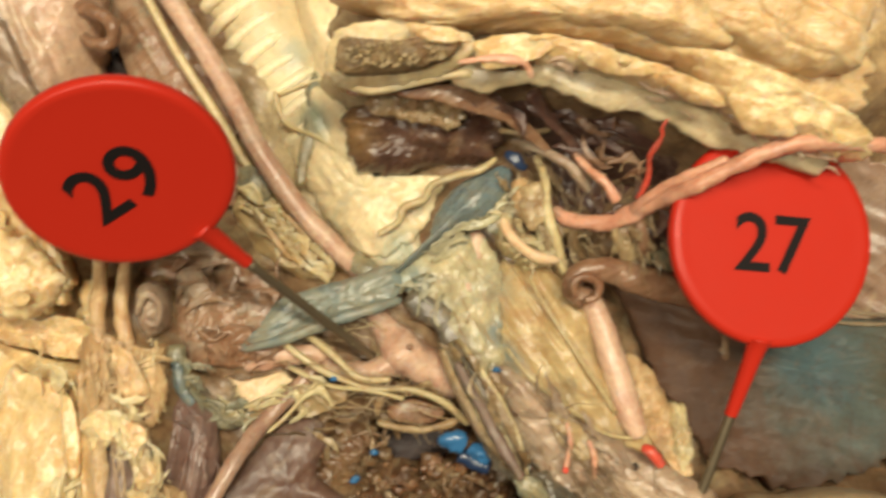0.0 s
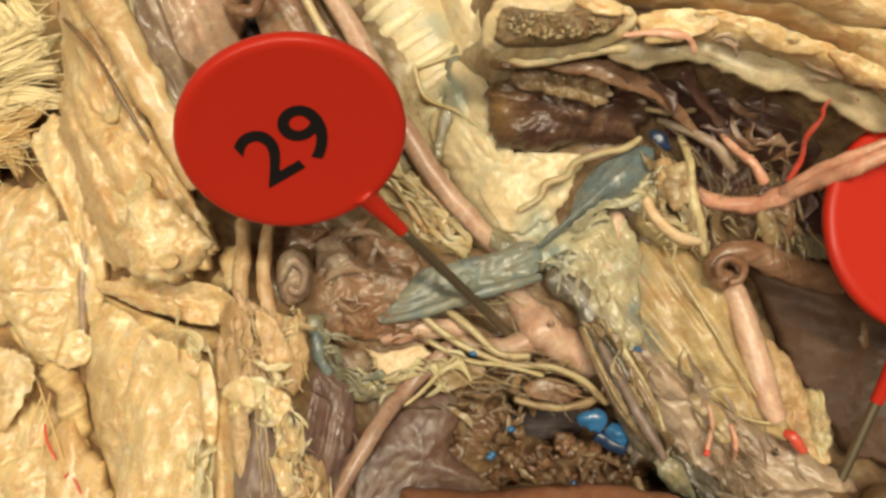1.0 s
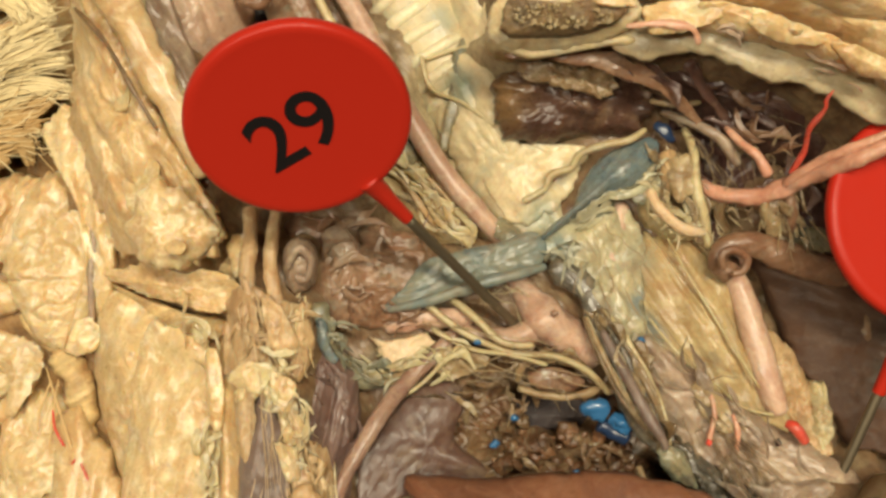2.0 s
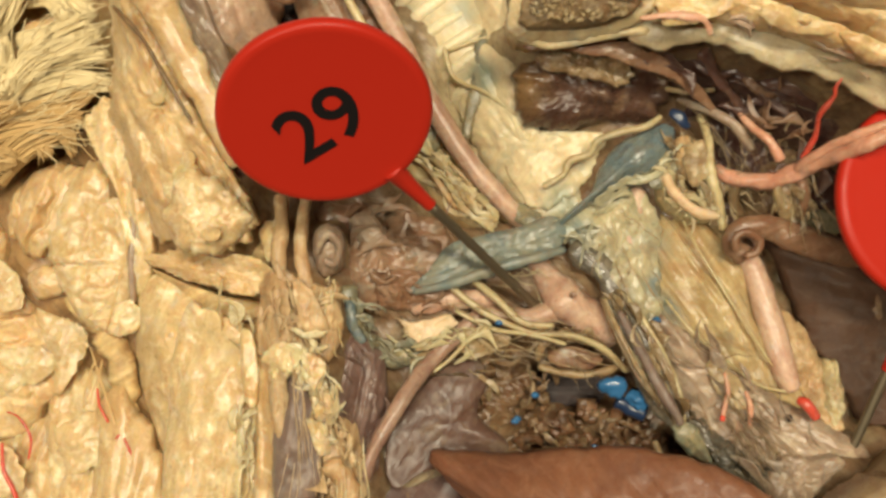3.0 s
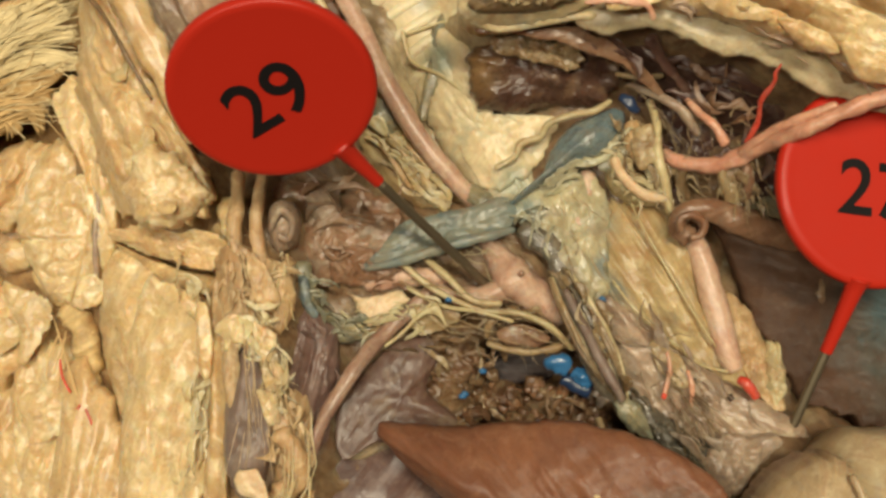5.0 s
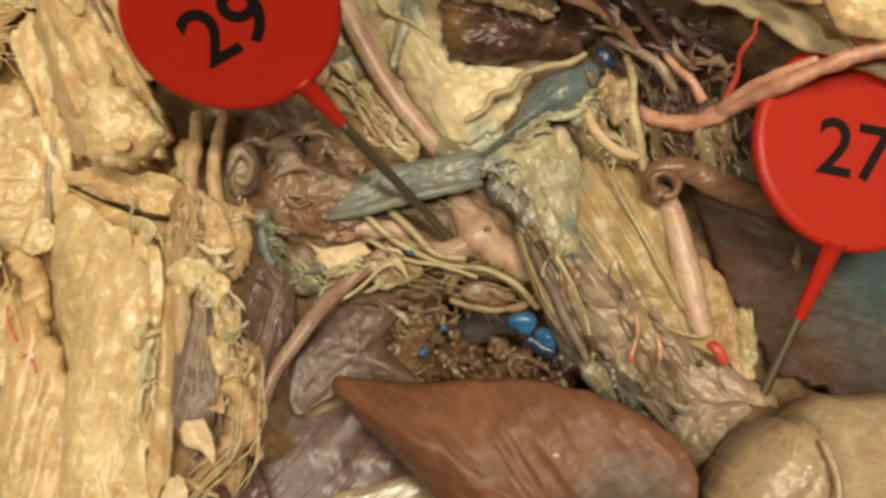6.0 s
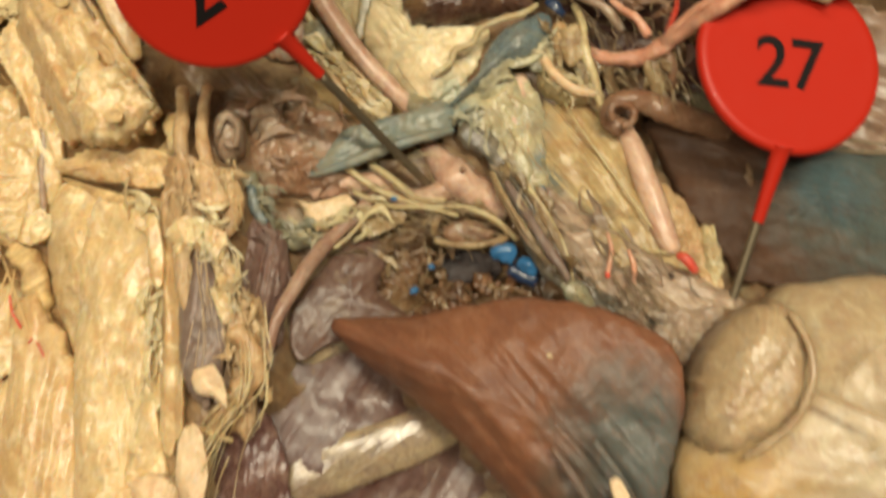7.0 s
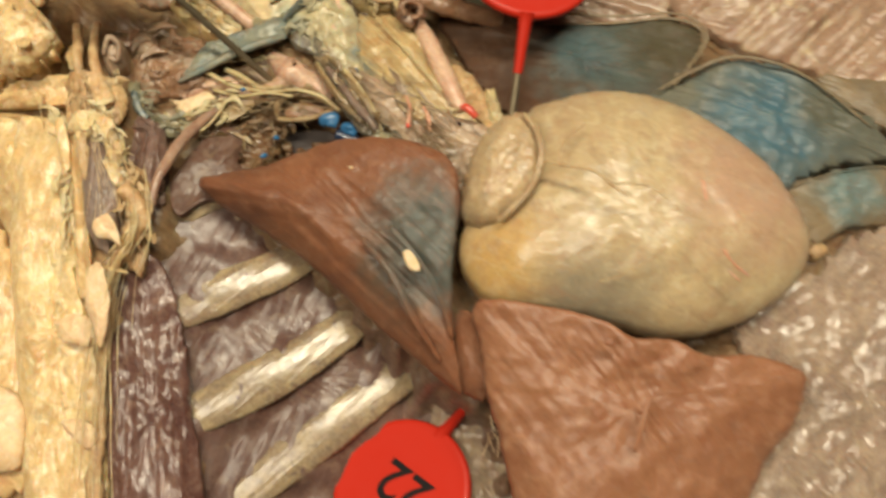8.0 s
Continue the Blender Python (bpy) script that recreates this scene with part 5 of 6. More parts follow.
frills("clot_film", [(5.2, -9.6, -1.4), (8, -8.2, -0.8), (11.6, -9.2, -0.8), (13.2, -11, -0.6)], 0.5, 16, 1.2, m_film, T, "tan torn films round the hollow", seed=322, along=0.85)
frills("clot_film", [(4, -10.4, -2.2), (6.4, -11.6, -2), (6.4, -13.4, -2.2)], 0.7, 12, 1.2, m_rubble, T, "brown torn films", seed=323)
frills("clot_film", [(7, -15.4, -1.8), (11.4, -15.8, -1.4), (14, -17.4, -1.4)], 1.1, 9, 1.0, m_rubble, T, "brown torn films", seed=324, along=0.2, stand=0.5)
frills("clot_film", [(6, -16, -1.6), (10, -17.4, -1.2), (13, -18.4, -1.2)], 1.2, 7, 0.9, m_film, T, "ochre torn films", seed=326, along=0.2, stand=0.8)
bundle("clot_fibre", [(1, -10, -1.8), (5, -9.4, -0.9), (9, -9.8, -0.6), (13, -11, -0.4)], 14, m_film, T, "fine tan fibres", spread=0.9, radius=0.18, wave=0.8, seed=325)
strand("fibre_post", [(15.6, -16.7, 0, 0.3), (15.9, -17.6, 0.5, 0.3), (16.5, -18.8, 0.7, 0.25)], m_fibre, T)
T = thing("blue_latex_clot", "bright blue latex beads in the hollow", "latex")
for rr in ([(11.3, -12.3, -0.5, 0.50), (12, -12.2, 0.2, 0.75), (13, -12.6, 0, 0.58)], [(13.5, -12.9, -0.5, 0.42), (14.2, -13.4, -0.2, 0.62), (14.9, -14, -0.5, 0.42)]):
    strand("bead", rr, m_latexb, T, rough=0.7, scale=0.9, sides=18)
strand("bead", [(12.6, -13.5, -1, 0.61), (13.6, -14, -1, 0.72), (15.1, -14.7, -1, 0.61)], m_latexd, T, rough=0.3)
for p in [(4.4, -15.1, -0.7), (4.2, -15.3, -0.6), (10.4, -17.7, 0), (10.1, -18.9, 0.2), (10.7, -17.3, 0), (15.7, -6.9, 0.2), (15.8, -8, 0), (2.9, -7.2, -0.5), (5.9, -13.2, -1), (31.6, -12, -2.9)]:
    strand("latex_dot", [(p[0] - 0.25, p[1], p[2], 0.14), (p[0], p[1] + 0.15, p[2] + 0.1, 0.24), (p[0] + 0.35, p[1], p[2], 0.12)], m_latexb, T, rough=0.3, sides=8, steps=4)

# ---- deep neck muscle and its vessels ----
T = thing("deep_neck_muscle", "yellow tan fibrous deep neck muscle", "muscle")
pad("belly", [(15.4, 1.7, -4.8), (18.3, 2.2, -4.3), (22.1, 0.8, -3.6), (24.1, -2.6, -3.1), (26.1, -7.2, -2.9), (28.3, -11.9, -2.4), (28.7, -14.4, -1.9), (25, -13.8, -1.4), (20.9, -10.7, -1.4), (17.3, -7.7, -1.4), (15.7, -4.1, -2.9)], m_tan, T, dome=1.5, ridge=0.9, angle=-57, rings=24)
strand("thin_nerve", [(18.4, 1.6, -2.4, 0.12), (19.5, -1, -1.2, 0.12), (21.2, -4, -0.5, 0.12), (23.1, -7.1, -0.2, 0.12), (25.4, -10.6, -0.2, 0.12)], m_nerve, T, "thin cream nerve")
strand("white_seam", [(16.7, -5.1, -1, 0.12), (18.5, -7.5, 0, 0.12), (21.6, -10.1, 0, 0.12), (24.2, -12.1, -0.2, 0.12), (26.8, -12.7, -0.5, 0.12)], m_nerve, T)
strand("blue_stain", [(15.9, -2.5, -2.4, 0.52), (16, -5.1, -1.7, 0.51), (15.4, -7.4, -1, 0.41)], m_bluegr, T, flat=0.4, rough=0.5)
pad("fascia_left", [(8, 0.8, -2.6), (10.4, 3, -3), (13.4, 4.4, -3.2), (16.2, 2.6, -3.2), (16.6, -2, -2.6), (16.4, -6.6, -1.4), (14.4, -6.6, -1.2), (11.6, -3.2, -1.9), (9.6, -1, -2.2)], m_sage, T, "pale sage green fascia", dome=0.8, rough=0.7, scale=0.4, ragged=0.1, peel=0.2, crease=0.35, angle=-58)
bundle("fascia_fibre", [(13.2, 0.6, -1.9), (15.2, -4, -1.2), (17.5, -9.1, 0)], 12, m_fibre, T, "tan fibres", spread=1.4, radius=0.14, wave=0.4, seed=92)
pad("lower_band", [(15.7, -7.6, -1.2), (18.2, -7.4, -1), (22.7, -11.2, -0.7), (27.8, -14.2, -0.7), (32.2, -16.7, 0), (33, -18.1, 0.5), (30, -19.5, 0.7), (26.4, -23.1, 0.7), (24, -21.6, 0.4), (21, -18.4, -0.2), (18, -13.8, -0.6)], m_greymem, T, "grey tan lower fascia", dome=1.1, rough=1.1, scale=0.4, ridge=0.7, angle=-48, rings=22)
pad("lower_green", [(18.2, -14.8, 0.5), (20.8, -16.2, 1), (24.4, -18.8, 1.3), (26.2, -20.6, 1.4), (24.8, -22.6, 1), (21.6, -20, 0.6), (19.2, -17, 0.4)], m_slate, T, "dark slate stained fascia", dome=0.6, ragged=0.15, rough=0.9, scale=0.5, ridge=0.6, angle=-45)
# Black pad beside the lower fascia, painting the shade of the deep cut.
pad("dark_cleft", [(15.2, -14.6, -5), (17.9, -16.4, -4.6), (21.2, -18.8, -4.6), (24, -21.2, -4.6), (21, -21.4, -5), (18.2, -19.4, -5), (16, -17.2, -5)], m_shade_speck, T, dome=0.1, thick=2, rest=2)
frills("cleft_film", [(17.6, -15.4, 1), (20.6, -17.8, 1.2), (24.6, -21, 1.4)], 0.8, 24, 1.5, m_slate, T, "dark slate films", seed=331, along=0.85)
frills("band_film", [(19, -9.4, 1), (22.4, -13.4, 1.2), (26, -17.4, 1.8)], 1.6, 16, 1.7, m_greymem, T, "grey tan films", seed=332, along=0.9, stand=0.25)
for rr, mm in (([(21, -10.9, 1.4, 0.15), (21.2, -12.4, 1.7, 0.2), (20.9, -13.9, 1.7, 0.2), (20.7, -14.8, 1.7, 0.25)], m_salmon), ([(22.7, -12.4, 1.4, 0.15), (23.1, -13.7, 1.4, 0.25), (23.1, -15.5, 1.2, 0.15)], m_salmon), ([(26.9, -13.1, 1.4, 0.3), (27.6, -13.5, 1.9, 0.45), (28.4, -14.6, 1.7, 0.35)], m_red), ([(20.5, -14.5, 1.9, 0.25), (20.9, -14.6, 1.9, 0.25)], m_red)):
    strand("red_vessel", rr, mm, T, "red latex filled vessel end", rough=0.25)
strand("dark_speck", [(26.3, -14.8, 0.7, 0.3), (26.7, -14.6, 0.8, 0.3)], m_shade_speck, T)
bundle("brown_streak", [(20.3, -12.4, 1.2), (22.7, -15.4, 1.4), (24.7, -19.4, 1.7)], 40, m_fibred, T, "brown streaks", spread=1.6, radius=0.14, wave=0.4, lift=0.2, seed=93)
pad("lower_lump", [(24.2, -20.4, 1.7), (25.6, -17.8, 1.9), (28, -17.8, 2.2), (30.4, -17.7, 2.4), (28.4, -20.2, 2.4), (25.6, -23.3, 1.9)], m_greymem, T, dome=0.6, ragged=0.2, rough=1.0, scale=0.5)
pad("frayed_fat", [(30.1, -10.8, -2.4), (31, -10.3, -1.9), (31.6, -12.3, -1.4), (31.6, -14.3, -1), (30.7, -15.3, -1), (29.9, -13.3, -1.7)], m_nerve, T, "yellow frayed fat", dome=0.7, ragged=0.35, rough=0.9, scale=0.8)
pad("dotted_strip", [(26.3, -6.2, -3.6), (28.7, -7.3, -3.6), (30.5, -10.9, -2.9), (31.6, -15.3, -1.2), (30.4, -16.3, -0.7), (28.6, -13.3, -1.7), (27, -10.8, -2.4)], m_tanup, T, dome=0.8, rough=0.7, scale=0.6)

T = thing("cut_artery_tube", "pink tan cut artery beside the deep neck muscle", "artery")
strand("tube", [(23.5, -0.7, -2.4, 0.80), (24.5, -3.3, -1.9, 1.02), (25.5, -6.9, -1.4, 1.10), (26.5, -10.7, -1, 1.06), (27.3, -12.7, -0.7, 0.71)], m_pink, T, rough=0.1, sides=18)
strand("cut_rim", [(22.9, -0.2, -1.9, 0.3), (23.4, 0.3, -1.6, 0.3), (24.2, 0, -1.4, 0.3), (24.5, -0.7, -1.5, 0.3)], m_pinkt, T, "darker cut rim", rough=0.3)
T = thing("folded_vein", "folded brown empty vein with a rolled end", "vein")
VEIN = strand("vein", [(23.3, -1.5, -1.2, 1.03), (22.1, -0.4, -0.7, 0.87), (22.9, 0.8, -0.2, 0.86), (25, 0.9, -0.5, 1.07), (27.4, 0.1, -1, 1.23), (30.2, -0.8, -1.9, 1.24), (33.7, -1.5, -3.1, 1.15)], m_pinkbr, T, rough=0.18, sides=18, flat=0.8)
strand("rolled_rim", [(22.2, -1.1, 0.7, 0.35), (22, 0, 1, 0.35), (22.9, 0.4, 1, 0.35), (24, -0.2, 0.7, 0.35), (23.8, -1.2, 0.5, 0.35), (22.9, -1.5, 0.5, 0.35)], m_pinkbr, VEIN, rough=0.2)

# ---- tangle of small vessels under the breastbone ----
T = thing("vessel_tangle", "tangled brown and pink small vessels", "vessels")
pad("tangle_floor", [(17, 9.7, -6), (21.3, 11.9, -6), (27.7, 9.2, -6), (32.5, 6, -6), (32.5, 1.1, -6), (27.6, 0.6, -5.5), (22.2, 0.6, -5.3), (17.9, 3.8, -5.3)], m_dark, T, dome=0.3, rough=1.0, scale=0.5)
strand("trunk", [(20.9, 5.9, -1.6, 0.42), (22.2, 5, -1, 0.66), (24.8, 4.6, 0, 0.7), (27, 5.4, 1.6, 0.68), (28.6, 6.2, 3.8, 0.66), (30.3, 7, 6.4, 0.64), (32.8, 8.2, 7.6, 0.62), (35.5, 9.3, 8.2, 0.62), (39, 9.8, 8.4, 0.62), (45, 9.5, 7.2, 0.58)], m_salmon, T, "salmon pink artery", rough=0.35, scale=0.9)
strand("trunk_branch", [(26.6, 5.4, 1.6, 0.45), (28.2, 6.9, 4.4, 0.4), (30.2, 7.9, 6.8, 0.38), (32.4, 8.8, 8, 0.34)], m_salmon, T, rough=0.35, scale=0.9)
strand("red_branch", [(27.1, 6.3, 1.9, 0.36), (27.5, 7.9, 3.6, 0.26), (27.3, 9.4, 5.4, 0.24), (27.8, 10.6, 7, 0.19), (27.7, 11.2, 7.6, 0.14), (28, 11.8, 8.2, 0.07)], m_red, T, "upright bright red branch", rough=0.4)
strand("red_branch", [(25.6, 6.2, 1.2, 0.4), (24.6, 7.8, 1.4, 0.4), (23.4, 9, 0.7, 0.35), (22.5, 10.2, 0, 0.25)], m_salmon, T, rough=0.3)
for rr, mm in (([(18.2, 8.4, -2.4, 0.83), (18.8, 6.2, -1.7, 1.03), (19.7, 4.7, -1.9, 0.83)], m_tanup), ([(19.8, 10.4, -2.4, 0.31), (20.3, 8.3, -1.2, 0.41), (20.3, 5.7, -0.7, 0.46), (21, 3.1, -1, 0.46), (21.7, 0.6, -1.7, 0.41)], m_nerve), ([(17.8, 11.6, -1.7, 0.26), (20.2, 10.5, -0.7, 0.41), (22.3, 9.1, 0, 0.46), (23.7, 7.2, -0.5, 0.41)], m_greymem),
               ([(26, 5.6, 0.5, 0.5), (25.6, 3.6, 0.2, 0.45), (27, 1.6, -1.2, 0.36)], m_fibre), ([(26.9, 5.6, 0.7, 0.55), (27.8, 3.3, 0.5, 0.5), (27.7, 1.6, -1, 0.31)], m_pinkbr), ([(23.3, 5.2, -0.7, 0.46), (22.4, 3.7, -1.7, 0.51), (23.6, 1.6, -2.4, 0.41)], m_fibred), ([(24.3, 10.3, -0.7, 0.2), (25.6, 11.7, 0.2, 0.15), (25.6, 13.1, 1, 0.1)], m_pinkbr), ([(16.7, 12.4, -1.2, 0.21), (18.6, 12, -0.5, 0.25), (20.8, 12.3, -1, 0.2)], m_fibre)):
    strand("small_vessel", rr, mm, T, rough=0.3)
for k, (rr, mm) in enumerate((([(16.8, 11.9, -1.7), (19.7, 9.3, -1), (22.3, 5.7, -1.2), (24, 2.1, -1.7)], m_fibred), ([(22.7, 10.3, -0.7), (25, 7.6, 0.2), (27.3, 4.1, -0.5)], m_fibred), ([(25.9, 7.1, 1), (27, 4.6, 0.5), (27.9, 1.1, -1)], m_fibre), ([(20.3, 7.2, -1.4), (21.3, 3.6, -1.2), (23, 1.1, -1.7)], m_fibre))):
    bundle("vessel_fibre", rr, 16, mm, T, "fine brown fibres", spread=1.6, radius=0.16, wave=0.7, seed=100 + k)
frills("tangle_film", [(18, 8.4, -1.4), (19.4, 5, -1.2), (21.4, 2, -1.4)], 0.8, 18, 1.5, m_film, T, "tan torn films", seed=361, along=0.8)
frills("tangle_film", [(21, 9.6, -1), (24, 7.4, 0), (27.4, 5.6, 0.6)], 1.1, 10, 1.5, m_dark, T, "brown torn films", seed=362, along=0.6)
frills("tangle_film", [(27, 5.4, 1), (27.6, 3, 0.2), (28, 1.2, -1)], 0.7, 12, 1.4, m_film, T, "tan hanging films", seed=363, along=0.9)
frills("tangle_film", [(16.4, 5.2, -1.6), (18, 3, -1.2), (20.4, 2, -1.2)], 0.7, 26, 1.3, m_nerve, T, "yellow white films", seed=364)
strand("blue_clot", [(17.2, 10.6, -1.7, 0.36), (18.1, 10, -1.4, 0.51), (18.8, 9.2, -1.7, 0.36)], m_latexd, T, "dark blue clot", rough=0.8, flat=0.5)
pad("cream_lobe", [(16.2, 5, -3.1), (17.5, 5.8, -2.6), (18.9, 4.2, -2.2), (21, 2.9, -1.9), (20.7, 1.4, -2.2), (18.5, 1.5, -2.6), (16.7, 2.7, -2.9)], m_nerve, T, "yellow white fat lobe", dome=1.1, rough=0.8, scale=0.6)
strand("cream_fold", [(16.7, 5.2, -1.4, 0.41), (17.6, 3.4, -0.7, 0.46), (19.4, 2.1, -0.7, 0.46), (21.3, 1.8, -1.2, 0.31)], m_pale, T, rough=0.3)
pad("blue_gap", [(28.7, 1.7, -4.8), (32.2, 2.4, -4.8), (32.7, 0.1, -4.8), (29, 0.1, -4.8)], m_bluegr, T, dome=0.3)

# ---- chest wall with ribs ----
T = thing("rib_cage", "glistening purple inner chest wall with ivory ribs", "rib cage")
pad("pleura", [(-11.8, -22, -1.7), (-6.7, -16.7, -2.2), (-0.5, -17.4, -2.6), (6.3, -24, -4.2), (13.5, -28, -5.4), (20.2, -36, -7.2), (26.9, -44.5, -9.6), (28.4, -57.7, -12), (21.9, -66.3, -13.2), (-0.3, -63.5, -10.8), (-11.9, -60.9, -7.2), (-13.5, -45.4, -4.1), (-13, -33.2, -2.6)], m_pleura, T, dome=0.1, grain=0.0, rough=0.4, ridge=0.35, angle=62, rings=34, steps=14, thick=8, rest=2.5,
    via=[(-7.9, -29.6, -1.9), (-4.1, -29.5, -1.7), (0.3, -28.8, -2.2), (5.4, -27.4, -2.9), (-7.2, -42.4, -3.4), (-1.7, -41.3, -2.9), (3.4, -38.9, -3.4), (8.1, -36, -4.1), (13.5, -33, -5), (-3.4, -53, -5.8), (3.3, -48.7, -5.3), (8.8, -45.1, -5.5), (14.2, -42, -6.2), (10, -54.3, -8.4), (17.1, -49, -8.9), (-2.4, -34.6, -3.6), (2.8, -32.7, -4.1), (7.9, -31.3, -4.8), (-2.1, -47, -5.3), (3.8, -44.1, -5.5), (9.3, -40.4, -6), (13.5, -37.7, -6.7), (3.7, -54, -7.9), (10.6, -49.4, -8.2), (17.1, -44.5, -8.9)])
pad("maroon_strip", [(-12.3, -26.1, 0), (-9.5, -24.6, -0.2), (-7.2, -29.2, -0.7), (-6.7, -35.5, -1.4), (-6.7, -42.8, -2.4), (-6.6, -51.3, -3.6), (-7.2, -61.3, -4.8), (-15.5, -60.1, -4.8), (-16.2, -49.9, -2.9), (-15.4, -39.2, -1.7), (-13.9, -31.5, -0.7)], m_maroon, T, "dark maroon muscle strip", dome=0.7, rough=0.9, ridge=0.4, angle=86, rings=24)
strand("rib", [(-10, -19, -2.9, 1.6), (-7.8, -18.8, -2.5, 2.3), (-4.9, -18.6, -2.5, 2.5), (-1.2, -17.8, -2.9, 2)], m_rib, T, flat=0.3, rough=0.05, sides=20)
strand("rib", [(-11, -31.6, -3.2, 1.5), (-8, -31, -2.6, 2.2), (-4, -30, -2.2, 2.5), (0.4, -28.8, -2.5, 2.4), (5.4, -27.2, -3.2, 2.2), (10.1, -25, -4.0, 1.9)], m_rib, T, flat=0.28, rough=0.05, sides=20)
strand("rib", [(-10.6, -43, -4.7, 1.5), (-7, -42.2, -3.9, 2.3), (-2.4, -41, -3.4, 2.6), (2.6, -39.2, -3.6, 2.6), (8, -36.6, -4.3, 2.3), (13.5, -33.4, -5.3, 2), (18.3, -30.7, -6.2, 1.7)], m_rib, T, flat=0.28, rough=0.05, sides=20)
strand("rib", [(-6.4, -53.9, -7.2, 1.4), (-2.6, -51.4, -6.2, 2.4), (3.4, -48, -5.8, 2.7), (8.8, -45, -6.0, 2.6), (14.2, -42, -6.7, 2.3), (19.7, -39.2, -7.5, 2), (25.4, -36.3, -8.2, 1.5)], m_rib, T, flat=0.28, rough=0.05, sides=20)
strand("rib", [(1.7, -59.9, -9.2, 2.5), (10, -54.3, -8.8, 2.6), (17.1, -49, -9.2, 2.3), (23.5, -45.4, -9.9, 1.8)], m_rib, T, flat=0.28, rough=0.05, sides=20)
pad("tan_corner", [(19, -44.9, -7.2), (23.5, -44.3, -6.6), (26.9, -47.3, -6), (27.1, -54.9, -7.2), (25.5, -62.1, -8.4), (19.2, -61.3, -9.6), (18.5, -53, -9)], m_greymem, T, dome=1.0, rough=1.0, scale=0.4)
bundle("frayed_edge", [(25.6, -46.7, -3.6), (26.1, -49.2, -3.6), (26.2, -51.1, -4.1)], 24, m_pale, T, "pale frayed edge", spread=0.8, radius=0.25, wave=0.5, seed=125)

# ---- far side: pink membrane and lavender pleura ----
T = thing("far_chest_wall", "pinkish wet membrane on the far chest wall", "chest wall")
pad("membrane", [(50.5, 8.3, -7.2), (64.6, 8.9, -6), (84.3, 5, -3.6), (95.4, -4.6, -2.4), (92.3, -19.5, -3.6), (77.1, -16.3, -4.8), (67.6, -10.9, -6), (59.4, -4.9, -7.2), (52.9, 1, -8.4)], m_wallpink, T, dome=1.0, ridge=1.2, angle=35, rings=24, thick=6)
strand("tan_fold", [(38.4, -1.4, -2.2, 0.16), (46.1, -3.3, -1.8, 0.16), (54, -4.1, -1.7, 0.16), (56.9, -6.9, -1.7, 0.16), (55, -9.8, -1.8, 0.16), (51.2, -12.1, -1.8, 0.16)], m_lung5, T, "olive folded edge", flat=0.4, rough=0.3)
pad("upper_membrane", [(32.9, 6, -7.2), (38.5, 9.2, -6), (48.1, 10, -3.6), (53.9, 1.1, -4.8), (52.4, -6.4, -6), (44.1, -4.8, -6.6), (37.8, -1.6, -7.2)], m_wallpink, T, dome=0.5, ridge=0.8, angle=-30, thick=6)
pad("grey_pleura", [(52.4, -40.5, 2.4), (60.7, -36.7, 2.4), (71.4, -32.6, 0), (85.6, -32.6, -2.4), (84.7, -46.9, -2.4), (79.9, -70.9, -4.8), (59.2, -70.4, 0), (50.4, -63.8, 3.6), (48.7, -55.6, 4.8), (52.4, -49.2, 4.8)], m_diaph, T, "glistening grey pleura", dome=1.6, rough=0.9, scale=0.3, rings=26, thick=8)
pad("tan_patch", [(53.6, -56.3, 4.1), (59.8, -56, 3.6), (63.1, -58.2, 3.1), (60.6, -65.3, 2.4), (53.4, -64.2, 3.1)], m_diaph, T, dome=0.2, ragged=0.1, ridge=0.6, angle=-55)

# ---- lungs ----
T = thing("far_lung_lobe", "dark brown lung lobe with blue grey stain", "lung", "lung lobes")
LOBE = pad("lobe", [(26.1, 1.7, -5.4), (32, 0.3, -4.2), (38.2, -2.7, -2.4), (46.1, -3.8, -2.4), (53.5, -4.2, -2.4), (56.8, -6.6, -2.4), (53.8, -11, -1.9), (49.4, -14.2, -1.2), (43.5, -16.5, 0), (36.9, -17, 0), (31.8, -13.2, -1.9), (28.9, -6.7, -3.6)], m_lung3, T, dome=0.9, grain=0.0, rough=0.5, ridge=0.3, angle=-20, rings=24, thick=5, rest=4)
strand("pale_edge", [(38, -3.2, -1.7, 0.16), (45.9, -4.2, -1.7, 0.16), (53.2, -4.6, -1.7, 0.20), (56.5, -7, -1.7, 0.20), (53.6, -11.3, -1.2, 0.20), (49.6, -14.2, -0.7, 0.19)], m_lung5, T, "olive lobe edge", flat=0.5, rough=0.2)
T = thing("far_lung_lobe", "blue stained lung lobe behind the heart", "lung", "lung lobes")
pad("lobe", [(48.7, -14.1, -1.2), (52.7, -12.6, 0), (57.9, -11.4, 1.2), (62.7, -12.9, 1.7), (67.3, -15.9, 1.7), (72.2, -21.1, 1.2), (75.7, -25.2, 0), (71.6, -25.2, 0.5), (65.4, -25.5, 1.2), (60.3, -27.6, 1.7), (54.8, -23, 1.9), (50.8, -18.1, 0.7)], m_lung4, T, dome=1.3, grain=0.0, rough=0.5, ridge=0.4, angle=-35, rings=24, thick=4, rest=3.5)
strand("brown_edge", [(49.4, -13.8, 0.5, 0.17), (52.9, -12.6, 1.7, 0.21), (57.5, -11.6, 2.4, 0.21), (62.2, -13.1, 2.9, 0.19), (66.8, -16.2, 2.6, 0.17), (71.8, -21.7, 1.9, 0.15)], m_lung5, T, "olive brown lobe edge", flat=0.3, rough=0.2)
T = thing("far_lung_lobe", "olive grey lung lobe behind the heart tip", "lung", "lung lobes")
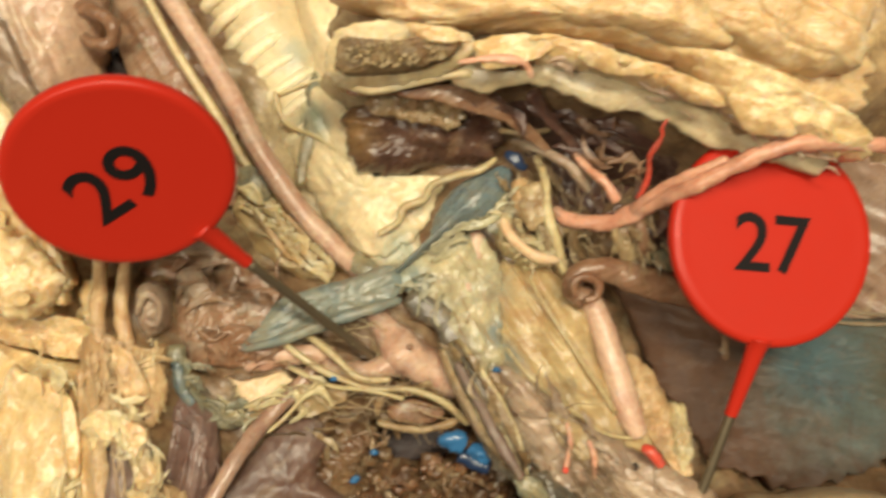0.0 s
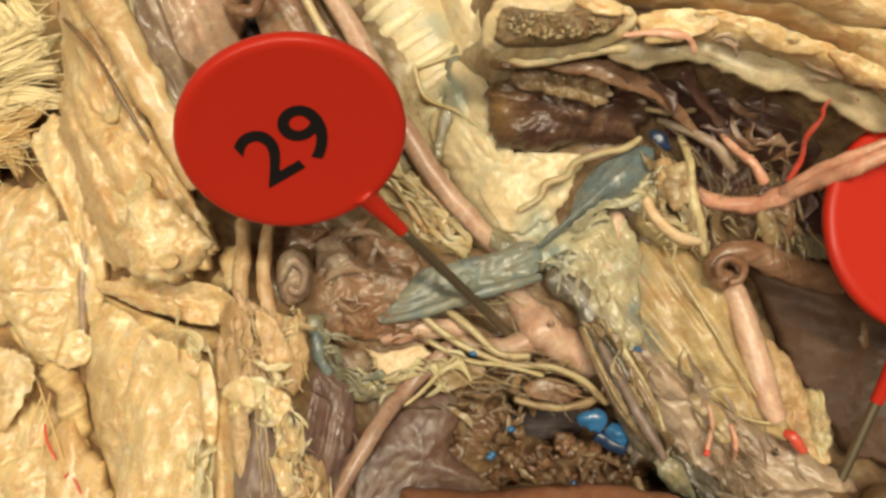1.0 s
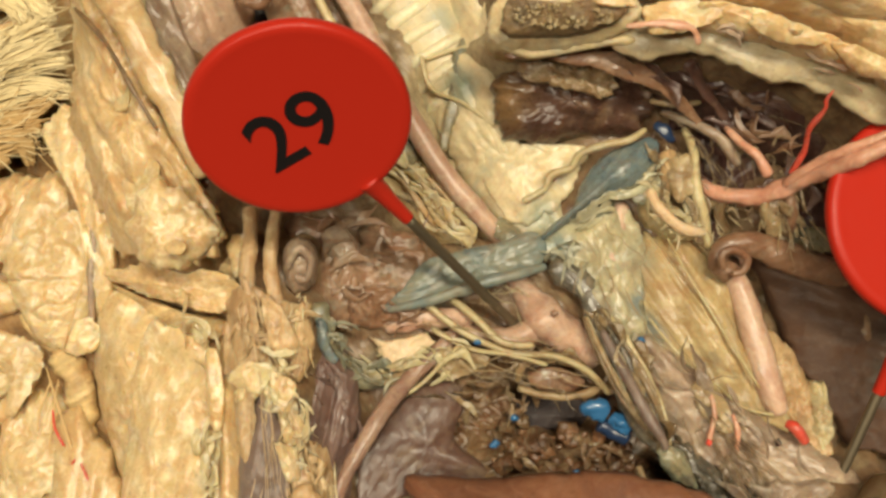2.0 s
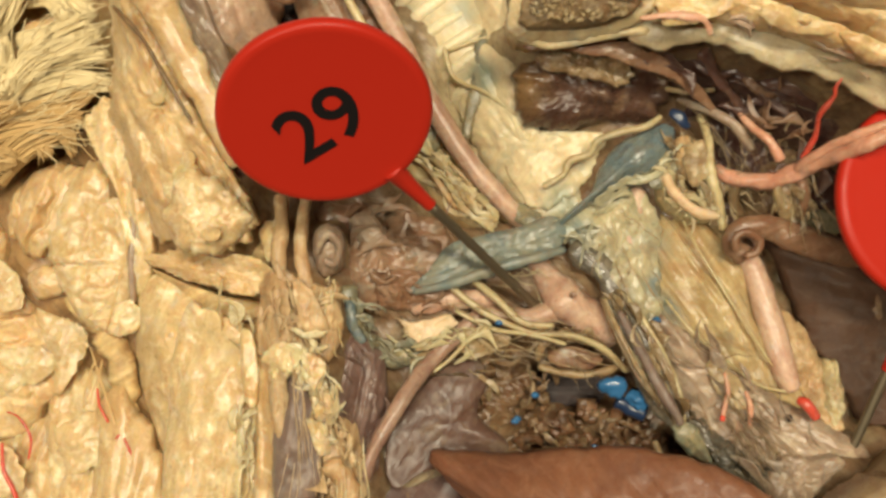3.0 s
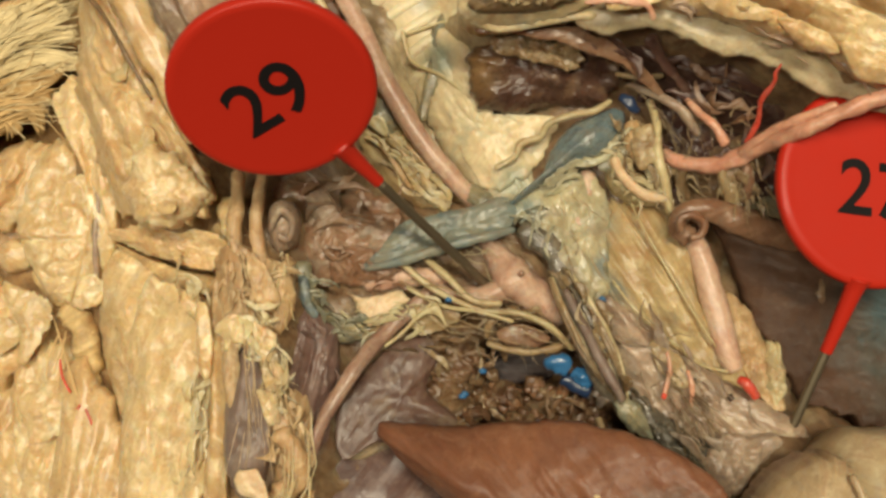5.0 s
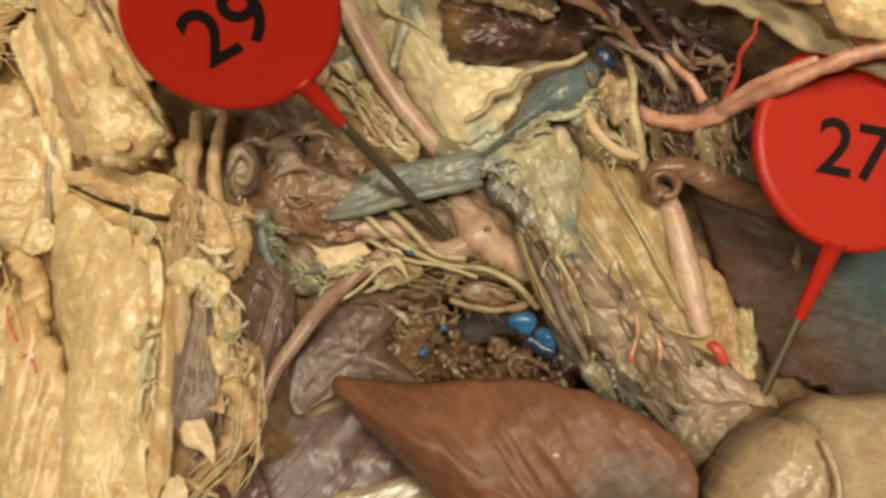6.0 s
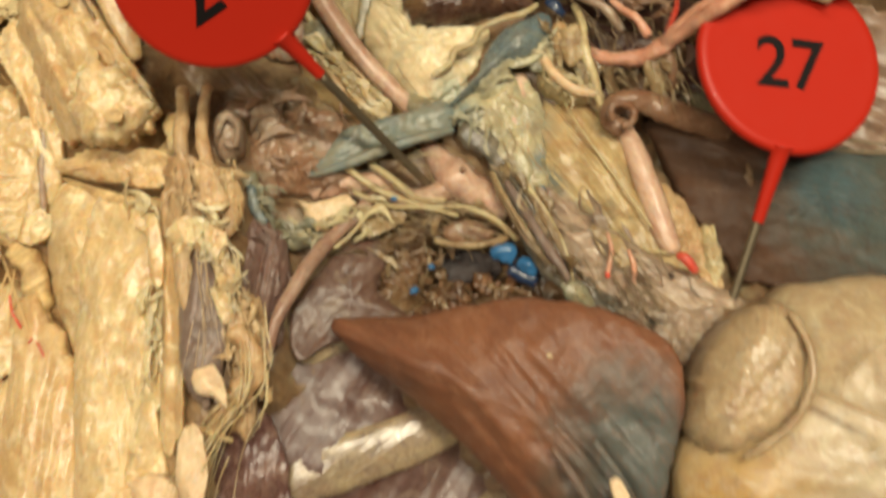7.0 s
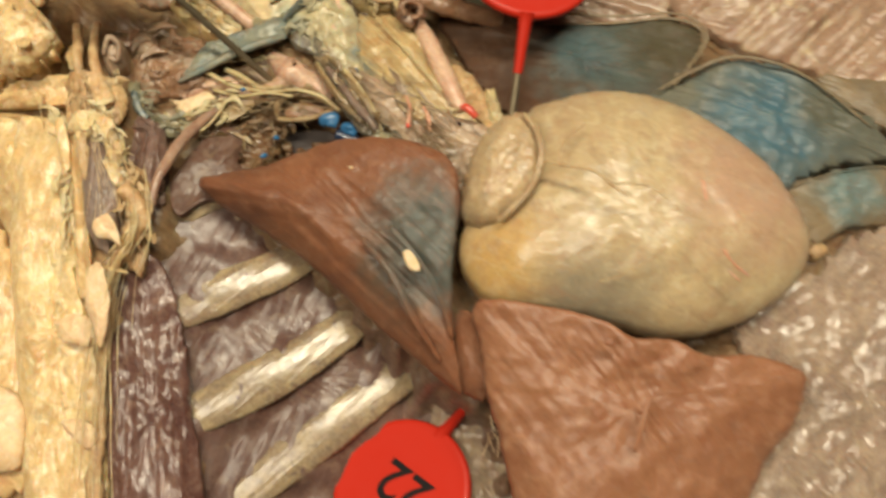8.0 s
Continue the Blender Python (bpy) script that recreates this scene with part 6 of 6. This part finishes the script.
strand("pale_edge", [(61, -27.1, 0.7, 0.11), (65.2, -26.4, 1.2, 0.11), (71.2, -26, 1, 0.11), (80.8, -27.2, -0.7, 0.11)], m_lung5, T, "olive lobe edge", flat=0.5, rough=0.2)
pad("lobe", [(61, -26.6, 0), (65.5, -26.1, 0.5), (71.5, -25.8, 0.2), (81.1, -27, -1.2), (82.7, -32.4, -1.7), (74.3, -32.5, -0.7), (67.6, -32.4, 0), (62.4, -34.1, 0.7), (60.5, -31.2, 0.7)], m_lung5, T, dome=1.0, grain=0.0, rough=0.5, rings=20, thick=4, rest=2)
T = thing("far_lung_lobe", "olive blue lung lobe at the chest edge", "lung", "lung lobes")
pad("lobe", [(68.5, -13.9, -2.4), (74.3, -14.7, -2.2), (84, -17.4, -2.4), (85, -24.4, -2.4), (78.4, -23, -1.9), (74.8, -20.9, -1.7)], m_lung5, T, dome=0.6, grain=0.0, rough=0.4, thick=3, rest=2)
T = thing("near_lung_lobe", "brown leaf shaped lung lobe with a grey blue patch", "lung", "lung lobes")
LOBE = pad("lobe", [(-2.8, -17.4, 1.2), (2.8, -17.4, 2.4), (8, -16.7, 3.8), (13.1, -16.3, 5.5), (18.5, -17.3, 7.2), (22.2, -19.1, 8.4), (24.7, -21.9, 9.1), (24.7, -25.8, 8.9), (23.6, -29.8, 8.6), (22.6, -34.8, 7.7), (22.2, -39.9, 6.7), (22.3, -44.9, 4.8), (19.3, -41.8, 4.1), (14.1, -35.9, 3.1), (8.8, -29.3, 1.9), (3.2, -23.8, 1.2), (-0.8, -20.4, 1)], m_lung1, T, dome=3.0, power=2.4, grain=0.0, rough=0.45, ridge=0.55, angle=-52, ragged=0.02, rings=30, thick=2.4, rest=3.5)
strand("wrinkle", [(14.2, -28, 8.9, 0.29), (16.6, -32, 9.6, 0.34), (18.3, -36.7, 8.9, 0.34), (20.5, -41.4, 6.7, 0.23)], m_lung1, LOBE, flat=0.35, rough=0.2)
strand("wrinkle", [(17.2, -27.5, 10.3, 0.28), (19.6, -31.4, 10.6, 0.28), (21.3, -35.5, 9.6, 0.28), (21.9, -39.4, 7.9, 0.23)], m_lung1, LOBE, flat=0.35, rough=0.2)
pad("dried_flake", [(18.1, -30.6, 11), (18.9, -30.5, 11.3), (19.6, -32.1, 11.5), (19.3, -32.7, 11.4), (18.5, -32.2, 11.2)], m_pale, LOBE, "small white dried flake", dome=0.2, thick=0.5, rest=9)
strand("white_fleck", [(13.9, -21, 10.6, 0.17), (14.4, -21.1, 10.6, 0.17)], m_pale, LOBE, sides=6, steps=3)
T = thing("near_lung_lobe", "reddish brown smooth lung lobe below the heart", "lung", "lung lobes")
LOBE = pad("lobe", [(24.3, -37, 10.8), (26.7, -36.7, 12), (31.9, -38.4, 13.2), (36.4, -40.4, 13.7), (39.1, -42.4, 13.7), (42.7, -43.1, 13.2), (46.1, -45, 12.5), (50.8, -45.5, 11.5), (55.3, -47.5, 10.3), (55.5, -50, 9.6), (53.8, -52.8, 9.1), (50.5, -56.2, 8.4), (46.8, -60.9, 7.9), (37.4, -68.3, 6), (27.1, -65.7, 6), (25.9, -56.8, 7.2), (25.2, -50.1, 8.2), (24.5, -45, 9.1), (24.5, -40.6, 10.1)], m_lung2, T, dome=2.6, power=2.6, grain=0.0, rough=0.6, ridge=0.5, angle=-60, ragged=0.015, rings=30, thick=4, rest=9)
pad("folded_edge", [(22.6, -37.1, 7.7), (24, -36.9, 9.1), (24.7, -39.9, 9.1), (24.7, -44.9, 7.9), (23.9, -45.9, 6.7), (22.4, -44.5, 6), (22.2, -41, 6.7)], m_lung1, T, "folded brown lobe edge", dome=0.7, thick=3, rough=0.4, rest=5)
strand("pit", [(35.6, -42.6, 16.3, 0.42), (36.5, -42.8, 16.3, 0.42)], m_lung1, LOBE, flat=0.3)
strand("pale_scar", [(37, -53, 14.6, 0.26), (38.2, -50.1, 15.4, 0.26), (39.1, -48.1, 15.6, 0.21)], m_lung2, LOBE, flat=0.4)

# ---- heart ----
T = thing("heart", "large tan preserved heart with pale fat and small vessels", "heart")
pad("ventricle_body", [(33.1, -16.9, 7.2), (35.8, -16.1, 8.4), (40.9, -15.8, 8.9), (46, -17.2, 9.1), (51.4, -20.6, 9.1), (56, -25.2, 8.9), (59, -30.4, 8.4), (59.7, -35.2, 7.9), (57.1, -39, 7.9), (52.3, -41.5, 8.2), (46.8, -42.5, 8.4), (42.3, -41.9, 8.4), (36.8, -39.8, 8.4), (30.8, -37.9, 8.4), (26.4, -36.3, 7.9), (24.3, -33.3, 7.7), (24.2, -29.7, 7.7), (27.2, -23.9, 7.2)], m_heart, T, dome=6.8, power=2.0, grain=0.0, rough=0.5, scale=0.18, ragged=0.01, rings=34, thick=7, steps=10, rest=8)
EAR = pad("auricle", [(31.9, -17.4, 10.8), (33.1, -19.5, 12), (33.1, -22.9, 12.7), (31.7, -26, 12.7), (29.4, -27.8, 12), (26.8, -28.9, 10.8), (25.1, -28.4, 9.6), (25, -24.8, 9.6), (26.6, -21, 10.1), (29.3, -18.4, 10.6)], m_auricle, T, "wrinkled brown ear of the heart", dome=2.6, power=2.6, rough=0.5, scale=0.35, thick=5, rings=24, rest=6)
strand("auricle_lip", [(32, -18.5, 13.2, 0.28), (32.9, -21, 14.2, 0.34), (32.8, -23.8, 14.6, 0.33), (31.4, -26.5, 14.4, 0.33), (29.2, -28.3, 13.7, 0.33), (27.8, -29.1, 13, 0.28)], m_auricle, EAR, "pale rolled lip", flat=0.7)
for rr in ([(32.7, -24.4, 15.8, 0.19), (35.1, -25.7, 17.3, 0.19), (37, -26.7, 18.2, 0.16), (38.4, -28.7, 19.2, 0.13), (39.4, -30, 19.7, 0.1)], [(38.4, -28.4, 19.2, 0.12), (41.5, -29.4, 20.2, 0.1), (43.7, -31.9, 20.4, 0.08)], [(33.9, -25.1, 16.6, 0.12), (35.1, -22.9, 16.3, 0.11), (37.8, -20.9, 15.4, 0.09)], [(35.8, -37.2, 17.5, 0.11), (38.8, -36.8, 19, 0.1), (42.1, -35.3, 19.9, 0.08)]):
    strand("coronary_vessel", rr, m_auricle, T, "thin dark coronary vessel", flat=0.6, rough=0.2, sides=8)
for rr in ([(46.8, -29.2, 19.2, 0.16), (46.8, -30.4, 19.2, 0.18), (46.8, -31.2, 19.1, 0.13)], [(47.8, -35.8, 18.2, 0.16), (48.5, -37.1, 17.8, 0.19), (50.1, -38.5, 16.8, 0.16)], [(48.1, -37.8, 17.5, 0.11), (49.1, -38.9, 17, 0.11)]):
    strand("red_vessel", rr, m_salmon, T, "thin red coronary vessel", flat=0.5, rough=0.3, sides=8)
pad("tip_scrap", [(60.5, -35, 4.8), (62.2, -34.4, 4.8), (63.1, -35.3, 4.3), (61.4, -36.1, 4.3)], m_tanup, T, dome=0.4, ragged=0.3)

# ---- torn shreds of fascia lying on the muscles ----
def torn(name, outline, material, parent, label="", curl=0.5, seed=0.0):
    """A thin torn sheet with a frayed rim, lifted along one side."""
    return pad(name, outline, material, parent, label, dome=curl, power=1.4, thick=0.5, ragged=0.24, rough=0.5, scale=0.4, grain=0.16, rings=14, rest=1.0)


for label, material, lists in (
    ("cream torn fascia shred", m_cream, ([(-38.9, -7, -11.3), (-35.6, -7.5, -10.6), (-33.8, -9.4, -10.1), (-34.9, -11.7, -10.3), (-37, -14, -10.8), (-37.4, -11.2, -11)], [(-44.1, -2.2, -13.8), (-41.5, -3.4, -13), (-40.8, -6.2, -12.7), (-43.3, -6.8, -13.2)], [(-27.1, -7.3, -8.2), (-24.7, -6.5, -7.2), (-23.8, -8.6, -7), (-26.5, -9.2, -7.9)],
        [(-25.1, -10.8, -6.7), (-20.4, -9.5, -4.8), (-17.5, -11.5, -3.6), (-18.6, -13.6, -3.8), (-23.3, -13.3, -5.8)], [(-26.4, -15.2, -7.7), (-23.3, -16, -5.8), (-22.6, -19.1, -5.3), (-25.8, -19, -7.4)], [(-21.3, -20.5, -4.1), (-17.9, -19.7, -2.9), (-17.7, -22.9, -2.9), (-20.8, -23.7, -4.1)], [(-33.9, -7.2, -10.6), (-29.9, -5.8, -9.4), (-28.9, -7.4, -9.1), (-31.1, -8.9, -9.8)], [(-36.8, -17.9, -10.8), (-32.7, -15.6, -10.3), (-32, -19.5, -10.1), (-35.6, -21.8, -10.6)],
        [(-42.7, -10.7, -11.8), (-38, -10.1, -11), (-37.4, -12.3, -11), (-41.5, -14.1, -11.5)], [(-44.5, -19.3, -12), (-41, -19.7, -11.5), (-40.3, -23.1, -11.3), (-44.4, -24.3, -11.8)], [(-27.1, 7.4, -4.1), (-24, 8.3, -1.9), (-21.9, 5.1, 0.5), (-24.2, 3.1, -0.7)], [(-28.8, 16.9, -3.6), (-26.2, 15.5, -1.7), (-24.6, 11.8, -0.5), (-27.3, 11.5, -2.6)])),
    ("pale torn fat shred", m_cream, ([(-16.3, -9.9, 2.2), (-14.4, -8.5, 3.1), (-12.9, -9.2, 3.4), (-13.9, -10.7, 3.1)], [(-12.9, -9, 3.4), (-11, -10.2, 3.4), (-11.4, -12.2, 3.4), (-12.7, -11.2, 3.4)], [(-12, -12.2, 3.1), (-10.5, -12.7, 2.9), (-10.3, -14.7, 2.6), (-11.7, -14.4, 3.1)], [(-12.4, -14.6, 3.4), (-10.8, -15.2, 2.9), (-10.6, -17.2, 2.6), (-11.7, -17.1, 3.1)], [(-17, 0.6, -1.9), (-15.5, 1.6, -0.7), (-14.6, -0.5, 0.2), (-16, -2, -0.5)])),
    ("tan torn muscle shred", m_tanup, ([(-16.6, -4, 0.2), (-15.2, -3.2, 1.2), (-14.1, -5.9, 1.9), (-15.7, -8.4, 1.2)], [(-13.9, -3.9, 1.9), (-12.1, -4.4, 2.2), (-11.1, -7.4, 2.2), (-12.6, -8.3, 2.4)], [(-11.9, -5.9, 1.7), (-10.5, -4.9, 1.2), (-9.8, -8, 1), (-11.2, -9.9, 1.7)], [(-11.1, -16.7, 2.4), (-9.6, -16.3, 1.9), (-9.1, -19.8, 1.9), (-10.6, -20.7, 2.4)], [(-15, -9.8, 2.4), (-14, -12.7, 2.9), (-14.8, -15.8, 2.4), (-15.6, -12.9, 1.9)], [(-9.1, -17.8, 1.9), (-7.9, -17.9, 1.7), (-8.2, -21.3, 1.7), (-9.1, -21.8, 1.9)])),
    ("amber torn fat shred", m_creamd, ([(14.2, 17.7, 7.9), (17.4, 18.1, 8.6), (19.2, 16.9, 8.9), (16.9, 15.8, 8.4), (14.7, 16.1, 7.9)], [(21.1, 16.6, 10.3), (24.6, 16.1, 10.8), (26.5, 14.7, 10.6), (23.4, 14.8, 10.1)], [(26.9, 14.7, 10.8), (30, 14, 10.8), (31.6, 12.5, 10.1), (29, 12.8, 9.8)], [(32, 13.2, 10.3), (35.2, 11.8, 10.3), (36.5, 10.4, 9.4), (33.3, 10.8, 9.4)], [(9.1, 19.1, 8.2), (12.8, 18.6, 8.4), (13.7, 17.6, 8.4), (10.5, 17.9, 8.2)])),
    ("brown torn membrane shred", m_fibre, ([(-1.2, -8.2, -1.9), (1.8, -7.7, -1.4), (3.9, -8.7, -1.2), (0.8, -10.2, -1.7)], [(19.9, -10, 0.7), (22.3, -11.5, 1.1), (22.7, -13.9, 1.4), (20.6, -12.9, 1.2)], [(-4.3, -10.3, -1.9), (-2.3, -9.2, -1.9), (-1.8, -10.8, -1.7), (-3.6, -11.5, -1.7)], [(18.2, 7.2, -1), (19.9, 7.7, -0.7), (20.1, 5.1, -0.5), (18.7, 4.6, -0.7)], [(25.6, 4.1, 0.2), (27.5, 4.6, 0.5), (28, 2.1, -0.5), (26.3, 1.6, -0.7)])),
    ("blue green stained membrane shred", m_bluegr, ([(-8.5, -8.7, -1.7), (-5.4, -9.2, -1.7), (-4.3, -10.8, -1.7), (-7.4, -10.2, -1.7)], [(15.2, 5.7, -1.7), (17.3, 6.8, -1.7), (17.8, 4.7, -1.4), (16, 4.2, -1.7)], [(4, 3.2, -4.3), (6.3, 2.1, -3.1), (6, 0.8, -2.6), (4.2, 1.6, -3.6)], [(16.7, -14.8, 1.9), (18.7, -15.4, 1.7), (19.8, -17.9, 1.4), (17.8, -17.4, 1.4)])),
):
    for k, outline in enumerate(lists):
        host = thing("torn_shred", label, "tissue shred", label + "s")
        torn("sheet", outline, material, host, curl=0.15 + 0.1 * (k % 4))

# ---- numbered marker pins ----
U = 1.2


def marker(label, number, centre, normal, stem, foot, radius, neck_length=4.6, turn=0.0, slide=-0.3, drop=0.4):
    """A flat round plastic flag with a printed number, its plastic neck and a steel pin; all in millimetres."""
    T = thing("marker_pin", label, "marker pin", "marker pins")
    n = Vector(normal).normalized()
    a = Vector(stem)
    a = (a - n * a.dot(n)).normalized()
    b = n.cross(a)
    c = Vector(centre)
    verts, faces, k = [], [], 72
    prof = [(0.0, 0.55), (0.80, 0.55), (0.90, 0.58), (0.955, 0.60), (0.985, 0.48), (1.0, 0.2), (1.0, -0.2), (0.98, -0.45), (0.94, -0.55), (0.0, -0.55)]
    verts.append(c + n * prof[0][1])
    for r, h in prof[1:-1]:
        for j in range(k):
            w = 2 * math.pi * j / k
            verts.append(c + (a * math.cos(w) + b * math.sin(w)) * (r * radius) + n * h)
    verts.append(c - n * 0.55)
    m = len(prof) - 2
    for j in range(k):
        e = (j + 1) % k
        faces.append((0, 1 + j, 1 + e))
        for i in range(m - 1):
            faces.append((1 + i * k + j, 1 + (i + 1) * k + j, 1 + (i + 1) * k + e, 1 + i * k + e))
        faces.append((len(verts) - 1, 1 + (m - 1) * k + e, 1 + (m - 1) * k + j))
    disc = piece("flag_disc", verts, faces, m_plastic, T)
    neck = c + a * (radius * 0.97)
    f = Vector(foot)
    way = (f - neck).normalized()
    strand("neck", [(*(neck - way * 0.5), 1.0), (*(neck + way * 0.8), 0.74), (*(neck + way * (neck_length - 1.2)), 0.55), (*(neck + way * neck_length), 0.52)], m_plastic, T, taper=False, sides=16)
    strand("steel_pin", [(*(neck + way * (neck_length - 0.2)), 0.4), (*(neck + (f - neck) * 0.7), 0.4), (*(f + way * 1.2), 0.38)], m_steel, T, "dull grey steel pin", taper=False, sides=14)
    curve = bpy.data.curves.new("number", "FONT")
    curve.body, curve.align_x, curve.align_y = number, "CENTER", "CENTER"
    curve.size, curve.extrude, curve.offset = 6.3 * MM, 0.03 * MM, 0.07 * MM
    text = new("number_text", curve)
    rot = Matrix((b, -a, n)).transposed().to_4x4()
    text.matrix_world = Matrix.Translation((c + n * 0.6 + a * drop + b * slide) * MM) @ rot @ Matrix.Rotation(radians(turn), 4, "Z")
    bpy.context.view_layer.update()
    me = bpy.data.meshes.new_from_object(text.evaluated_get(bpy.context.evaluated_depsgraph_get()))
    me.transform(text.matrix_world)
    bpy.data.objects.remove(text)
    me.materials.clear()
    me.materials.append(m_ink)
    ob = new("number", me)
    ob.parent = disc
    tagged(ob, "black printed number " + number)
    return T


marker("red round plastic marker pin numbered 29", "29", (-10.1, 8.3, 13.4), (0.118, -0.67, 0.733), (0.653, -0.525, -0.545), (5.6, -5.3, -2.2), 7.55, 4.4, -9, -0.5, 0.3)
marker("red round plastic marker pin numbered 27", "27", (36.7, 2.9, 4.2), (0.15, 0.08, 1.0), (-0.2, -0.97, 0.05), (31.9, -16.4, 0.8), 8.3, 6.2, 6, -0.1, 0.7)
marker("red round plastic marker pin numbered 22", "22", [U * v for v in (12.2, -44.6, -5.0)], (-0.25, 0.25, 0.93), (0.66, 0.73, 0.1), [U * v for v in (21.0, -36.5, -1.0)], 6.6 * U)


# ---- specimen bed: the uncut tissue that carries everything, just under the rims of the bodies ----
# First blot is toned darker than the cream muscles, painting shade into their gaps.
m_bed = tissue("deep_tissue", (0.200, 0.125, 0.065), (0.150, 0.085, 0.045), (0.240, 0.180, 0.100), -50, 0.5, 0.42, 5, 0.7, coat=0.15,
               blots=[(-52, -8, -14, 40, (0.360, 0.215, 0.090)), (-20, -40, -6, 16, (0.500, 0.340, 0.170)), (45, 34, 5, 24, (0.580, 0.400, 0.190)), (0, 12, -6, 10, (0.420, 0.330, 0.190)), (12, -48, -9, 20, (0.190, 0.115, 0.090))])
edge_points = np.array(SUPPORT, dtype=np.float32)[::2]
NX, NY = 260, 210
xs, ys = np.linspace(-66, 92, NX + 1).astype(np.float32), np.linspace(-84, 44, NY + 1)
verts, faces = [], []
for y in ys:
    d = (xs[:, None] - edge_points[:, 0]) ** 2 + (y - edge_points[:, 1]) ** 2 + 1.2
    w = 1 / (d * d)
    z = (w * edge_points[:, 2]).sum(1) / w.sum(1)
    for x, h in zip(xs, z):
        out = max(0.0, x - 76, -50 - x, y - 28, -68 - y)
        verts.append((x, y, max(-39.8, h - 0.16 * out ** 2 - 0.4 + 0.55 * fbm(Vector((x * 0.35, y * 0.35, 0)), 5))))
for j in range(NY):
    for i in range(NX):
        a = j * (NX + 1) + i
        faces.append((a, a + 1, a + NX + 2, a + NX + 1))
tagged(piece("specimen_bed", verts, faces, m_bed), "brown uncut tissue under the dissected chest", "tissue", kind="structure")
